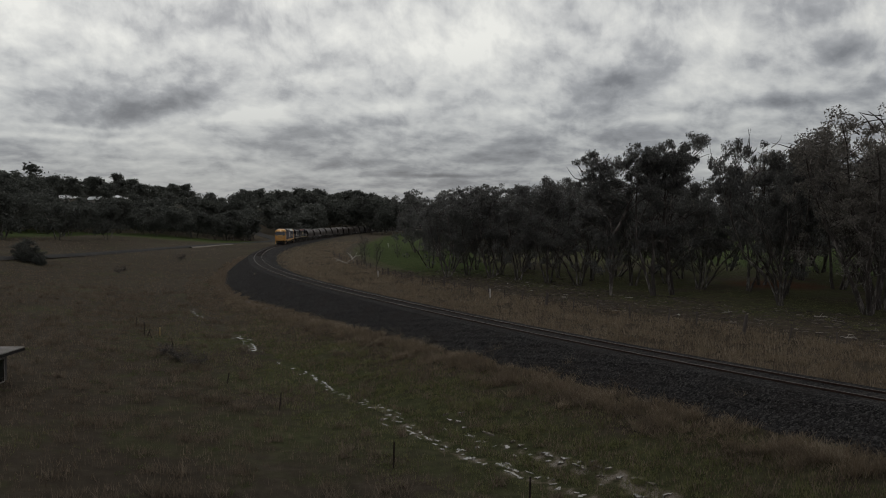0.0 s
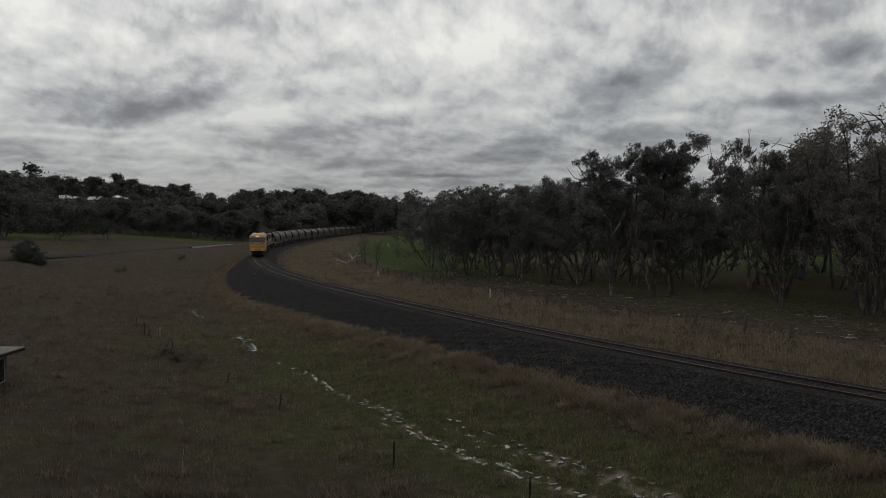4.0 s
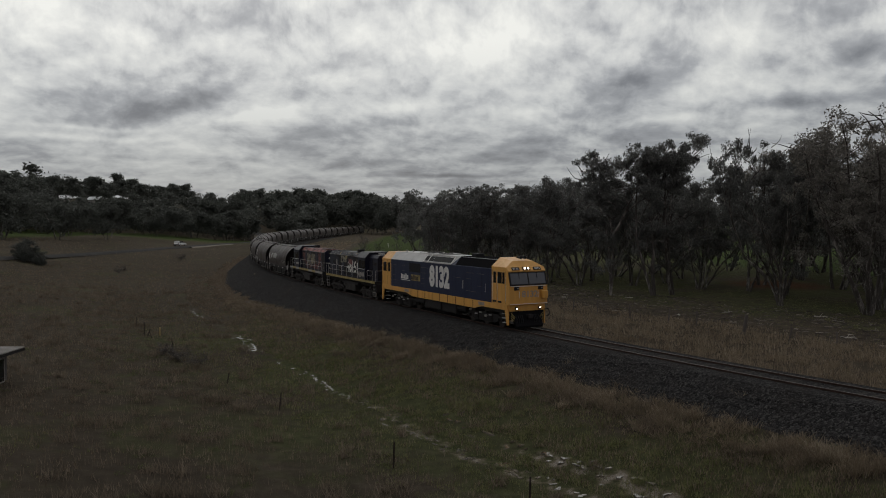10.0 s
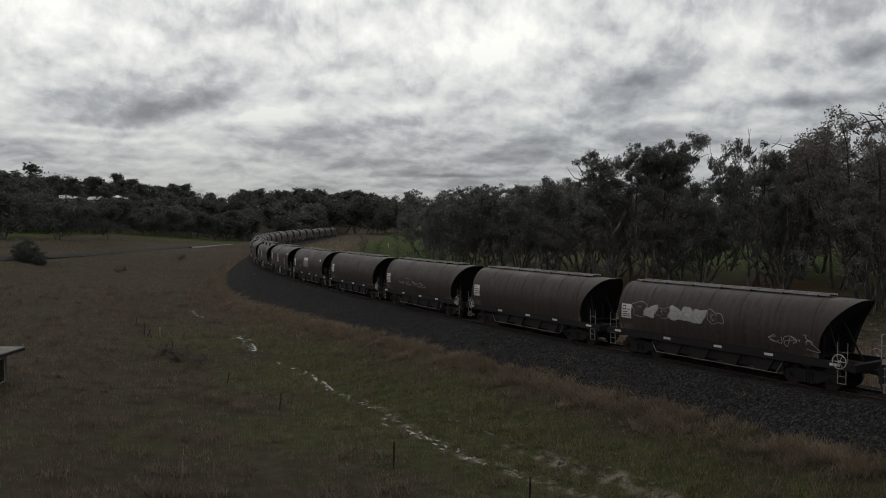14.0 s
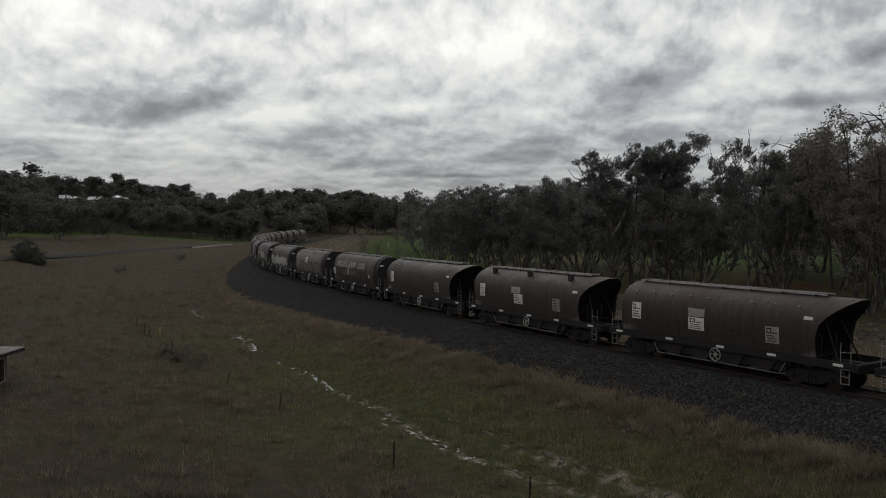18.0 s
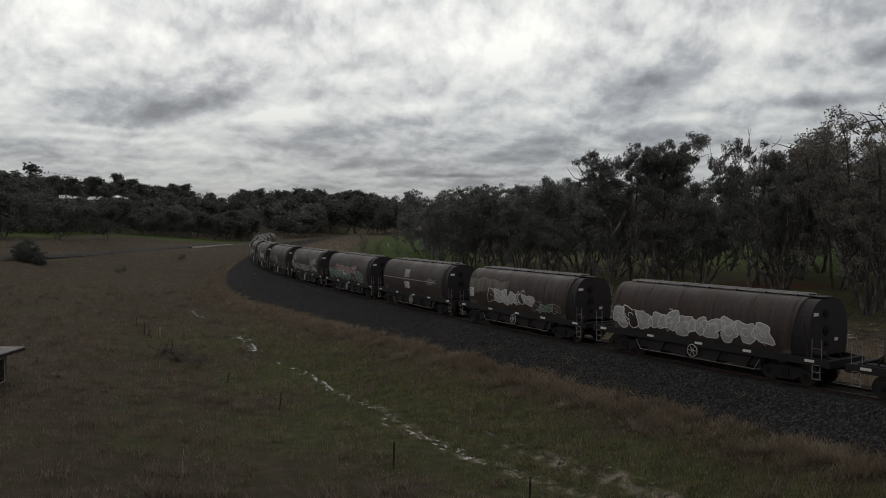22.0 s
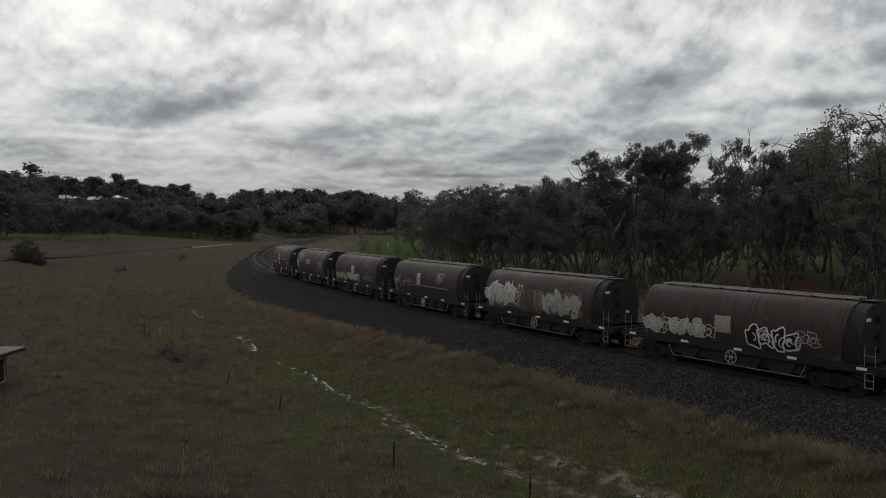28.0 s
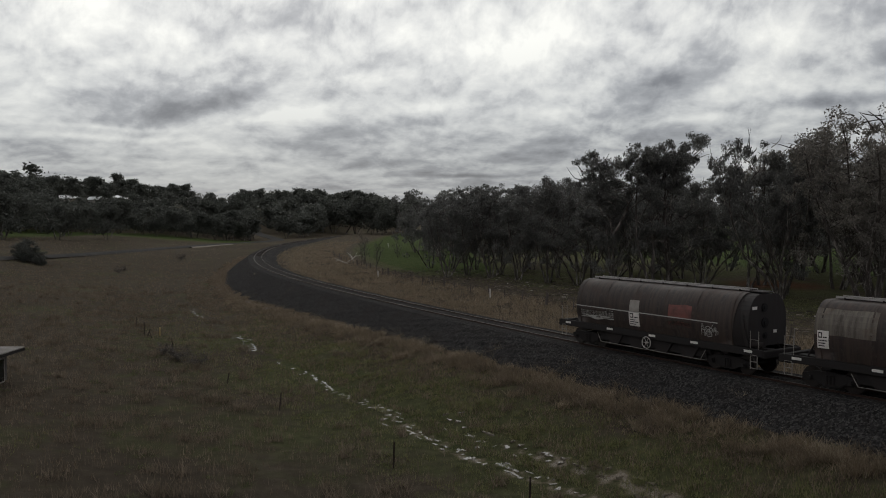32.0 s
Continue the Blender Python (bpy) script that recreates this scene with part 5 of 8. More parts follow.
for strokes in ([[(-3.6, 1.75), (-3.6, 2.1), (-3.36, 2.1)], [(-3.6, 1.94), (-3.42, 1.94)]], [[(-3.0 + 0.12 * math.cos(0.7 * q), 1.92 + 0.17 * math.sin(0.7 * q)) for q in range(10)]],
                [[(-2.62, 2.1), (-2.3, 2.1)], [(-2.46, 2.1), (-2.46, 1.75)]]):
    bm = B()
    for pts in strokes:
        side_stroke(bm, k, pts, 0.035)
    part("chalk_letter", bm, M_pale, o, "thin chalked letter")
for i, sd in ((5, 11), (6, 13), (7, 15)):
    o, k = dress(i)
    placard(o, k, -4.9, 2.45, 0.62, 0.85, seed=sd)
    if i != 7:
        placard(o, k, -1.0 + 0.3 * (i - 5), 2.15, 0.95, 0.62, seed=sd + 1)
        coat(o, k, -1.5, -0.5, 2.5, 2.9, M_offwhite, 0.02, sd)
    placard(o, k, 3.2, 2.1, 0.7, 0.75, M_offwhite, True, sd + 2)
    placard(o, k, 4.9, 3.02, 0.42, 0.14, bars=False)
o, k = dress(6, "dark grain hopper with spouts standing on its roof")
for x in (-4.2, -0.2, 3.9):
    part("roof_spout", prism(B(), [(x - 0.18, 3.5), (x + 0.18, 3.5), (x + 0.12, 3.95), (x - 0.2, 4.0)], -0.95, -0.75, "y"), M_end, o)

o, k = dress(8, "grimy grain hopper with large faded sign lettering on its side")
# two rows of faded trade lettering, drawn as plain upright bars
rb = random.Random(77)
x = -4.6
for word in (8, 5, 5):
    for i in range(word):
        bm = B()
        w = rb.uniform(0.16, 0.27)
        lean = 0.10
        for dx in (0.0, w):
            side_stroke(bm, k, [(x + dx, 2.62), (x + dx + lean * 0.5, 2.92), (x + dx + lean, 3.22)], 0.085)
        side_stroke(bm, k, [(x, 2.9 + rb.choice((-0.24, 0, 0.26))), (x + w, 2.9 + rb.choice((-0.24, 0, 0.26)))], 0.07, 0.016)
        part("sign_letter", bm, M_pale, o, "large faded pale lettering")
        x += w + 0.19
    x += 0.30
x = -2.6
for i in range(13):
    bm = B()
    side_stroke(bm, k, [(x, 1.95), (x + 0.04, 2.35)], 0.07)
    part("sign_letter", bm, M_offwhite, o, "smaller faded pale lettering")
    x += 0.27 + (0.35 if i == 6 else 0)
placard(o, k, -5.1, 2.15, 0.6, 0.62, seed=21)
coat(o, k, -1.3, -0.85, 1.9, 2.9, M_offwhite, 0.03, 22)
placard(o, k, 4.4, 2.1, 0.3, 0.3, bars=False)
o, k = dress(9, "pale banded grain hopper with ribbed sides and rust streaks")
coat(o, k, -5.5, 4.9, 1.5, 2.42, M_hop_grey, 0.10, 31, label="broad weathered pale band")
coat(o, k, -5.4, 4.85, 2.55, 3.5, M_hop_grey, 0.12, 32, label="broad weathered pale band")
placard(o, k, -0.75, 2.75, 0.75, 0.6, seed=33)
placard(o, k, -4.4, 2.2, 0.5, 0.6, M_offwhite, seed=34)
o, k = dress(10, "grain hopper with a long row of white graffiti letters")
graffiti(o, k, 41, -5.3, 4.4, 1.55, 2.55, M_pale, M_white, 11, 5, 0.07, "white spray-painted letters")
o, k = dress(11, "grain hopper with white bubble graffiti over grey primer")
coat(o, k, -5.3, -0.6, 2.3, 3.2, M_hop_grey, 0.14, 51)
graffiti(o, k, 52, -3.0, 2.1, 1.75, 2.6, M_pale, M_white, 6, 2, 0.06)
graffiti(o, k, 53, 2.2, 4.8, 1.5, 2.1, M_green, M_pale, 4, 2, 0.045)
placard(o, k, -5.0, 2.2, 0.5, 0.6, seed=54)
o, k = dress(12, "brown grain hopper with a white square and long pale stripe")
coat(o, k, -1.15, -0.25, 2.55, 3.2, M_offwhite, 0.02, 61)
placard(o, k, -0.65, 1.95, 0.9, 0.5, seed=62)
side = B()
side_stroke(side, k, [(-5.4 + 0.5 * i, 2.42) for i in range(21)], 0.05)
part("paint_stripe", side, M_pale, o, "thin pale stripe")
graffiti(o, k, 63, 3.1, 4.4, 2.2, 2.7, None, M_pale, 3, 1, 0.045)
o, k = dress(13, "grain hopper with green and orange graffiti over its flank")
graffiti(o, k, 71, -5.2, 4.6, 1.5, 2.35, M_green, M_pale, 9, 6, 0.05, "green spray-painted shapes")
graffiti(o, k, 72, -3.0, 2.8, 2.1, 2.75, M_pink, M_pale, 5, 3, 0.045, "faded orange spray-painted shapes")
placard(o, k, -0.6, 2.15, 0.6, 0.6, seed=73)
o, k = dress(14, "grain hopper with black, white and red graffiti")
graffiti(o, k, 81, -4.6, 4.7, 1.5, 2.25, M_pale, M_black, 9, 3, 0.10, "white spray-painted shapes with black edges")
graffiti(o, k, 82, -0.7, 3.0, 1.65, 2.15, M_red, M_pale, 4, 2, 0.05, "red spray-painted shapes")
graffiti(o, k, 83, 2.3, 4.7, 2.2, 2.9, None, M_white, 5, 3, 0.045)
graffiti(o, k, 84, -5.2, -4.0, 2.5, 3.1, None, M_pale, 2, 3, 0.04)
placard(o, k, -5.2, 2.1, 0.5, 0.65, seed=85)
o, k = dress(15, "grain hopper with tangled white and grey graffiti scrawl")
graffiti(o, k, 91, -5.2, -0.4, 1.6, 2.6, None, M_pale, 7, 8, 0.05)
graffiti(o, k, 92, 0.4, 4.4, 1.5, 2.0, None, M_green, 5, 3, 0.05)
coat(o, k, -1.0, 0.1, 1.6, 2.4, M_offwhite, 0.1, 93)
o, k = dress(16, "grain hopper with chalky scrawls and a pale panel")
graffiti(o, k, 101, -5.2, -3.6, 2.5, 3.2, None, M_pale, 3, 4, 0.06)
graffiti(o, k, 102, -5.2, 1.4, 1.45, 2.0, None, M_offwhite, 7, 2, 0.035)
graffiti(o, k, 103, -1.3, 3.5, 1.75, 2.35, M_pale, M_white, 5, 3, 0.06)
coat(o, k, -1.3, -0.4, 2.0, 2.9, M_offwhite, 0.02, 104)
o, k = dress(17, "grain hopper with pale bubble graffiti and bold white letters")
graffiti(o, k, 111, -5.3, -1.0, 1.5, 2.3, M_pale, M_white, 8, 4, 0.055)
graffiti(o, k, 112, 0.9, 3.4, 1.42, 2.35, M_black, M_white, 4, 2, 0.11, "bold white spray-painted letters")
graffiti(o, k, 113, 3.4, 4.5, 1.8, 2.4, None, M_pale, 2, 2, 0.04)
coat(o, k, -0.9, 0.0, 1.9, 2.7, M_offwhite, 0.02, 114)
o, k = dress(18, "grain hopper with grey and white graffiti along its whole side")
coat(o, k, -5.2, 4.6, 1.5, 2.85, M_hop_grey, 0.12, 121)
graffiti(o, k, 122, -5.0, -1.5, 1.7, 3.0, M_pale, M_white, 5, 6, 0.08)
graffiti(o, k, 123, 0.2, 4.4, 1.6, 2.85, M_pale, M_offwhite, 6, 5, 0.07)
graffiti(o, k, 124, -1.2, -0.2, 1.7, 2.9, M_white, M_black, 1, 1, 0.05, "pale spray-painted figure")
placard(o, k, -5.2, 2.3, 0.6, 0.7, seed=125)
o, k = dress(19, "dark grain hopper with looping pale tags and a thin stripe")
graffiti(o, k, 131, -5.3, -2.0, 1.75, 2.5, None, M_pale, 6, 5, 0.05)
graffiti(o, k, 132, 2.3, 3.4, 2.4, 3.2, None, M_pale, 2, 3, 0.05)
coat(o, k, -1.1, -0.5, 2.1, 3.0, M_pale, 0.02, 133)
side = B()
side_stroke(side, k, [(-1.8 + 0.5 * i, 2.05) for i in range(13)], 0.05)
part("paint_stripe", side, M_pale, o, "thin pale stripe")
o, k = dress(20, "grain hopper with cream and white graffiti low on its side")
graffiti(o, k, 141, -5.3, -2.2, 1.5, 2.1, M_sand, M_pale, 6, 2, 0.05, "cream spray-painted letters")
graffiti(o, k, 142, -1.9, 1.4, 1.5, 2.2, M_pale, M_white, 5, 3, 0.06)
graffiti(o, k, 143, 2.4, 4.6, 1.6, 2.3, None, M_pale, 3, 4, 0.05)
coat(o, k, -0.9, -0.1, 2.2, 2.9, M_pale, 0.02, 144)
placard(o, k, -0.5, 1.85, 0.6, 0.5, seed=145)
o, k = dress(21, "grain hopper with a tan band and worn sign panel")
coat(o, k, -5.4, -2.8, 2.4, 3.5, M_hop_grey, 0.02, 151)
placard(o, k, -5.0, 2.2, 0.5, 0.75, seed=152)
coat(o, k, -1.7, 0.1, 2.3, 2.85, M_offwhite, 0.03, 153)
graffiti(o, k, 154, 3.0, 4.6, 1.7, 2.8, None, M_pale, 3, 3, 0.045)
o, k = dress(22, "last grain hopper with a rust patch and white panels")
coat(o, k, -5.3, 4.6, 1.75, 2.3, M_hop_b, 0.03, 160)
coat(o, k, -1.2, -0.5, 2.35, 2.95, M_offwhite, 0.02, 161)
placard(o, k, -0.85, 1.95, 0.75, 0.75, seed=162)
coat(o, k, 1.5, 3.0, 1.9, 2.95, M_red, 0.05, 163, label="rust-red painted patch")
side = B()
side_stroke(side, k, [(-5.4 + 0.5 * i, 2.32) for i in range(21)], 0.05)
part("paint_stripe", side, M_pale, o, "thin pale stripe")
graffiti(o, k, 164, 3.6, 4.6, 1.6, 2.1, None, M_pale, 3, 2, 0.05)
coat(o, k, -5.0, -2.4, 1.7, 2.15, M_pale, 0.08, 165)


# ---------------------------------------------------------------- locomotives
def lettering(text, height, width, mat, parent, m, name="number", label="", bold=0.02):
    """Raised painted characters in the built-in font, fitted to a box."""
    cu = bpy.data.curves.new(name, "FONT")
    cu.body, cu.extrude, cu.offset = text, 0.004, bold
    cu.align_x, cu.align_y = "CENTER", "CENTER"
    tmp = bpy.data.objects.new(name, cu)
    scene.collection.objects.link(tmp)
    me = bpy.data.meshes.new_from_object(tmp.evaluated_get(bpy.context.evaluated_depsgraph_get()))
    bpy.data.objects.remove(tmp)
    co = np.empty(len(me.vertices) * 3, dtype=np.float32)
    me.vertices.foreach_get("co", co)
    co = co.reshape(-1, 3)
    lo, hi = co.min(0), co.max(0)
    co[:, 0] = (co[:, 0] - (lo[0] + hi[0]) / 2) * width / (hi[0] - lo[0])
    co[:, 1] = (co[:, 1] - (lo[1] + hi[1]) / 2) * height / (hi[1] - lo[1])
    me.vertices.foreach_set("co", co.ravel())
    me.materials.clear()
    return link(name, me, mat, parent, m, label)


SIDE_TEXT = Matrix.Rotation(math.pi / 2, 4, "X")          # reads along +x on the side that faces -y
SIDE_TEXT_L = Matrix.Rotation(math.pi, 4, "Z") @ SIDE_TEXT  # the same on the other side
FRONT_TEXT = Matrix.Rotation(math.pi / 2, 4, "Z") @ SIDE_TEXT


def panel(name, mat, ob, x0, x1, z0, z1, y, label="", t=0.02, both=True):
    for sy in ((-1, 1) if both else (-1,)):
        a, b = sorted((sy * y, sy * (y + t)))
        part(name, bx(B(), x0, x1, a, b, z0, z1, bevel=min(0.008, t / 3)), mat, ob, label)


def lead_locomotive():
    ob = thing("diesel_locomotive", "blue and orange-yellow diesel locomotive with lit headlights", "locomotive", "locomotives of the grain train")
    W, E, T = 1.45, 3.92, 4.52          # half width, eaves, roof
    SILL = 1.66
    body = part("body", prism(B(), [(-W, SILL), (W, SILL), (W, E), (0.92, T), (-0.92, T), (-W, E)], -8.5, 8.0), M_blue, ob, "dark blue body side")
    # pale roof slopes over the rear half, darker towards the cab
    for sy in (-1, 1):
        bm = B()
        vs = [(-8.5, sy * W * 1.003, E), (2.1, sy * W * 1.003, E), (2.75, sy * 0.93, T + 0.012), (-8.5, sy * 0.93, T + 0.012)]
        top = [bm.verts.new(v) for v in vs]
        low = [bm.verts.new((x, y * 0.985, z - 0.02)) for x, y, z in vs]
        bm.faces.new(top)
        bm.faces.new(low[::-1])
        for i in range(4):
            bm.faces.new((top[i], low[i], low[(i + 1) % 4], top[(i + 1) % 4]))
        bmesh.ops.recalc_face_normals(bm, faces=bm.faces[:])
        part("roof_slope", bm, M_roof, ob, "pale grey roof slope")

        def slope_box(name, mat, x0, x1, f0, f1, h=0.03, label=""):
            bm = B()
            P = [(x, sy * (W + (0.92 - W) * f), E + (T - E) * f) for x, f in ((x0, f0), (x1, f0), (x1, f1), (x0, f1))]
            nrm = Vector((0, sy * (T - E), W - 0.92)).normalized()
            a = [bm.verts.new(Vector(p) + nrm * h) for p in P]
            b = [bm.verts.new(Vector(p) - nrm * 0.02) for p in P]
            bm.faces.new(a)
            bm.faces.new(b[::-1])
            for i in range(4):
                bm.faces.new((a[i], b[i], b[(i + 1) % 4], a[(i + 1) % 4]))
            bmesh.ops.recalc_face_normals(bm, faces=bm.faces[:])
            part(name, bm, mat, ob, label)
        slope_box("roof_screen", M_soot, 2.80, 7.85, 0.06, 0.97, 0.02, "black upper side screens")
        slope_box("roof_grille", M_black, -0.95, 1.95, 0.20, 0.80, 0.035, "black radiator grille")
        for x in (-2.5, -1.75, 2.05):
            slope_box("grille_frame", M_white, x, x + 0.09, 0.05, 0.95, 0.045)
        for x in (-2.4, -1.66):
            slope_box("roof_grille", M_black, x, x + 0.62, 0.22, 0.78, 0.035)
        slope_box("grille_frame", M_offwhite, -2.5, 2.15, 0.02, 0.10, 0.042)
        slope_box("grille_frame", M_offwhite, -2.5, 2.15, 0.88, 0.97, 0.042)
    bm = B()
    bx(bm, -8.3, 7.9, -0.90, 0.90, T - 0.02, T + 0.03, bevel=0.01)
    part("roof", bm, M_roof, ob, "pale grey roof")
    bm = B()
    bx(bm, 2.7, 7.9, -0.88, 0.88, T + 0.02, T + 0.06, bevel=0.01)
    part("roof_cover", bm, M_soot, ob, "black roof cover")
    for x in (-3.2, -1.2):
        part("roof_fan", cyl(B(), (x, 0, T + 0.02), (x, 0, T + 0.14), 0.62, 20), M_frame, ob)
    part("roof_hatch", bx(B(), -4.4, -0.2, -0.75, 0.75, T + 0.03, T + 0.10, bevel=0.02), M_galv, ob)
    part("exhaust", bx(B(), 3.2, 4.0, -0.3, 0.3, T + 0.05, T + 0.28, bevel=0.04), M_black, ob)
    for x in (-7.4, -6.2):
        part("roof_vent", cyl(B(), (x, -0.45, T), (x, -0.45, T + 0.18), 0.07, 8), M_galv, ob)
    # side doors, louvres and fittings
    for x0, x1, z0, z1 in ((-4.9, -2.9, 3.05, 3.75),):
        panel("louvre", M_black, ob, x0, x1, z0, z1, W - 0.012, "dark intake louvre")
    rr = random.Random(12)
    for x0 in (-8.2, -6.4, -2.8, 2.6, 4.4, 6.0):
        for z in (2.2, 2.62, 3.05, 3.48):
            if -2.6 < x0 < 2.6 or rr.random() < 0.2:
                continue
            panel("seam", M_hop_grey, ob, x0, x0 + rr.uniform(0.5, 1.5), z, z + 0.022, W - 0.012, t=0.02)
    for x0 in (3.9, 4.0, 7.1):
        panel("grab_rail", M_chrome, ob, x0, x0 + 0.03, 2.3, 2.9, W + 0.01, t=0.02)
    for x0 in (-8.1, -5.0, -3.0, 2.9, 5.2, 6.6):
        panel("door_seam", M_frame, ob, x0, x0 + 0.02, SILL + 0.1, E - 0.2, W - 0.012, t=0.016)
    # running number and the owner's mark, drawn as plain bars
    lettering("8132", 1.66, 3.2, M_white, body, Matrix.Translation((0.3, -W - 0.006, 2.93)) @ SIDE_TEXT, "number", "large white running number", 0.055)
    lettering("8132", 1.66, 3.2, M_white, body, Matrix.Translation((0.3, W + 0.006, 2.93)) @ SIDE_TEXT_L, "number", "large white running number", 0.055)
    panel("mark", M_white, ob, -6.55, -4.75, 2.30, 2.35, W - 0.005, "white underline")
    x = -6.5
    for w, h in ((0.19, 0.40), (0.19, 0.34), (0.19, 0.34), (0.07, 0.44), (0.12, 0.44), (0.07, 0.44), (0.19, 0.34)):
        panel("mark", M_white, ob, x, x + w, 2.40, 2.40 + h, W - 0.005, "white mark block")
        x += w + 0.06
    panel("mark_block", M_ochre, ob, -4.62, -2.95, 2.36, 2.84, W - 0.008, "dull gold mark block")
    x = -4.55
    for w, h in ((0.15, 0.30), (0.15, 0.30), (0.10, 0.38), (0.06, 0.38), (0.15, 0.30), (0.15, 0.30), (0.15, 0.30), (0.06, 0.38)):
        panel("mark", M_hop_b, ob, x, x + w, 2.42, 2.42 + h, W - 0.004, "dark mark bar")
        x += w + 0.05
    # yellow side sill, deeper between the bogies, with dark dividers
    for sy in (-1, 1):
        a, b = sorted((sy * 1.36, sy * (W + 0.02)))
        prof = [(-10.4, SILL), (9.9, SILL), (9.9, 1.30), (6.6, 1.30), (5.6, 1.08), (-4.4, 1.08), (-5.4, 1.30), (-10.4, 1.30)]
        sill = part("side_sill", prism(B(), prof, a, b, "y"), M_yellow, ob, "orange-yellow side sill")
        for i in range(9):
            x = -4.6 + i * 1.25
            part("divider", bx(B(), x, x + 0.05, min(sy * (W + 0.018), sy * (W + 0.034)), max(sy * (W + 0.018), sy * (W + 0.034)), 1.10, SILL - 0.01), M_frame, sill)
        for x in (-5.8, 6.2):
            part("sill_plate", bx(B(), x, x + 0.8, min(sy * (W + 0.018), sy * (W + 0.03)), max(sy * (W + 0.018), sy * (W + 0.03)), 1.36, 1.58), M_offwhite, sill)
    # rear driving end
    part("rear_cab", prism(B(), [(-W, SILL), (W, SILL), (W, E), (0.85, T - 0.02), (-0.85, T - 0.02), (-W, E)], -10.35, -8.5), M_yellow, ob, "orange-yellow rear end")
    for x0, x1, z0, z1, mt in ((-10.1, -9.45, 2.85, 3.62, M_glass), (-9.12, -8.72, 2.85, 3.62, M_glass)):
        panel("side_window", mt, ob, x0, x1, z0, z1, W - 0.012, "dark side window")
    for x in (-10.2, -9.3, -8.6):
        panel("door_seam", M_frame, ob, x, x + 0.025, 1.75, 3.75, W - 0.012, t=0.018)
    part("rear_window", bx(B(), -10.375, -10.345, -1.1, 1.1, 2.9, 3.6), M_glass, ob)
    # front cab: sides, peaked roof, raked windscreen and blunt nose
    cab = B()
    prof = [(8.0, SILL), (10.22, SILL), (10.22, 2.92), (9.98, 3.78), (9.72, 4.12), (8.0, 4.12)]
    prism(cab, [(x, z) for x, z in prof], -W - 0.05, W + 0.05, "y")
    part("front_cab", cab, M_yellow, ob, "orange-yellow driving cab")
    bm = B()
    e = W + 0.055
    lo = [(7.95, e, 4.10), (9.80, e, 4.10), (9.80, -e, 4.10), (7.95, -e, 4.10)]
    hi = [(7.95, 0.80, 4.70), (9.45, 0.80, 4.50), (9.45, -0.80, 4.50), (7.95, -0.80, 4.70)]
    a, b = [bm.verts.new(v) for v in lo], [bm.verts.new(v) for v in hi]
    bm.faces.new(a[::-1])
    bm.faces.new(b)
    for i in range(4):
        bm.faces.new((a[i], a[(i + 1) % 4], b[(i + 1) % 4], b[i]))
    bmesh.ops.recalc_face_normals(bm, faces=bm.faces[:])
    part("cab_roof", bm, M_yellow, ob, "chamfered orange-yellow cab roof")
    for x0, x1 in ((8.22, 8.55), (8.75, 9.28), (9.34, 9.62)):
        panel("side_window", M_glass, ob, x0, x1, 3.02, 3.78, W + 0.040, "dark side window")
    for x in (8.12, 8.66, 9.70):
        panel("door_seam", M_frame, ob, x, x + 0.025, 1.72, 3.86, W + 0.040, t=0.016)
    for x in (8.70, 9.74, 8.10):
        panel("grab_rail", M_white, ob, x + 0.03, x + 0.055, 1.9, 3.5, W + 0.055, t=0.02)
    for x0, x1 in ((8.15, 8.6), (8.8, 9.25)):
        panel("vent", M_black, ob, x0, x1, 1.74, 1.86, W + 0.040)
    # windscreen, two panes in a black surround, leaning with the cab front
    tilt = math.atan2(0.24, 0.86)
    rake = Matrix.Translation((10.11, 0, 3.36)) @ Matrix.Rotation(-tilt, 4, "Y")
    part("screen_surround", bx(B(), -0.02, 0.035, -1.47, 1.47, -0.45, 0.45, m=rake, bevel=0.01), M_black, ob, "black windscreen surround")
    for y0, y1 in ((-1.36, -0.05), (0.05, 1.36)):
        part("windscreen", bx(B(), 0.03, 0.05, y0, y1, -0.37, 0.37, m=rake, bevel=0.008), M_screen, ob, "grey reflecting windscreen pane")
        bm = B()
        c = (y0 + y1) / 2
        bx(bm, 0.055, 0.07, c - 0.012, c + 0.012, 0.0, 0.40, m=rake)
        part("wiper", bm, M_black, ob)
    top = Matrix.Translation((9.86, 0, 3.97)) @ Matrix.Rotation(-math.atan2(0.26, 0.34), 4, "Y")
    part("brow", bx(B(), -0.05, 0.06, -W - 0.04, W + 0.04, -0.20, 0.20, m=top, bevel=0.03), M_yellow, ob)
    for y in (-0.85, 0.85):
        box = part("number_box", bx(B(), 0.05, 0.09, y - 0.30, y + 0.30, -0.12, 0.12, m=top, bevel=0.015), M_black, ob, "black number box")
        lettering("8132", 0.13, 0.42, M_white, box, top @ Matrix.Translation((0.094, y, 0)) @ FRONT_TEXT, "number", "small white number", 0.01)
    part("headlamp_case", bx(B(), 0.04, 0.10, -0.30, 0.30, -0.14, 0.14, m=top, bevel=0.02), M_black, ob)
    for y in (-0.13, 0.13):
        bm = cyl(B(), (0.09, y, 0), (0.125, y, 0), 0.075, 14)
        for v in bm.verts:
            v.co = top @ v.co
        part("headlight", bm, M_lamp, ob, "lit round headlight")
    for y in (-0.95, 0.95):
        part("marker_case", bx(B(), 10.20, 10.26, y - 0.20, y + 0.20, 2.62, 2.86, bevel=0.015), M_black, ob)
        part("marker_light", cyl(B(), (10.25, y + 0.08, 2.74), (10.28, y + 0.08, 2.74), 0.05, 10), M_offwhite, ob)
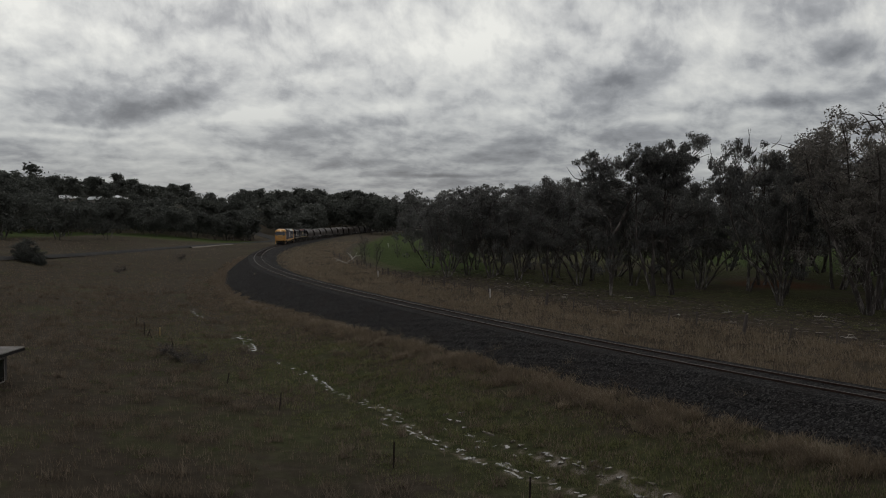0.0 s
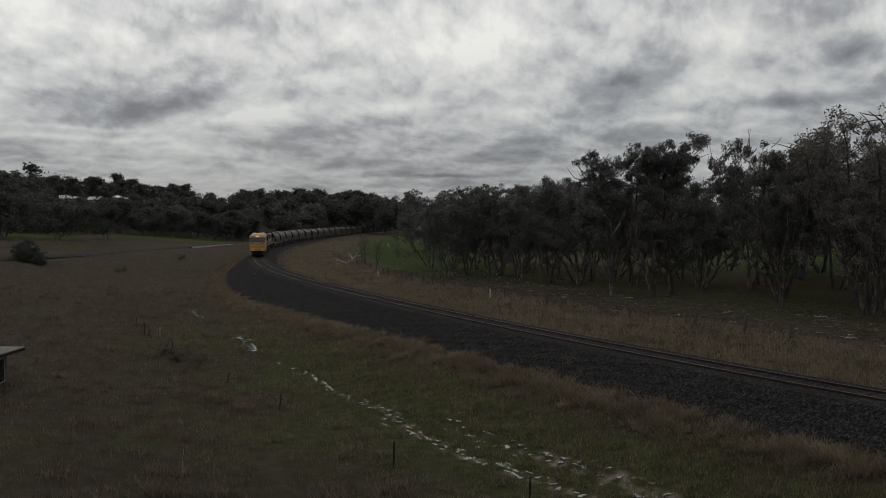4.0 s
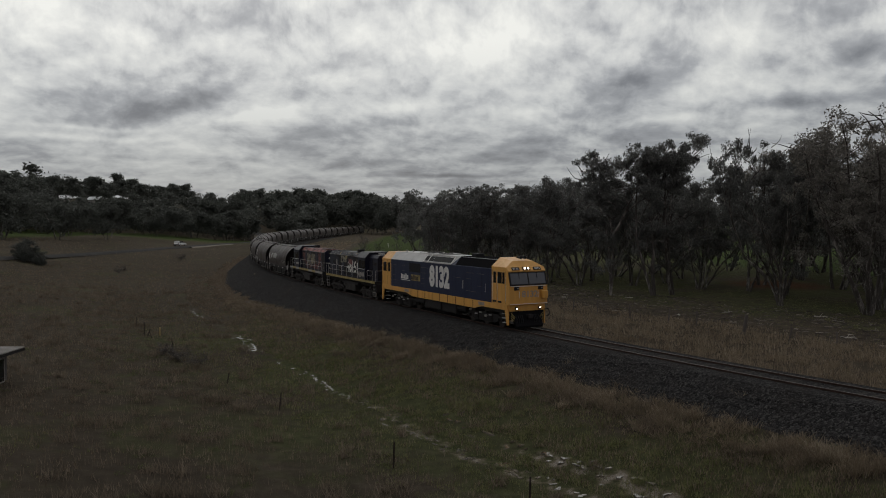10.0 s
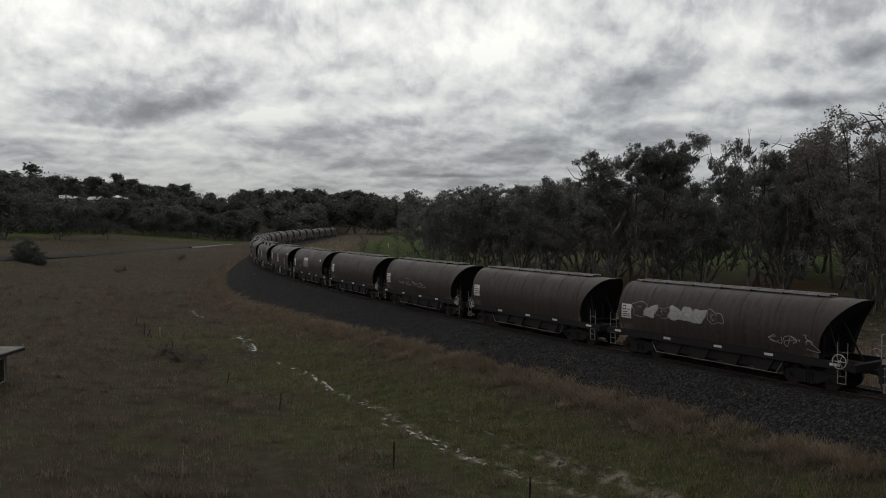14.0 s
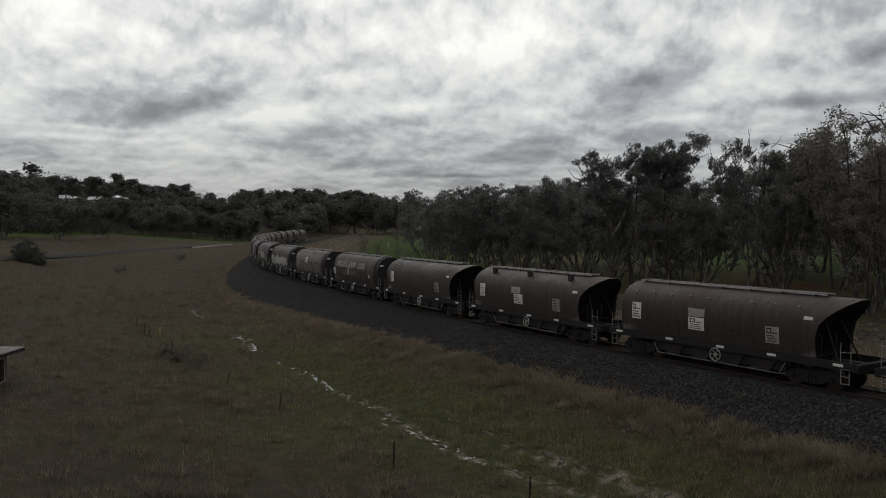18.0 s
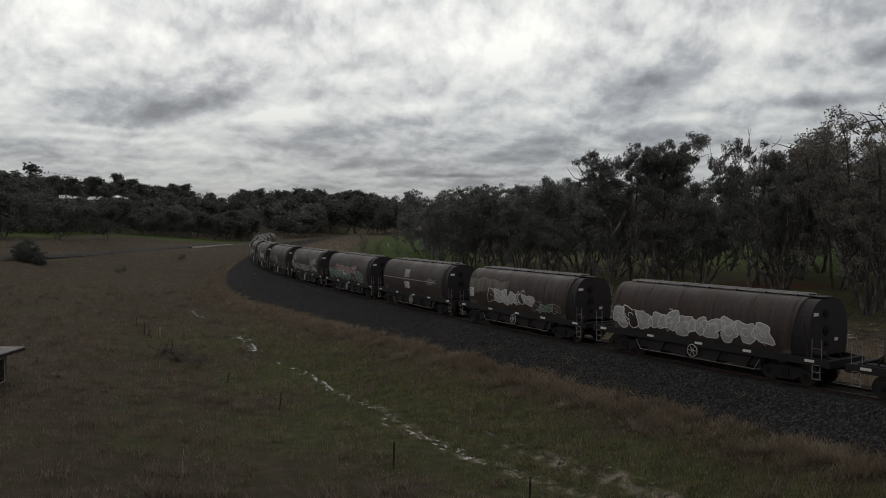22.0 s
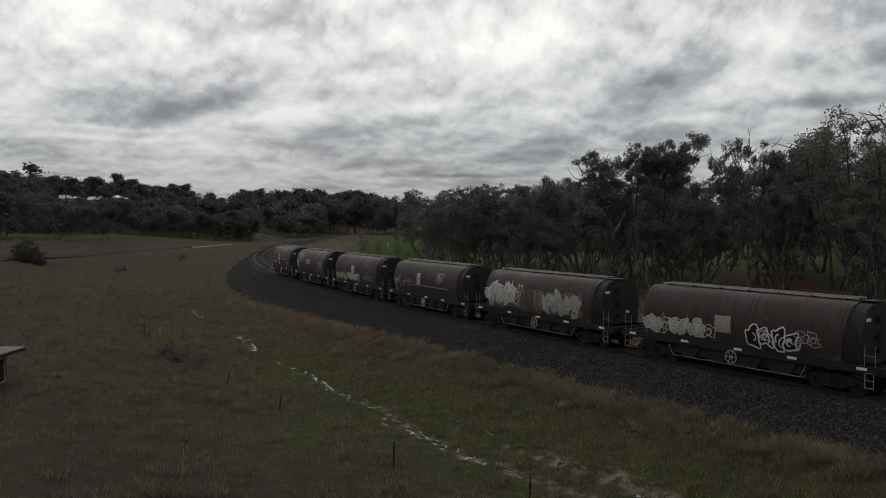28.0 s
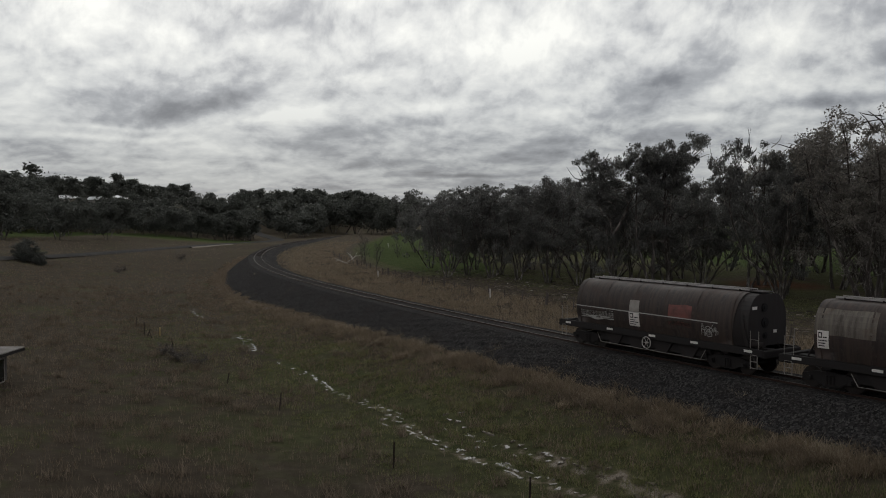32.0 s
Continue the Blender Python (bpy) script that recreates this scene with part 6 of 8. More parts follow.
    lettering("8132", 0.42, 1.25, M_offwhite, ob, Matrix.Translation((10.228, 0.1, 2.36)) @ FRONT_TEXT, "number", "faded number on the nose", 0.02)
    part("nose_rail", bx(B(), 10.22, 10.25, -1.4, 1.4, 2.86, 2.90), M_white, ob)
    part("nose_box", bx(B(), 10.22, 10.55, 0.95, 1.35, 2.05, 2.55, bevel=0.03), M_yellow, ob)
    for y in (-0.75, 0.75):
        cyl_b = cyl(B(), (10.24, y, 2.1), (10.24, y, 2.55), 0.018, 6)
        part("grab_rail", cyl_b, M_white, ob)
    bm = tube(B(), [(10.2, -W, 1.72), (10.3, -W, 1.72), (10.3, W, 1.72), (10.2, W, 1.72)], 0.02, 6)
    part("nose_step", bm, M_white, ob)
    # buffer beam, plough, ditch lights, hoses, coupler
    for x, sx in ((10.0, 1), (-10.35, -1)):
        a, b = sorted((x - sx * 0.12, x + sx * 0.12))
        part("buffer_beam", bx(B(), a, b, -1.38, 1.38, 1.24, SILL - 0.02, bevel=0.02), M_yellow if sx > 0 else M_frame, ob)
        part("drag_box", bx(B(), a + 0.03, b - 0.03, -1.30, 1.30, 0.70, 1.23, bevel=0.02), M_soot, ob, "sooty drag box")
        for sy in (-1, 1):
            for q in range(3):
                z = 1.18 - 0.17 * q
                vs = [(x + sx * 0.10, sy * 1.30, z), (x + sx * 0.10, sy * 1.30, z - 0.08), (x + sx * 0.10, sy * (0.98 - 0.06 * q), z - 0.40), (x + sx * 0.10, sy * (0.98 - 0.06 * q), z - 0.32)]
                st = B()
                f0, f1 = [st.verts.new(v) for v in vs], [st.verts.new((v[0] + sx * 0.012, v[1], v[2])) for v in vs]
                st.faces.new(f0), st.faces.new(f1[::-1])
                for e_ in range(4):
                    st.faces.new((f0[e_], f0[(e_ + 1) % 4], f1[(e_ + 1) % 4], f1[e_]))
                bmesh.ops.recalc_face_normals(st, faces=st.faces[:])
                part("warning_stripe", st, M_ochre, ob, "worn yellow warning stripe")
        part("coupler", buckeye(x, sx), M_frame, ob)
        for sy in (-1, 1):
            y0, y1 = sorted((sy * 1.40, sy * 1.47))
            xs = [(x - sx * 0.42, 1.35), (x + sx * 0.02, 1.35), (x + sx * 0.02, 0.34), (x - sx * 0.16, 0.34)]
            part("pilot_post", prism(B(), xs, y0, y1, "y"), M_yellow, ob, "orange-yellow pilot post")
            for i in range(3):
                part("cab_step", bx(B(), x - sx * 0.75 - 0.22, x - sx * 0.75 + 0.22, sy * 1.2 - 0.13, sy * 1.2 + 0.13, 0.42 + 0.3 * i, 0.45 + 0.3 * i), M_chrome, ob)
        bm = B()
        for y in (-0.95, -0.78, -0.62, -0.48, 0.42, 0.55, 0.66, 0.8, 1.02):
            tube(bm, [(x + sx * 0.12, y, 1.0), (x + sx * 0.30, y, 0.72), (x + sx * 0.26, y + 0.05, 0.40)], 0.03, 6)
        part("air_hose", bm, M_black, ob)
        bm = B()
        prism(bm, [(x + sx * 0.05, 0.85), (x + sx * 0.42, 0.30), (x + sx * 0.36, 0.16), (x - sx * 0.04, 0.55)], -1.05, 1.05, "y")
        part("plough", bm, M_soot, ob, "sooty steel plough")
    for y in (-0.92, 0.92):
        part("ditch_lamp_case", cyl(B(), (10.10, y, 1.42), (10.22, y, 1.42), 0.12, 12), M_black, ob)
        part("ditch_light", cyl(B(), (10.215, y, 1.42), (10.24, y, 1.42), 0.052, 12), M_lamp, ob, "lit ditch light")
    bm = tube(B(), [(10.15, 1.35, 1.3), (10.45, 1.45, 1.35), (10.5, 1.5, 1.0), (10.3, 1.4, 0.85)], 0.035, 6)
    part("air_hose", bm, M_black, ob)
    for y in (-0.55, -0.25):
        part("horn", cyl(B(), (9.0, y + 0.4, 4.72), (9.55, y + 0.4, 4.72), 0.04, 8, 0.11), M_black, ob)
    for i, x in enumerate((-8.3, -7.9, -7.1, -6.5, -6.2, -5.4, 4.9, 5.7, 6.3, 7.0, 7.6)):
        z = (0.78, 0.92, 0.70, 0.85, 0.66)[i % 5]
        for sy in (-1, 1):
            a, b = sorted((sy * 1.30, sy * 1.42))
            if i % 3 == 0:
                part("sand_valve", cyl(B(), (x, a, z), (x, b, z), 0.085, 8), M_offwhite, ob, "pale brake valve")
            else:
                part("pipe_clip", bx(B(), x - 0.11, x + 0.11, a, b, z - 0.04, z + 0.04, bevel=0.01), M_galv, ob)
    for sy in (-1, 1):
        for x0, x1, r, z in ((-4.2, -2.7, 0.24, 0.82), (2.75, 4.0, 0.22, 0.80)):
            part("air_reservoir", cyl(B(), (x0, sy * 1.05, z), (x1, sy * 1.05, z), r, 14), M_frame, ob)
        part("battery_box", bx(B(), -1.9, 0.4, min(sy * 1.22, sy * 1.36), max(sy * 1.22, sy * 1.36), 0.45, 1.05, bevel=0.03), M_frame, ob)
    # tank, frames, bogies
    part("fuel_tank", bx(B(), -2.6, 2.6, -1.25, 1.25, 0.32, 1.1, bevel=0.08), M_frame, ob)
    part("underframe", bx(B(), -10.3, 9.8, -1.2, 1.2, 1.04, SILL - 0.01), M_frame, ob)
    for x in (-6.3, 6.3):
        add_bogie(ob, x, BOGIE_3, (-1.9, 0.0, 1.9), 0.51, WHEEL_BIG)
    return ob


def branch_locomotive(number, worn):
    """A hood unit with its cab near one end; x points to the cab end."""
    label = "worn dark blue hood locomotive with white numbers and handrails" if not worn else "graffiti-scarred blue hood locomotive with peeling pink roof"
    ob = thing("hood_locomotive", label, "locomotive", "locomotives of the grain train")
    D = 1.72
    HW, HT = 1.0, 4.02
    C0, C1 = 2.6, 4.55      # cab
    hood_sec = [(-HW, D), (HW, D), (HW, HT - 0.26), (HW - 0.22, HT), (-HW + 0.22, HT), (-HW, HT - 0.26)]
    hood = part("long_hood", prism(B(), hood_sec, -6.72, C0), M_navy, ob, "dark blue engine hood")
    part("short_hood", prism(B(), hood_sec, C1, 6.68), M_navy, ob, "dark blue short hood")
    cab_sec = [(-1.38, D), (1.38, D), (1.38, 3.72), (0.95, 4.18), (-0.95, 4.18), (-1.38, 3.72)]
    part("cab", prism(B(), cab_sec, C0, C1), M_navy, ob)
    part("cab_roof", prism(B(), [(-1.44, 3.70), (-0.98, 4.20), (0.98, 4.20), (1.44, 3.70), (1.44, 3.75), (0.98, 4.25), (-0.98, 4.25), (-1.44, 3.75)], C0 - 0.12, C1 + 0.12), M_cabtop, ob, "grimy dark cab roof")
    rr = random.Random(5 if worn else 9)
    for sy in (-1, 1):
        for x0, x1 in ((C0 + 0.3, C0 + 1.05), (C0 + 1.15, C0 + 1.9)):
            a, b = sorted((sy * 1.375, sy * 1.39))
            part("side_window", bx(B(), x0, x1, a, b, 2.75, 3.5), M_glass, ob)
        part("window_ledge", bx(B(), C0 + 0.15, C1 - 0.15, min(sy * 1.38, sy * 1.43), max(sy * 1.38, sy * 1.43), 2.66, 2.71), M_chrome, ob)
        # hood doors with seams and louvres
        for i in range(10):
            x = -6.5 + i * 0.88
            a, b = sorted((sy * (HW - 0.005), sy * (HW + 0.018)))
            dm = M_navy if rr.random() < 0.5 else M_frame
            part("hood_door", bx(B(), x, x + 0.80, a, b, D + 0.12, HT - 0.36, bevel=0.006), dm, hood, "engine access door" if dm is M_navy else "blackened engine access door")
        a, b = sorted((sy * (HW - 0.0), sy * (HW + 0.03)))
        part("gutter", bx(B(), -6.68, C0, a, b, HT - 0.30, HT - 0.27), M_rail_grey, hood)
        part("door_seam", bx(B(), 5.4, 5.43, a, b, D + 0.2, HT - 0.4), M_frame, ob)
        # lettering on the sides that both sides carry
        face = (lambda x, z: Matrix.Translation((x, -HW - 0.022, z)) @ SIDE_TEXT) if sy < 0 else (lambda x, z: Matrix.Translation((x, HW + 0.022, z)) @ SIDE_TEXT_L)
        lettering(number, 1.15, 2.9, M_white if not worn else M_sand, hood, face(0.15 if not worn else -1.5, 2.75), "number", "large white running number", 0.03)
        a, b = sorted((sy * 1.38, sy * 1.40))
        part("owner_mark", bx(B(), C0 + 0.2, C0 + 1.5, a, b, 2.06, 2.30), M_offwhite, ob, "plain pale mark block")
    # each end face carries the number, a hand brake stand and cut-out marks
    lettering(number, 0.30, 1.0, M_white, ob, Matrix.Translation((6.69, -0.1, 3.18)) @ FRONT_TEXT, "number", "white number on the hood end", 0.012)
    lettering(number, 0.30, 1.0, M_white, ob, Matrix.Translation((-6.73, 0.1, 3.18)) @ Matrix.Rotation(-math.pi / 2, 4, "Z") @ SIDE_TEXT, "number", "white number on the hood end", 0.012)
    for x in (-6.95, 6.90):
        for y in (-0.45, 0.5):
            part("hose_rack", tube(B(), [(x, y, D), (x, y, D + 0.42), (x + 0.05, y + 0.1, D + 0.50)], 0.05, 7), M_offwhite, ob, "pale jumper hose stand")
    for sy in (-1, 1):
        bm = B()
        vs = [(-6.70, HW + 0.007, HT - 0.26), (C0, HW + 0.007, HT - 0.26), (C0, HW - 0.21, HT + 0.007), (-6.70, HW - 0.21, HT + 0.007)]
        bm.faces.new([bm.verts.new((x, sy * y, z)) for x, y, z in (vs if sy > 0 else vs[::-1])])
        part("roof_paint", bm, M_peel_pink if worn else M_peel_pale, hood, "peeling paint along the hood shoulder")
    part("roof_skin", bx(B(), -6.68, C0, -HW + 0.24, HW - 0.24, HT - 0.01, HT + 0.012), M_peel_pink if worn else M_peel_pale, hood, "flaking roof paint")
    part("roof_skin", bx(B(), C1, 6.66, -HW + 0.24, HW - 0.24, HT - 0.01, HT + 0.012), M_peel_pink if worn else M_peel_pale, ob, "flaking roof paint")
    # roof fittings
    part("roof_hatch", bx(B(), -5.6, -3.9, -0.55, 0.55, HT - 0.01, HT + 0.10, bevel=0.03), M_frame, ob)
    part("roof_hatch", bx(B(), -3.4, -1.2, -0.6, 0.6, HT - 0.01, HT + 0.08, bevel=0.03), M_cabtop if not worn else M_pink, ob)
    part("exhaust_stack", bx(B(), -0.5, 0.15, -0.25, 0.25, HT - 0.01, HT + 0.34, bevel=0.03), M_black, ob)
    part("roof_hatch", bx(B(), 0.6, 1.9, -0.55, 0.55, HT - 0.01, HT + 0.06, bevel=0.02), M_cabtop, ob)
    part("number_box", bx(B(), 6.45, 6.86, -0.6, 0.6, HT - 0.42, HT - 0.05, bevel=0.03), M_black, ob)
    part("number_box", bx(B(), -6.88, -6.5, -0.6, 0.6, HT - 0.42, HT - 0.05, bevel=0.03), M_black, ob)
    for x in (-6.89, 6.87):
        part("headlight", cyl(B(), (x - 0.02, 0.0, HT - 0.23), (x + 0.02, 0.0, HT - 0.23), 0.11, 12), M_galv, ob)
    for y in (-0.18, 0.0, 0.18):
        part("air_horn", cyl(B(), (4.9, y, 4.12), (5.35, y, 4.12), 0.03, 8, 0.09), M_chrome, ob)
    # deck and yellow edge
    part("deck", bx(B(), -6.95, 6.95, -1.36, 1.36, 1.44, D - 0.01, bevel=0.02), M_frame, ob)
    for sy in (-1, 1):
        a, b = sorted((sy * 1.355, sy * 1.385))
        for i in range(10):
            x = -6.9 + i * 1.38
            part("deck_edge", bx(B(), x, x + 1.37, a, b, 1.50, D), M_ochre if rr.random() < 0.8 else M_offwhite, ob, "worn yellow deck edge")
    # handrails: each post, two rails
    for sy in (-1, 1):
        y = sy * 1.30
        xs = [-6.3, -5.1, -3.7, -2.2, -0.7, 0.8, 2.3]
        for x in xs:
            part("handrail_post", cyl(B(), (x, y, D), (x, y, D + 0.98), 0.018, 6), M_chrome, ob)
        for z in (D + 0.50, D + 0.97):
            part("handrail", cyl(B(), (xs[0], y, z), (xs[-1], y, z), 0.018, 6), M_chrome, ob)
        for x in (4.85, 6.1):
            part("handrail_post", cyl(B(), (x, y, D), (x, y, D + 0.9), 0.022, 6), M_chrome, ob)
        for z in (D + 0.45, D + 0.89):
            part("handrail", cyl(B(), (4.85, y, z), (6.1, y, z), 0.018, 6), M_chrome, ob)
    for x, sx in ((-6.95, -1), (6.95, 1)):
        for sy in (-1, 1):
            bm = B()
            yy = sy * 1.22
            for dx in (-0.25, 0.25):
                bx(bm, x - sx * 0.35 + dx - 0.02, x - sx * 0.35 + dx + 0.02, yy - 0.03, yy + 0.03, 0.35, 1.55)
            for i in range(4):
                bx(bm, x - sx * 0.35 - 0.25, x - sx * 0.35 + 0.25, yy - 0.12, yy + 0.12, 0.36 + 0.32 * i, 0.39 + 0.32 * i)
            part("step_ladder", bm, M_rail_grey, ob)
        bm = tube(B(), [(x, -1.3, D), (x, -1.3, D + 0.95), (x, -0.35, D + 0.95), (x, -0.35, D)], 0.016, 6)
        part("end_rail", bm, M_chrome, ob)
        bm = tube(B(), [(x, 1.3, D), (x, 1.3, D + 0.95), (x, 0.35, D + 0.95), (x, 0.35, D)], 0.016, 6)
        part("end_rail", bm, M_chrome, ob)
        part("buffer_beam", bx(B(), x - 0.1, x + 0.1, -1.3, 1.3, 0.72, 1.46, bevel=0.02), M_frame, ob)
        part("coupler", buckeye(x, sx), M_frame, ob)
        bm = B()
        for y in (-0.7, 0.55, 0.8):
            tube(bm, [(x + sx * 0.1, y, 0.95), (x + sx * 0.26, y, 0.7), (x + sx * 0.2, y, 0.42)], 0.03, 6)
        part("air_hose", bm, M_black, ob)
    part("fuel_tank", bx(B(), -1.35, 1.35, -1.2, 1.2, 0.42, 1.3, bevel=0.06), M_truck, ob)
    for sy in (-1, 1):
        part("air_tank", cyl(B(), (-2.4, sy * 1.05, 1.15), (2.2, sy * 1.05, 1.15), 0.16, 10), M_frame, ob)
    part("underframe", bx(B(), -6.8, 6.8, -0.9, 0.9, 1.1, 1.45), M_frame, ob)
    for x in (-4.35, 4.35):
        add_bogie(ob, x, BOGIE_3S, (-1.65, 0.0, 1.65), 0.51, WHEEL_BIG)
    return ob, HW, HT, D


def hood_paint(ob, mat, x0, x1, z0, z1, y, seed, label, name="graffiti"):
    """A ragged coat of paint on a hood side."""
    r = random.Random(seed)
    bm = B()
    sy = -1 if y < 0 else 1
    n = max(5, int((x1 - x0) * 9))
    g = []
    for i in range(n + 1):
        x = x0 + (x1 - x0) * i / n
        g.append([bm.verts.new((x, y + sy * 0.026, z0 + r.uniform(0, 0.32) * (z1 - z0))), bm.verts.new((x, y + sy * 0.026, z1 - r.uniform(0, 0.15) * (z1 - z0)))])
    for i in range(n):
        bm.faces.new((g[i][0], g[i + 1][0], g[i + 1][1], g[i][1]))
    part(name, bm, mat, ob, label)


lead = lead_locomotive()
STRETCH = 0.985
for o in lead.children_recursive:
    if o.name.startswith(("bogie", "wheel")):
        if o.parent is lead:
            o.location.x *= STRETCH
    elif o.location.length > 0.5:
        o.location.x *= STRETCH
    else:
        o.data.transform(Matrix.Diagonal((STRETCH, 1, 1, 1)))
loco_b, HW_, HT_, D_ = branch_locomotive("48161", False)
loco_c, _, _, _ = branch_locomotive("48164", True)
# patches on the camera's side; the third locomotive runs cab last, so its side is +y
hood_paint(loco_b, M_peel_cream, -3.2, -1.4, 2.9, 3.72, -HW_, 3, "flaking cream paint patch")
hood_paint(loco_b, M_red, -0.9, 0.2, 2.85, 3.45, -HW_ - 0.004, 4, "rust-red spray paint patch")
hood_paint(loco_b, M_sand, -1.9, -1.3, 3.3, 3.75, -HW_, 5, "yellow spray paint patch")
hood_paint(loco_b, M_offwhite, -4.6, -4.25, 2.6, 3.3, -HW_, 6, "white spray tag")
for i in range(5):
    hood_paint(loco_b, M_offwhite, 2.6 + i * 0.36, 2.86 + i * 0.36, 1.85, 2.45, -1.385, 30 + i, "white spray tag")
for i in range(15):
    x = -6.5 + i * 0.86 + 0.1 * (i % 3)
    if 2.0 < x < 4.7:
        continue
    for lc, yy in ((loco_b, -HW_), (loco_c, HW_)):
        z = 1.95 + 0.37 * ((i * 7) % 5)
        hood_paint(lc, M_end if i % 3 else M_hop_b, x, x + 0.5 + 0.12 * (i % 4), z, z + 0.35 + 0.1 * (i % 2), yy + (0.002 if yy > 0 else -0.002), 60 + i, "sooty scuffed patch", "grime_patch")
hood_paint(loco_c, M_peel_red, -5.3, -4.2, 1.8, 3.75, HW_ + 0.003, 7, "scarred red spray paint coat")
hood_paint(loco_c, M_peel_red, -4.1, 0.9, 1.8, 2.5, HW_ + 0.003, 8, "scarred pink spray paint coat")
hood_paint(loco_c, M_peel_red, 1.2, 2.3, 2.3, 3.6, HW_ + 0.003, 9, "scarred pink spray paint coat")
for i in range(7):
    hood_paint(loco_c, M_peel_cream, -2.9 + i * 0.50, -2.5 + i * 0.50, 1.95, 3.55, HW_ + 0.007, 10 + i, "dripping cream spray-painted letters")

# the make-up of the train: vehicle, its middle behind the leading headstock, bogie pivots, cab end last
TRAIN = [(lead, 10.2, 6.3, 0), (loco_b, 29.3, 4.35, 0), (loco_c, 44.4, 4.35, 180)]
for i, (ob, kind) in enumerate(WAGONS):
    TRAIN.append((ob, 59.4 + 14.76 * i if i < 8 else 177.3 + 14.82 * (i - 8), 4.9, 0))


def train_front(t):
    """Arc length of the leading headstock; the train slows down a little on the bend."""
    return 183.2 - 2.4 * float(smooth01(10.5, 6.0, t)) - 17.756 * t + 0.0455 * (t - 24) ** 2


# ---------------------------------------------------------------- road, car, buildings
def ribbon(name, mat, line, half, lift, label, category):
    """A strip of surface that follows the ground along a line of places."""
    V, F = [], []
    n = len(line)
    for i, (x, y) in enumerate(line):
        a, b = line[max(0, i - 1)], line[min(n - 1, i + 1)]
        d = Vector((b[0] - a[0], b[1] - a[1])).normalized()
        for w in (-half - 0.5, -half, 0, half, half + 0.5):
            xx, yy = x - d.y * w, y + d.x * w
            V.append((xx, yy, road_z(y) + lift - (0.5 if abs(w) > half else 0)))
    for i in range(n - 1):
        for j in range(4):
            F.append((i * 5 + j, i * 5 + j + 1, (i + 1) * 5 + j + 1, (i + 1) * 5 + j))
    ob = link(name, mesh_of(name, V, F), mat)
    return tagged(ob, label, category, kind="structure")


_ry = np.arange(-120, 880, 6.0)
_rz = ground_z(np.array([road_x(v) for v in _ry]), _ry)
_rz = np.convolve(np.pad(_rz, 4, mode="edge"), np.ones(9) / 9, mode="valid")


def road_z(y):
    return float(np.interp(y, _ry, _rz)) + 0.09


def road_material():
    k = Nodes("worn_grey_bitumen")
    P = k.co("Object")
    n, f = k.noise(P, 0.25, 4), k.noise(P, 22, 3)
    c = k.ramp(n, (0.3, (0.060, 0.058, 0.057)), (0.7, (0.090, 0.086, 0.082)))
    c = k.mix(k.math("MULTIPLY", f, 0.4), c, (0.04, 0.04, 0.04))
    k.bump(f, 0.3, 0.01)
    return k.done(c, 1.0, 0.0, 0.0)


road = ribbon("road", road_material(), [(road_x(v), v) for v in np.arange(-110, 870, 6.0)], 2.6, 0.04, "two-lane grey bitumen country road", "road")
M_gravel = plain("pale_road_gravel", (0.24, 0.21, 0.175), 0.9, 0.0, (0.13, 0.11, 0.09), 0.7, 0.6)
ribbon("road_shoulder", M_gravel, [(road_x(v) + 4.4, v) for v in np.arange(235, 264, 4.0)], 0.28, 0.02, "pale gravel shoulder beside the road", "road shoulder")


def car():
    ob = thing("car", "white station wagon driving along the country road", "car")
    paint = plain("white_car_paint", (0.74, 0.74, 0.73), 0.25, 0.0, (0.5, 0.49, 0.47), 0.3, 1.0)
    prof = [(-2.35, 0.42), (-2.38, 0.80), (-2.2, 0.96), (0.75, 1.0), (2.1, 0.86), (2.35, 0.66), (2.35, 0.38)]
    body = part("body", prism(B(), prof, -0.90, 0.90, "y"), paint, ob)
    bmesh_body = B()
    prism(bmesh_body, [(-2.1, 0.97), (-1.55, 1.48), (0.0, 1.52), (0.95, 0.99)], -0.76, 0.76, "y")
    part("cabin", bmesh_body, M_glass, ob, "dark glazed cabin")
    part("roof", bx(B(), -1.62, 0.12, -0.74, 0.74, 1.47, 1.55, bevel=0.03), paint, ob)
    for x0, x1 in ((-2.0, -1.7), (-0.75, -0.62), (0.45, 0.62)):
        part("pillar", bx(B(), x0, x1, -0.775, 0.775, 0.98, 1.45 if x0 < 0 else 1.25), paint, ob)
    for x in (-1.42, 1.45):
        for sy in (-1, 1):
            w = part("wheel", cyl(B(), (x, sy * 0.70, 0.33), (x, sy * 0.91, 0.33), 0.33, 16), M_black, ob)
            part("hubcap", cyl(B(), (x, sy * 0.90, 0.33), (x, sy * 0.92, 0.33), 0.20, 12), M_galv, w)
    part("bumper", bx(B(), -2.45, -2.3, -0.86, 0.86, 0.42, 0.66, bevel=0.03), M_frame, ob)
    part("bumper", bx(B(), 2.28, 2.43, -0.86, 0.86, 0.38, 0.60, bevel=0.03), M_frame, ob)
    for sy in (-1, 1):
        part("tail_light", bx(B(), -2.40, -2.36, sy * 0.72 - 0.14, sy * 0.72 + 0.14, 0.72, 0.90), M_red, ob)
        part("headlight", bx(B(), 2.30, 2.37, sy * 0.66 - 0.16, sy * 0.66 + 0.16, 0.62, 0.76), M_galv, ob)
    return ob


the_car = car()


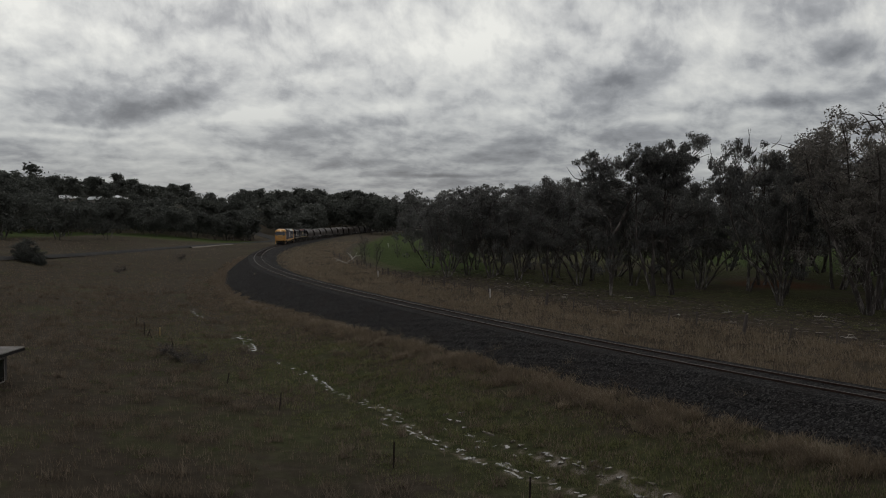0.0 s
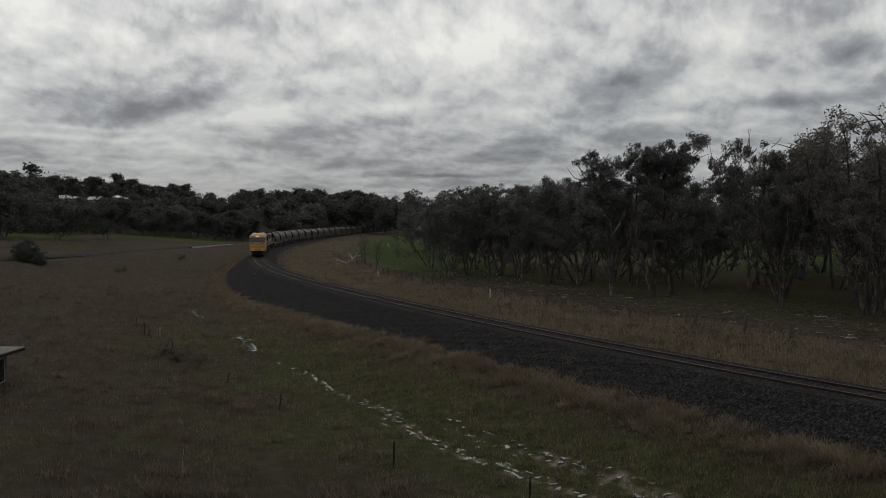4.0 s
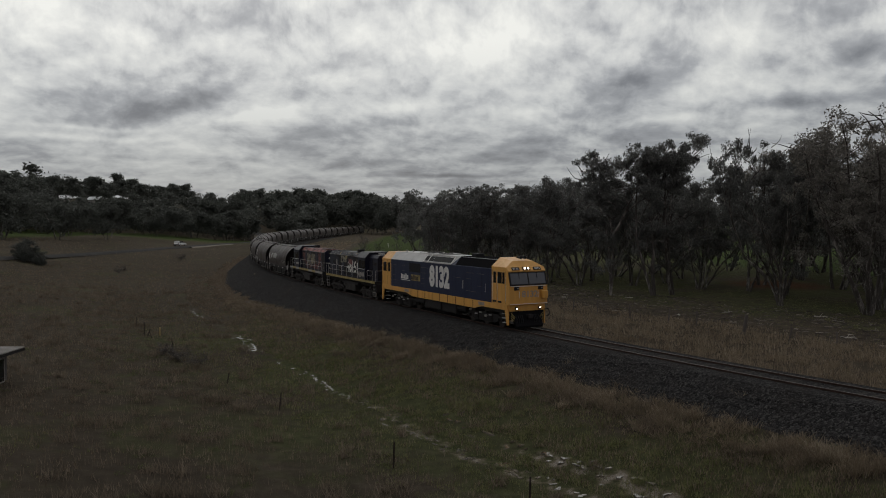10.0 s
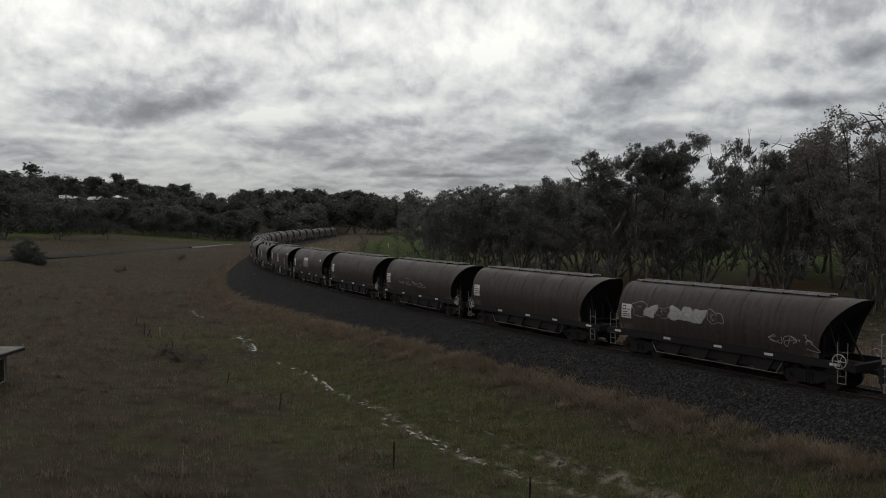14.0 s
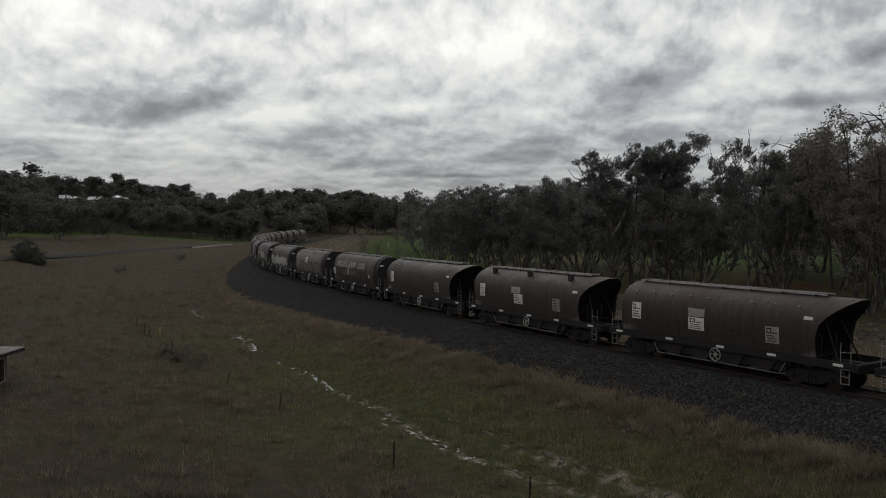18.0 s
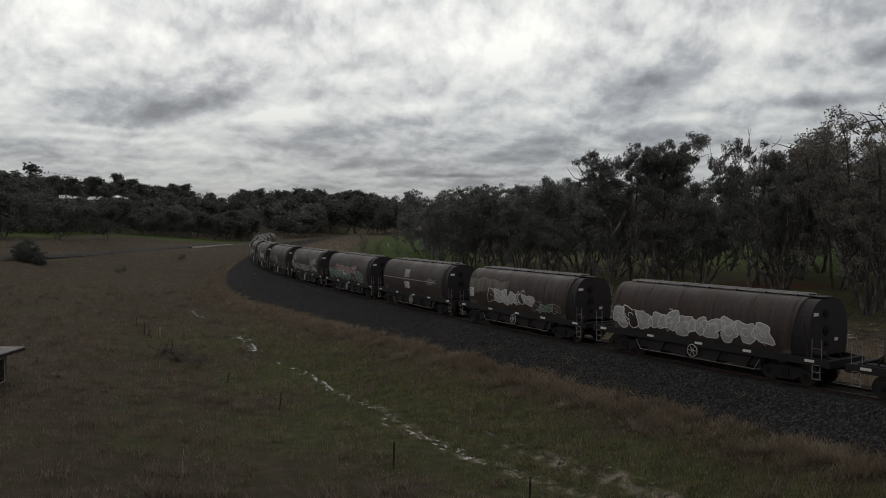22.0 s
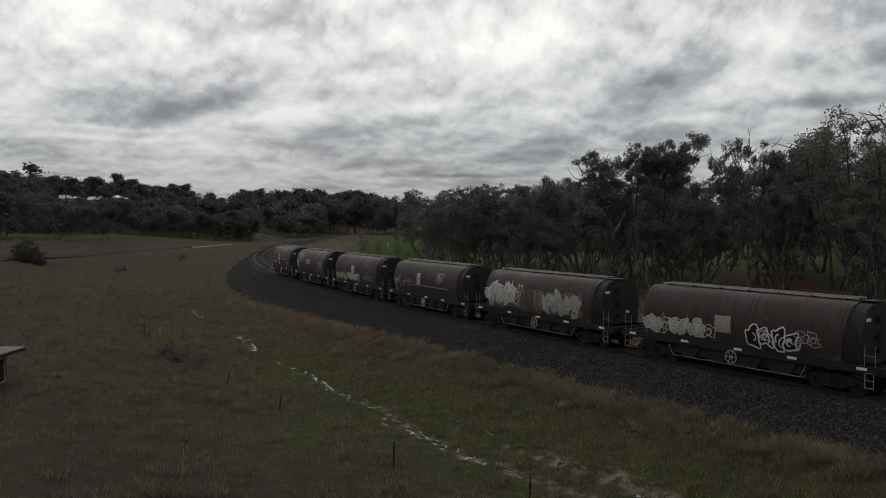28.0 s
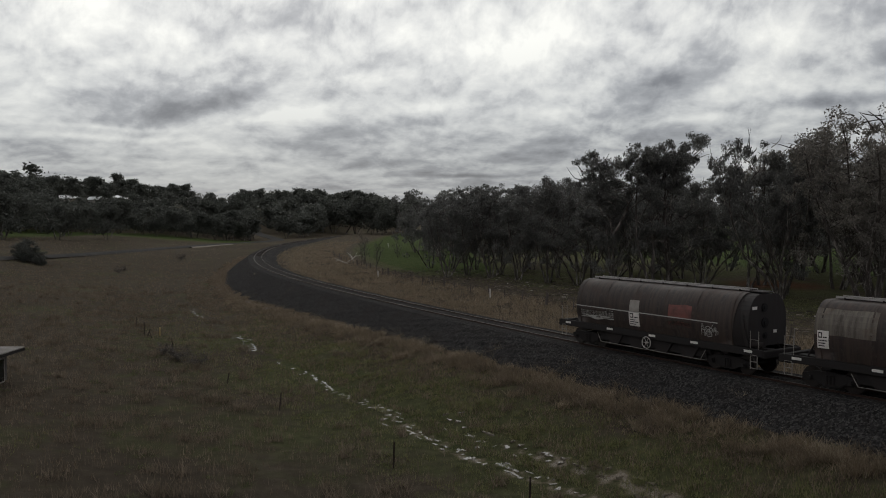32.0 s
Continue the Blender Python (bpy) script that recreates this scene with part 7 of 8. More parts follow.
def house(x, y, w, d, top, turn, label, roof_mat):
    z = gz(x, y) - 0.2
    h = max(3.2, top - z)
    ob = thing("house", label, "house", m=Matrix.Translation((x, y, z)) @ Matrix.Rotation(radians(turn), 4, "Z"))
    e = h - 1.5
    part("wall", bx(B(), -w / 2, w / 2, -d / 2, d / 2, 0, e), M_offwhite, ob, "cream weatherboard wall")
    r = B()
    prism(r, [(-d / 2 - 0.5, e), (0, h), (d / 2 + 0.5, e), (d / 2 + 0.5, e + 0.12), (0, h + 0.12), (-d / 2 - 0.5, e + 0.12)], -w / 2 - 0.4, w / 2 + 0.4)
    part("roof", r, roof_mat, ob, "pale metal roof")
    for k in (-0.3, 0.3):
        wi = part("window", bx(B(), k * w - 0.6, k * w + 0.6, -d / 2 - 0.03, -d / 2 + 0.02, e - 1.9, e - 0.7), M_white, ob)
        part("pane", bx(B(), k * w - 0.52, k * w + 0.52, -d / 2 - 0.045, -d / 2 - 0.025, e - 1.82, e - 0.78), M_glass, wi)
    return ob


M_tin = plain("pale_tin_roof", (0.40, 0.41, 0.42), 0.5, 0.2, (0.42, 0.42, 0.42), 0.5, 0.6)
house(-180, 384, 4, 7, 18.9, 30, "small pale house roofed in tin among trees", M_tin)
house(-164, 382, 5.5, 7, 18.3, 0, "white-roofed house half hidden among trees", M_tin)


def shed():
    z0 = gz(-26, 43) - 0.1
    ob = thing("garden_shed", "low grey timber shed with a flat iron roof", "shed")
    wall_m = plain("weathered_grey_board", (0.11, 0.105, 0.10), 0.85, 0.0, (0.06, 0.055, 0.05), 0.7, 2.0, streak=True)
    roof_m = plain("dull_zinc_sheet", (0.26, 0.245, 0.23), 0.6, 0.3, (0.15, 0.12, 0.10), 0.7, 1.2)
    for i in range(22):
        y = 40.6 + i * 0.23
        part("board", bx(B(), -24.86, -24.82, y, y + 0.222, z0, -0.40), wall_m, ob)
    part("wall", bx(B(), -28.0, -24.86, 40.6, 45.66, z0, -0.40), wall_m, ob)
    bm = B()
    n = 40
    for i in range(n):
        y0, y1 = 40.0 + 6.15 * i / n, 40.0 + 6.15 * (i + 1) / n
        zz = 0.018 * (i % 2)
        bx(bm, -28.6, -24.02, y0, y1, -0.12 + zz, -0.07 + zz)
    part("roof", bm, roof_m, ob, "corrugated iron roof")
    part("fascia", bx(B(), -24.10, -24.04, 40.0, 46.15, -0.28, -0.12), M_frame, ob)
    part("fascia", bx(B(), -28.5, -24.04, 46.10, 46.16, -0.28, -0.12), M_frame, ob)
    wn = part("window", bx(B(), -24.84, -24.76, 43.2, 45.35, -1.95, -0.52, bevel=0.02), M_offwhite, ob, "pale window frame")
    for y0, y1 in ((43.3, 44.22), (44.32, 45.25)):
        part("pane", bx(B(), -24.77, -24.75, y0, y1, -1.85, -0.62), M_glass, wn)
    return ob


shed()

# ---------------------------------------------------------------- fences and posts
M_post = plain("grey_split_timber", (0.12, 0.105, 0.092), 0.9, 0.0, (0.06, 0.05, 0.045), 0.7, 5.0, streak=True)
M_iron = plain("rusty_iron_picket", (0.035, 0.026, 0.022), 0.8, 0.2, (0.06, 0.035, 0.025), 0.6, 6.0)


def post_at(name, x, y, h, r, mat, label, group, lean=(0, 0), wide=False):
    z = gz(x, y)
    bm = B()
    if wide:
        cyl(bm, (0, 0, -0.2), (0, 0, h), r, 9, r * 0.85)
    else:
        bx(bm, -r, r, -r * 0.35, r * 0.35, -0.2, h)
        bx(bm, -r * 0.3, r * 0.3, -r, r, -0.2, h)
    me = shared(bm, name, mat)
    ob = link(name, me, mat, None, Matrix.Translation((x, y, z)) @ Matrix.Rotation(lean[0], 4, "X") @ Matrix.Rotation(lean[1], 4, "Y"))
    return tagged(ob, label, "fence post", group)


rf = random.Random(17)
wire_pts = []
for i in range(44):
    s = -22 + i * 4.1 + rf.uniform(-0.7, 0.7)
    u = -16.6 + 0.5 * math.sin(s * 0.05)
    x, y, _ = at(s, u)
    thick = i % 6 == 2
    h = rf.uniform(1.15, 1.4) if thick else rf.uniform(0.95, 1.3)
    post_at("fence_post", float(x), float(y), h, 0.14 if thick else 0.055, M_post, "thick grey split timber fence post" if thick else "thin weathered fence post in dry grass",
            "paddock fence posts", (rf.gauss(0, 0.07), rf.gauss(0, 0.07)), thick)
    wire_pts.append((float(x), float(y)))
bm = B()
for zz in (0.35, 0.62, 0.88):
    for (xa, ya), (xb, yb) in zip(wire_pts[:-1], wire_pts[1:]):
        cyl(bm, (xa, ya, gz(xa, ya) + zz), (xb, yb, gz(xb, yb) + zz), 0.006, 3, cap=False)
tagged(part("fence_wire", bm, M_iron, None), "sagging plain wire strands of the paddock fence", "fence wire")
for x, y, h in ((5.1, 87.0, 0.95), (-9.6, 119, 0.95), (-17.0, 250, 1.3), (-66, 395, 1.8)):
    post_at("marker_post", x, y, h, 0.07, M_white, "white-painted marker post beside the railway", "white marker posts")
for x, y, h, ln in ((-2.06, 33.2, 1.22, 0.03), (-8.9, 43.6, 1.0, 0.10), (-20.4, 60.5, 0.95, 0.03), (-26.2, 70.5, 1.1, 0.02), (-13.6, 50.5, 0.7, 0.2), (-25.4, 69, 0.8, 0.35), (-24.8, 68.4, 0.7, -0.3), (-29.0, 76, 0.9, 0.05), (3.2, 29.4, 0.9, 0.02)):
    post_at("star_picket", x, y, h, 0.035, M_iron, "rusty steel picket standing in long grass", "steel pickets", (0, ln))
post_at("marker_post", -24.6, 69.8, 0.75, 0.06, M_sand, "short pale yellow marker post in grass", "white marker posts")


# ---------------------------------------------------------------- fallen wood
def branch_mesh(seed, length, mat):
    r = random.Random(seed)
    V, F = [], []
    tr = wander(r, Vector((0, 0, 0.08)), Vector((1, 0, 0.03)), length, 6, 0.14, 0.0)
    limb(V, F, tr, [0.10 * (1 - 0.13 * i) for i in range(7)], 6)
    for i in (2, 3, 4):
        a = r.choice((-1, 1)) * r.uniform(0.5, 1.2)
        limb(V, F, wander(r, tr[i], Vector((math.cos(a), math.sin(a), r.uniform(0.05, 0.5))), length * 0.35, 4, 0.2, 0.0), [0.05, 0.04, 0.03, 0.02, 0.012], 5)
    me = mesh_of("fallen_branch", V, F, True)
    me.materials.append(mat)
    return me


M_bleached = plain("bleached_dead_wood", (0.50, 0.47, 0.42), 0.8, 0.0, (0.28, 0.25, 0.21), 0.6, 3.0)
M_deadwood = plain("grey_dead_wood", (0.20, 0.175, 0.15), 0.85, 0.0, (0.10, 0.085, 0.07), 0.6, 3.0)
logs = [branch_mesh(i, 1.6 + 0.5 * (i % 3), M_bleached if i % 4 == 0 else M_deadwood) for i in range(6)]
for i in range(90):
    s, u = rf.uniform(-18, 75), -rf.uniform(18.0, 31)
    x, y, _ = at(s, u)
    k = rf.randint(0, 5)
    ob = link("fallen_branch", logs[k], None, None, Matrix.Translation((x, y, gz(x, y))) @ Matrix.Rotation(rf.uniform(0, 6.28), 4, "Z") @ Matrix.Diagonal((rf.uniform(0.22, 0.6),) * 3 + (1,)))
    tagged(ob, "bleached fallen branch lying on grass" if k % 4 == 0 else "grey fallen branch lying on grass", "branch", "fallen branches in the paddock")
big = branch_mesh(31, 3.4, M_bleached)
for x, y, a, tl in ((-18.6, 157, 0.6, -0.5), (-18.0, 152, 2.4, -0.25), (-17.5, 158, 1.9, -0.6)):
    ob = link("fallen_limb", big, None, None, Matrix.Translation((x, y, gz(x, y) + 0.05)) @ Matrix.Rotation(a, 4, "Z") @ Matrix.Rotation(tl, 4, "Y"))
    tagged(ob, "white bleached dead limb lying in dry grass", "branch", "bleached limbs by the line")


# ---------------------------------------------------------------- water in the drain
def puddle_material():
    k = Nodes("shallow_muddy_water")
    n = k.noise(k.co("Object"), 3.0, 3)
    k.bump(n, 0.05, 0.01)
    return k.done(k.ramp(n, (0.3, (0.10, 0.085, 0.065)), (0.7, (0.16, 0.14, 0.11))), 0.07, 0.0, 0.6)


M_water = puddle_material()
rp = random.Random(29)


def puddle(s, u, ln, wd):
    x, y, th = at(s, u)
    bm = B()
    n = 13
    vs = []
    p = [rp.uniform(0, 6.28) for _ in range(3)]
    zc = gz(float(x), float(y))
    for i in range(n):
        a = 2 * math.pi * i / n
        f = 1 + 0.35 * math.sin(2 * a + p[0]) + 0.3 * math.sin(3 * a + p[1]) + 0.2 * math.sin(5 * a + p[2])
        du, dv = math.cos(a) * ln / 2 * f, math.sin(a) * wd / 2 * f
        vs.append(bm.verts.new((du, dv, 0)))
    rim = [bm.verts.new((v.co.x * 1.08, v.co.y * 1.15, -0.09)) for v in vs]
    bm.faces.new(vs)
    for i in range(n):
        bm.faces.new((vs[i], rim[i], rim[(i + 1) % n], vs[(i + 1) % n]))
    me = shared(bm, "puddle", M_water)
    zc = max(gz(float(x) + du, float(y) + dv) for du in (-0.12, 0, 0.12) for dv in (-0.12, 0, 0.12)) + 0.014
    ob = link("puddle", me, None, None, Matrix.Translation((x, y, zc)) @ Matrix.Rotation(math.pi / 2 - th, 4, "Z"))
    tagged(ob, "shallow puddle reflecting the grey sky", "puddle", "puddles in the drain", "structure")


for i in range(110):
    s = -24 + 42 * (i + rp.uniform(0, 0.9)) / 110
    puddle(s, float(drain_u(s)) + rp.gauss(0, 0.30), rp.choice((0.15, 0.22, 0.35, 0.7)) * rp.uniform(0.7, 1.2), rp.uniform(0.10, 0.36))
for s0, s1, n in ((18, 24, 12), (25, 29, 3), (32, 41, 30), (56, 68, 9)):
    for i in range(n):
        s = s0 + (s1 - s0) * (i + rp.uniform(0, 0.9)) / n
        puddle(s, float(drain_u(s)) + rp.gauss(0, 0.28), rp.choice((0.2, 0.35, 0.6)) * rp.uniform(0.7, 1.2), rp.uniform(0.08, 0.30))
for i in range(90):
    s = -24 + 32 * (i + rp.uniform(0, 0.9)) / 90
    puddle(s, float(drain_u(s)) - 2.2 + rp.gauss(0, 0.42), rp.choice((0.12, 0.2, 0.3, 0.55)) * rp.uniform(0.7, 1.3), rp.uniform(0.10, 0.42))


# ---------------------------------------------------------------- grass
def blade_material(name, a, b, c):
    """Thin blades: light comes through them as well as off them."""
    k = Nodes(name)
    rnd = k.n("NewGeometry").outputs["Random Per Island"]
    n = k.noise(k.co("Object"), 0.35, 4)
    col = k.ramp(k.math("ADD", k.math("MULTIPLY", rnd, 0.5), k.math("MULTIPLY", n, 0.5)), (0.2, a), (0.5, b), (0.8, c))
    df, tr, mx = k.n("BsdfDiffuse"), k.n("BsdfTranslucent"), k.n("MixShader")
    k.put(df.inputs[0], col)
    k.put(tr.inputs[0], col)
    mx.inputs[0].default_value = 0.45
    k.t.links.new(df.outputs[0], mx.inputs[1])
    k.t.links.new(tr.outputs[0], mx.inputs[2])
    k.t.links.new(mx.outputs[0], k.out.inputs[0])
    return k.m


M_straw = blade_material("dry_grass_blades", (0.142, 0.111, 0.078), (0.236, 0.189, 0.134), (0.399, 0.331, 0.247))
M_fresh = blade_material("green_grass_blades", (0.110, 0.117, 0.055), (0.175, 0.182, 0.085), (0.276, 0.259, 0.138))
M_field = blade_material("autumn_field_grass", (0.117, 0.090, 0.066), (0.195, 0.155, 0.115), (0.323, 0.262, 0.198))
M_pale = blade_material("bleached_dead_grass", (0.24, 0.19, 0.14), (0.38, 0.32, 0.24), (0.52, 0.45, 0.35))
M_weed = blade_material("low_leafy_weeds", (0.060, 0.074, 0.035), (0.115, 0.134, 0.060), (0.198, 0.210, 0.108))
M_brown = blade_material("dead_weed_stalks", (0.114, 0.091, 0.068), (0.180, 0.146, 0.110), (0.276, 0.228, 0.174))


def grass(name, mat, places, blades, h0, h1, width, bend, seed, label):
    """Tufts of thin bent blades, all in one mesh."""
    r = np.random.RandomState(seed)
    n = len(places)
    P = np.repeat(places, blades, 0)
    m = len(P)
    P = P + np.concatenate([r.normal(0, 0.10, (m, 2)), np.zeros((m, 1))], 1)
    H = r.uniform(h0, h1, m) * np.repeat(r.uniform(0.6, 1.15, n), blades)
    a = r.uniform(0, 6.28, m)
    d = np.stack([np.cos(a), np.sin(a), np.zeros(m)], 1)
    sd = np.stack([-np.sin(a), np.cos(a), np.zeros(m)], 1)
    w = (width * r.uniform(0.6, 1.4, m))[:, None]
    bd = (bend * r.uniform(0.2, 1.2, m) * H)[:, None]
    tip = P + d * bd + np.array([0, 0, 1.0]) * (H * 0.97)[:, None]
    Q = np.stack([P - sd * w * 1.25, P + sd * w * 1.25, tip], 1)
    ob = link(name, quads_mesh(name, Q, 3), mat)
    return tagged(ob, label, "grass", kind="stuff")


def scatter(n, s0, s1, u0, u1, seed, keep=None, near=1.0):
    r = np.random.RandomState(seed)
    s = s0 + (s1 - s0) * r.rand(n) ** near
    u = r.uniform(u0, u1, n)
    x, y, _ = at(s, u)
    m = np.ones(n, bool)
    # in clumps, and only what lies before the camera
    m &= (y > 22) & (np.abs(x) < 0.62 * y + 6)
    m &= wobble(x, y, 5.0, 4) + 0.6 * wobble(x, y, 1.7, 6) + r.normal(0, 0.35, n) > -0.25
    m &= r.rand(n) < np.maximum(smooth01(s1, s0 + 0.45 * (s1 - s0), s), 0.02)
    m &= r.rand(n) < smooth01(u0 - 0.05 * (u1 - u0), u0 + 0.12 * (u1 - u0), u) * smooth01(u1 + 0.05 * (u1 - u0), u1 - 0.3 * (u1 - u0), u)
    if keep is not None:
        m &= keep(s, u, x, y)
    x, y = x[m], y[m]
    return np.stack([x, y, ground_z(x, y) - 0.03], 1)


dry_of = lambda s, u: (np.abs(u - drain_u(s)) > 0.55) & ((np.abs(u - drain_u(s) + 2.2) > 0.6) | (s > 16))
off_drain = lambda s, u, x, y: dry_of(s, u)
toe_u = lambda s: 2.0 + (np.minimum(toe(s), 3.15) + 0.25) * 1.42
past_toe = lambda s, u, x, y: (u > toe_u(s) - 0.25) & dry_of(s, u)
grass("dry_grass", M_field, scatter(34000, -30, 150, 2.5, 14, 1, past_toe, 1.5), 6, 0.12, 0.36, 0.013, 0.7, 2, "dry straw-coloured grass on the embankment foot")
grass("green_grass", M_fresh, scatter(30000, -30, 75, 4, 19, 3, past_toe, 1.4), 6, 0.08, 0.26, 0.013, 0.6, 4, "short green grass along the drain")
grass("field_grass", M_field, scatter(80000, -40, 260, 9.5, 95, 5, off_drain, 1.7), 5, 0.14, 0.42, 0.013, 0.6, 6, "long dry autumn grass of the field")
grass("field_stalks", M_brown, scatter(20000, -40, 150, 13, 60, 7, off_drain, 1.6), 4, 0.40, 0.85, 0.006, 0.3, 8, "tall brown seed stalks in the field")
grass("field_green", M_fresh, scatter(15000, -40, 160, 13, 60, 9, lambda s, u, x, y: (wobble(x, y, 22, 8) > 0.12) & dry_of(s, u), 1.5), 5, 0.08, 0.24, 0.014, 0.6, 10, "green undergrowth between dry tufts")
grass("verge_grass", M_straw, scatter(60000, -25, 330, -19.5, -3.0, 11, None, 1.9), 5, 0.20, 0.60, 0.013, 0.6, 12, "long pale dry grass between rails and fence")
grass("verge_weeds", M_brown, scatter(4000, -25, 180, -8, -3.2, 13, None, 1.5), 4, 0.3, 0.7, 0.008, 0.4, 14, "brown weeds beside the ballast")
grass("toe_weeds", M_straw, scatter(9000, -20, 120, 3.6, 9, 15, lambda s, u, x, y: np.abs(u - toe_u(s) - 0.5) < 0.8, 1.3), 6, 0.2, 0.6, 0.009, 1.1, 16, "dead straw-pale weeds along the ballast foot")
grass("paddock_grass", M_fresh, scatter(30000, -15, 140, -48, -17.5, 17, None, 1.5), 5, 0.05, 0.13, 0.02, 0.6, 18, "short grazed green grass under the trees")


def tussocks(name, mat, n, s0, s1, u_of, spread, blades, h0, h1, seed, label, bend=0.9):
    """Dense clumps of grass, each a crowd of tufts about one root."""
    r = np.random.RandomState(seed)
    s = r.uniform(s0, s1, n)
    u = u_of(s) + r.normal(0, spread, n)
    x, y, _ = at(s, u)
    keep = wobble(x, y, 3.0, 21) + r.normal(0, 0.25, n) > -0.12
    x, y = x[keep], y[keep]
    n, k = len(x), 14
    x = np.repeat(x, k) + r.normal(0, 0.20, n * k) * np.repeat(r.uniform(0.6, 1.6, n), k)
    y = np.repeat(y, k) + r.normal(0, 0.20, n * k) * np.repeat(r.uniform(0.6, 1.6, n), k)
    grass(name, mat, np.stack([x, y, ground_z(x, y) - 0.03], 1), blades, h0, h1, 0.012, bend, seed + 1, label)


tussocks("straw_tussocks", M_straw, 640, -22, 75, lambda s: toe_u(s) + 0.7, 0.8, 9, 0.22, 0.55, 41, "pale straw tussocks along the foot of the ballast", 1.7)
tussocks("green_tussocks", M_fresh, 420, -24, 30, lambda s: 9.4 + 0 * s, 1.7, 7, 0.12, 0.34, 43, "lush green tussocks below the embankment")
tussocks("bend_tussocks", M_field, 520, 70, 170, lambda s: toe_u(s) + 0.2, 0.7, 6, 0.3, 0.7, 57, "rough brown grass creeping up the ballast foot", 1.2)
tussocks("drain_weeds", M_weed, 700, -24, 45, lambda s: drain_u(s) - 1.3, 1.1, 6, 0.05, 0.16, 53, "low dark leafy weeds between the drain's puddles", 1.6)
tussocks("field_weeds", M_weed, 500, -35, 80, lambda s: 20 + 0 * s, 5.0, 5, 0.06, 0.20, 55, "low green weeds among dry grass", 1.4)
tussocks("field_tussocks", M_brown, 900, -35, 95, lambda s: 22 + 6 * np.sin(s * 0.7), 7.0, 6, 0.3, 0.7, 45, "rough brown tussocks in the field")
tussocks("dark_tussocks", M_brown, 260, -22, 70, lambda s: toe_u(s) + 0.9, 0.7, 8, 0.25, 0.6, 59, "dark brown tangled tussocks along the bank", 1.5)
tussocks("bleached_tussocks", M_pale, 60, -20, 45, lambda s: toe_u(s) + 0.1, 0.35, 7, 0.2, 0.5, 51, "bleached straw clumps at the foot of the ballast", 1.8)
tussocks("verge_tussocks", M_straw, 300, -20, 110, lambda s: -8 + 0 * s, 3.5, 6, 0.3, 0.75, 47, "pale grass tussocks beside the fence")


# ---------------------------------------------------------------- loose stones on the ballast
def stones(n, seed):
    r = np.random.RandomState(seed)
    s = -26 + 96 * r.rand(n) ** 1.5
    hb = np.minimum(toe(s), 3.15) + 0.25
    w = r.rand(n)
    u = 1.30 + (0.55 + (hb - 0.17) * 1.42) * w
    z = np.where(u < 1.85, -0.15, -0.17 - (u - 1.85) / 1.42)
    x, y, _ = at(s, u)
    c = np.stack([x, y, z + 0.005], 1)
    size = r.uniform(0.022, 0.050, (n, 1, 1))
    base = np.array([[1, 0, 0], [0, 1, 0], [-1, 0, 0], [0, -1, 0], [0, 0, 1.0], [0, 0, -1.0]])
    P = base[None] * r.uniform(0.55, 1.3, (n, 6, 1)) + r.normal(0, 0.18, (n, 6, 3))
    a = r.uniform(0, 6.28, n)
    R = np.zeros((n, 3, 3))
    R[:, 0, 0], R[:, 0, 1], R[:, 1, 0], R[:, 1, 1], R[:, 2, 2] = np.cos(a), -np.sin(a), np.sin(a), np.cos(a), 1
    P = np.einsum("nij,nkj->nki", R, P) * size + c[:, None]
    tri = np.array([[0, 1, 4], [1, 2, 4], [2, 3, 4], [3, 0, 4]])
    F = (tri[None] + 6 * np.arange(n)[:, None, None]).reshape(-1, 3)
    me = bpy.data.meshes.new("ballast_stones")
    me.vertices.add(n * 6)
    me.vertices.foreach_set("co", P.astype(np.float32).ravel())
    me.loops.add(F.size)
    me.loops.foreach_set("vertex_index", F.astype(np.int32).ravel())
    me.polygons.add(len(F))
    me.polygons.foreach_set("loop_start", np.arange(len(F), dtype=np.int32) * 3)
    me.update(calc_edges=True)
    k = Nodes("loose_ballast_stone")
    rnd = k.n("NewGeometry").outputs["Random Per Island"]
    col = k.ramp(rnd, (0.0, (0.019, 0.0185, 0.0185)), (0.6, (0.043, 0.0415, 0.041)), (1.0, (0.115, 0.110, 0.107)))
    ob = link("ballast_stones", me, k.done(col, 0.85, 0.0, 0.08))
    tagged(ob, "loose dark crushed stones on the ballast slope", "stones", kind="stuff")


stones(42000, 5)


def rubble(n, seed):
    """Pale broken rock spilt along the foot of the far slope."""
    r = np.random.RandomState(seed)
    s = r.uniform(38, 135, n)
    u = toe_u(s) + r.normal(0.15, 0.35, n)
    x, y, _ = at(s, u)
    m = wobble(x, y, 6.0, 31) > -0.1
    x, y = x[m], y[m]
    n = len(x)
    c = np.stack([x, y, ground_z(x, y) + 0.05], 1)
    base = np.array([[1, 0, 0], [0, 1, 0], [-1, 0, 0], [0, -1, 0], [0, 0, 1.0]])
    P = (base[None] * r.uniform(0.5, 1.3, (n, 5, 1)) + r.normal(0, 0.2, (n, 5, 3))) * r.uniform(0.06, 0.22, (n, 1, 1)) * (1, 1, 0.7) + c[:, None]
    Q = P[:, [[0, 1, 4], [1, 2, 4], [2, 3, 4], [3, 0, 4]]]
    k = Nodes("pale_broken_rock")
    rnd = k.n("NewGeometry").outputs["Random Per Island"]
    ob = link("rubble", quads_mesh("rubble", Q, 3), k.done(k.ramp(rnd, (0.0, (0.07, 0.06, 0.052)), (1.0, (0.30, 0.27, 0.24))), 0.85))
    tagged(ob, "pale broken rocks along the foot of the ballast", "stones", kind="stuff")


rubble(1500, 71)


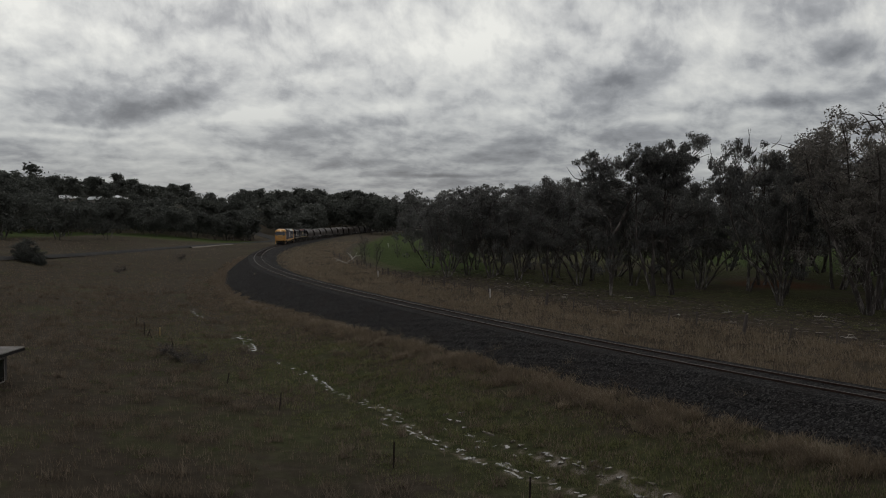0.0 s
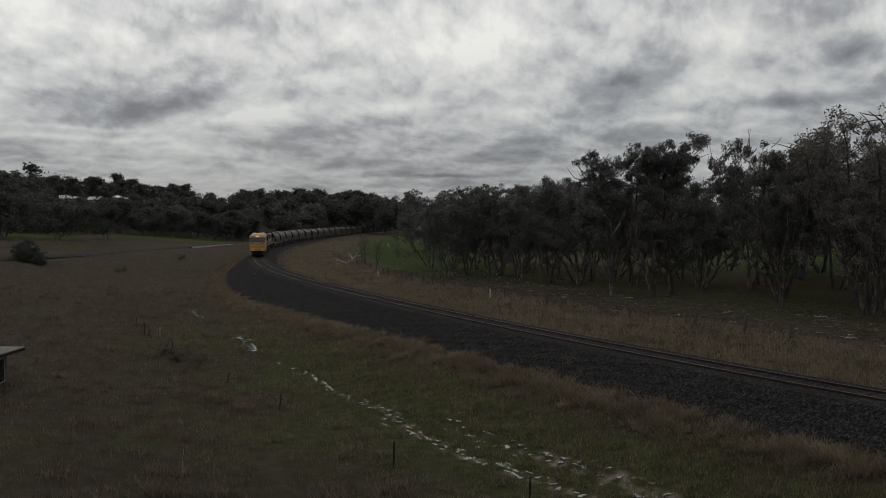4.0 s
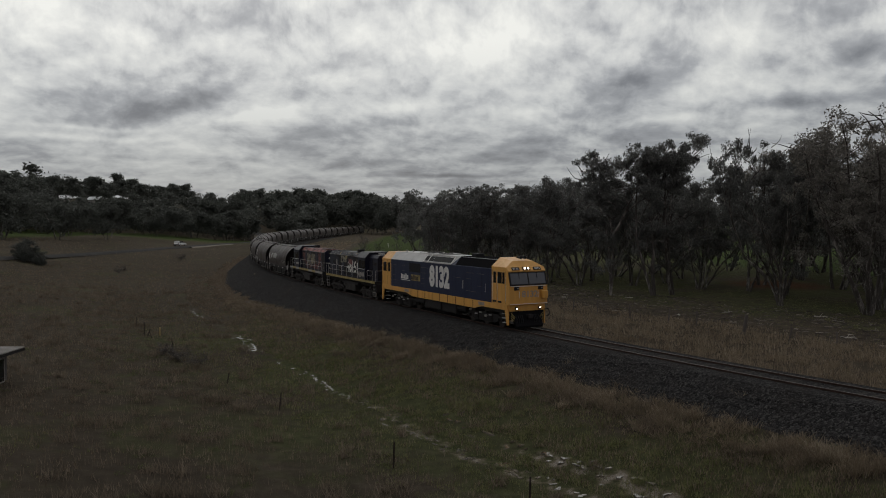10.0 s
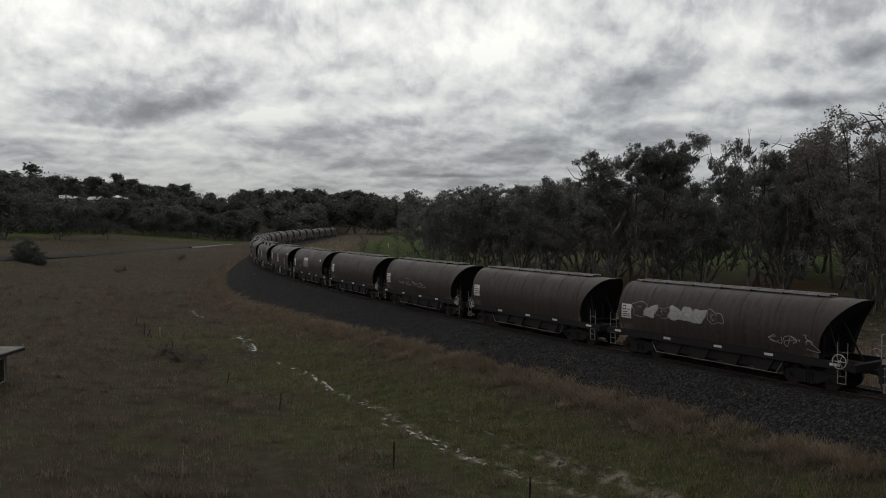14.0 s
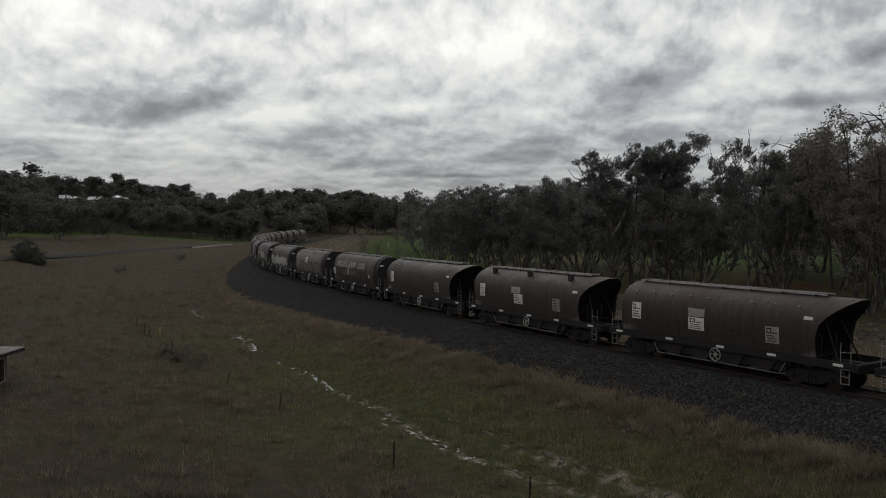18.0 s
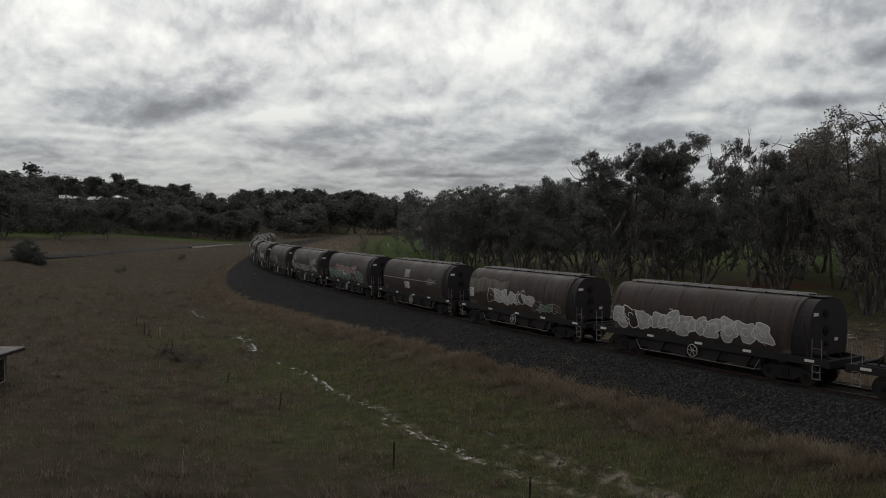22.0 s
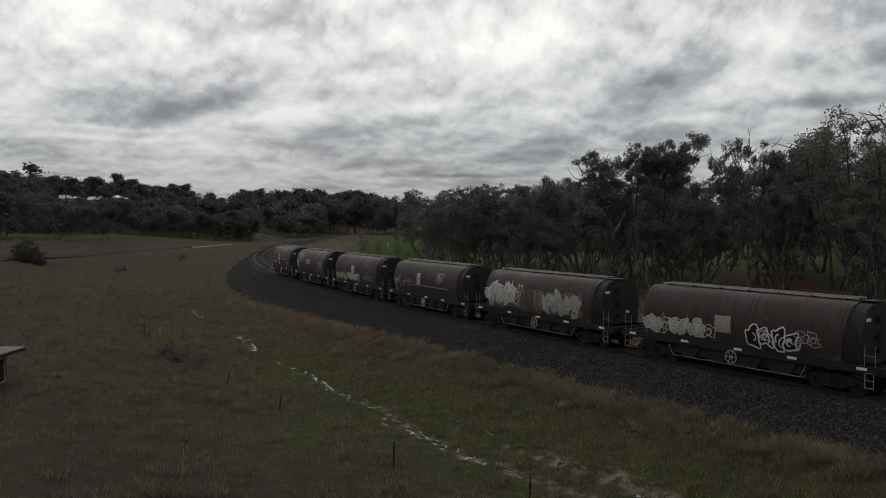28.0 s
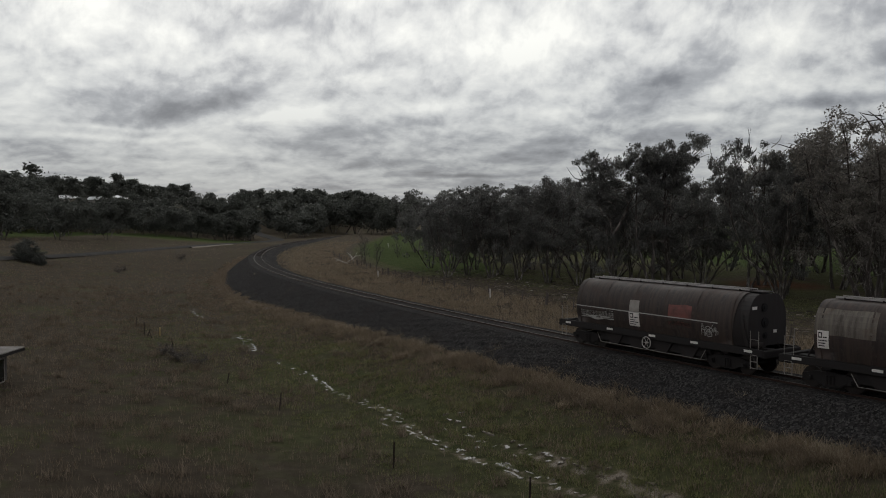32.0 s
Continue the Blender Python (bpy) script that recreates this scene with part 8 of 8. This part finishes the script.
# bark and twigs shed by the gums, lying thick between the fence and the trees
def litter(n, seed):
    r = np.random.RandomState(seed)
    s, u = r.uniform(-22, 95, n), -17.6 - 16 * r.rand(n) ** 1.3
    x, y, _ = at(s, u)
    m = wobble(x, y, 7.0, 12) + r.normal(0, 0.5, n) > 0.0
    x, y = x[m], y[m]
    n = len(x)
    c = np.stack([x, y, ground_z(x, y) + 0.05], 1)
    a = r.uniform(0, 6.28, n)
    d = np.stack([np.cos(a), np.sin(a), r.normal(0, 0.15, n)], 1) * (r.uniform(0.06, 0.42, n) ** 1.2)[:, None]
    w = np.stack([-np.sin(a), np.cos(a), r.normal(0, 0.6, n)], 1) * r.uniform(0.010, 0.03, (n, 1))
    up = np.array([0, 0, 1.0]) * r.uniform(0.02, 0.06, (n, 1))
    Q = np.concatenate([np.stack([c - d - w, c + d - w, c + d * 0.9 + up, c - d * 0.9 + up], 1), np.stack([c - d + w, c - d * 0.9 + up, c + d * 0.9 + up, c + d + w], 1)], 0)
    k = Nodes("shed_bark")
    rnd = k.n("NewGeometry").outputs["Random Per Island"]
    col = k.ramp(rnd, (0.0, (0.03, 0.024, 0.02)), (0.65, (0.08, 0.065, 0.052)), (0.93, (0.16, 0.135, 0.11)), (1.0, (0.36, 0.32, 0.27)))
    tagged(link("bark_litter", quads_mesh("bark_litter", Q, 4), k.done(col, 0.85)), "shed bark and twigs strewn over the paddock", "litter", kind="stuff")


litter(9000, 61)


# ---------------------------------------------------------------- what moves
def motions():
    walk(deck, [(0.0, pose(-52, 0, 0)), (16.0, pose(0, 0, 0)), (32.0, pose(52, 0, 0))])
    # the car comes up the road, passes behind the field and goes into the wood
    rows = []
    for i in range(33):
        yy = 175.5 + 26.3 * (i - 7.5)
        dx = road_x(yy + 2) - road_x(yy - 2)
        rows.append((float(i), Matrix.Translation((road_x(yy) - 1.7, yy, road_z(yy) + 0.06)) @ Matrix.Rotation(math.atan2(4.0, dx), 4, "Z")))
    walk(the_car, rows)
    for ob, back, piv, turn in TRAIN:
        rows = []
        for i in range(33):
            s = train_front(i) + back
            xa, ya, _ = at(s - piv)
            xb, yb, _ = at(s + piv)
            rows.append((float(i), Matrix.Translation(((xa + xb) / 2, (ya + yb) / 2, 0)) @ Matrix.Rotation(math.atan2(ya - yb, xa - xb) + radians(turn), 4, "Z")))
        walk(ob, rows)


motions()
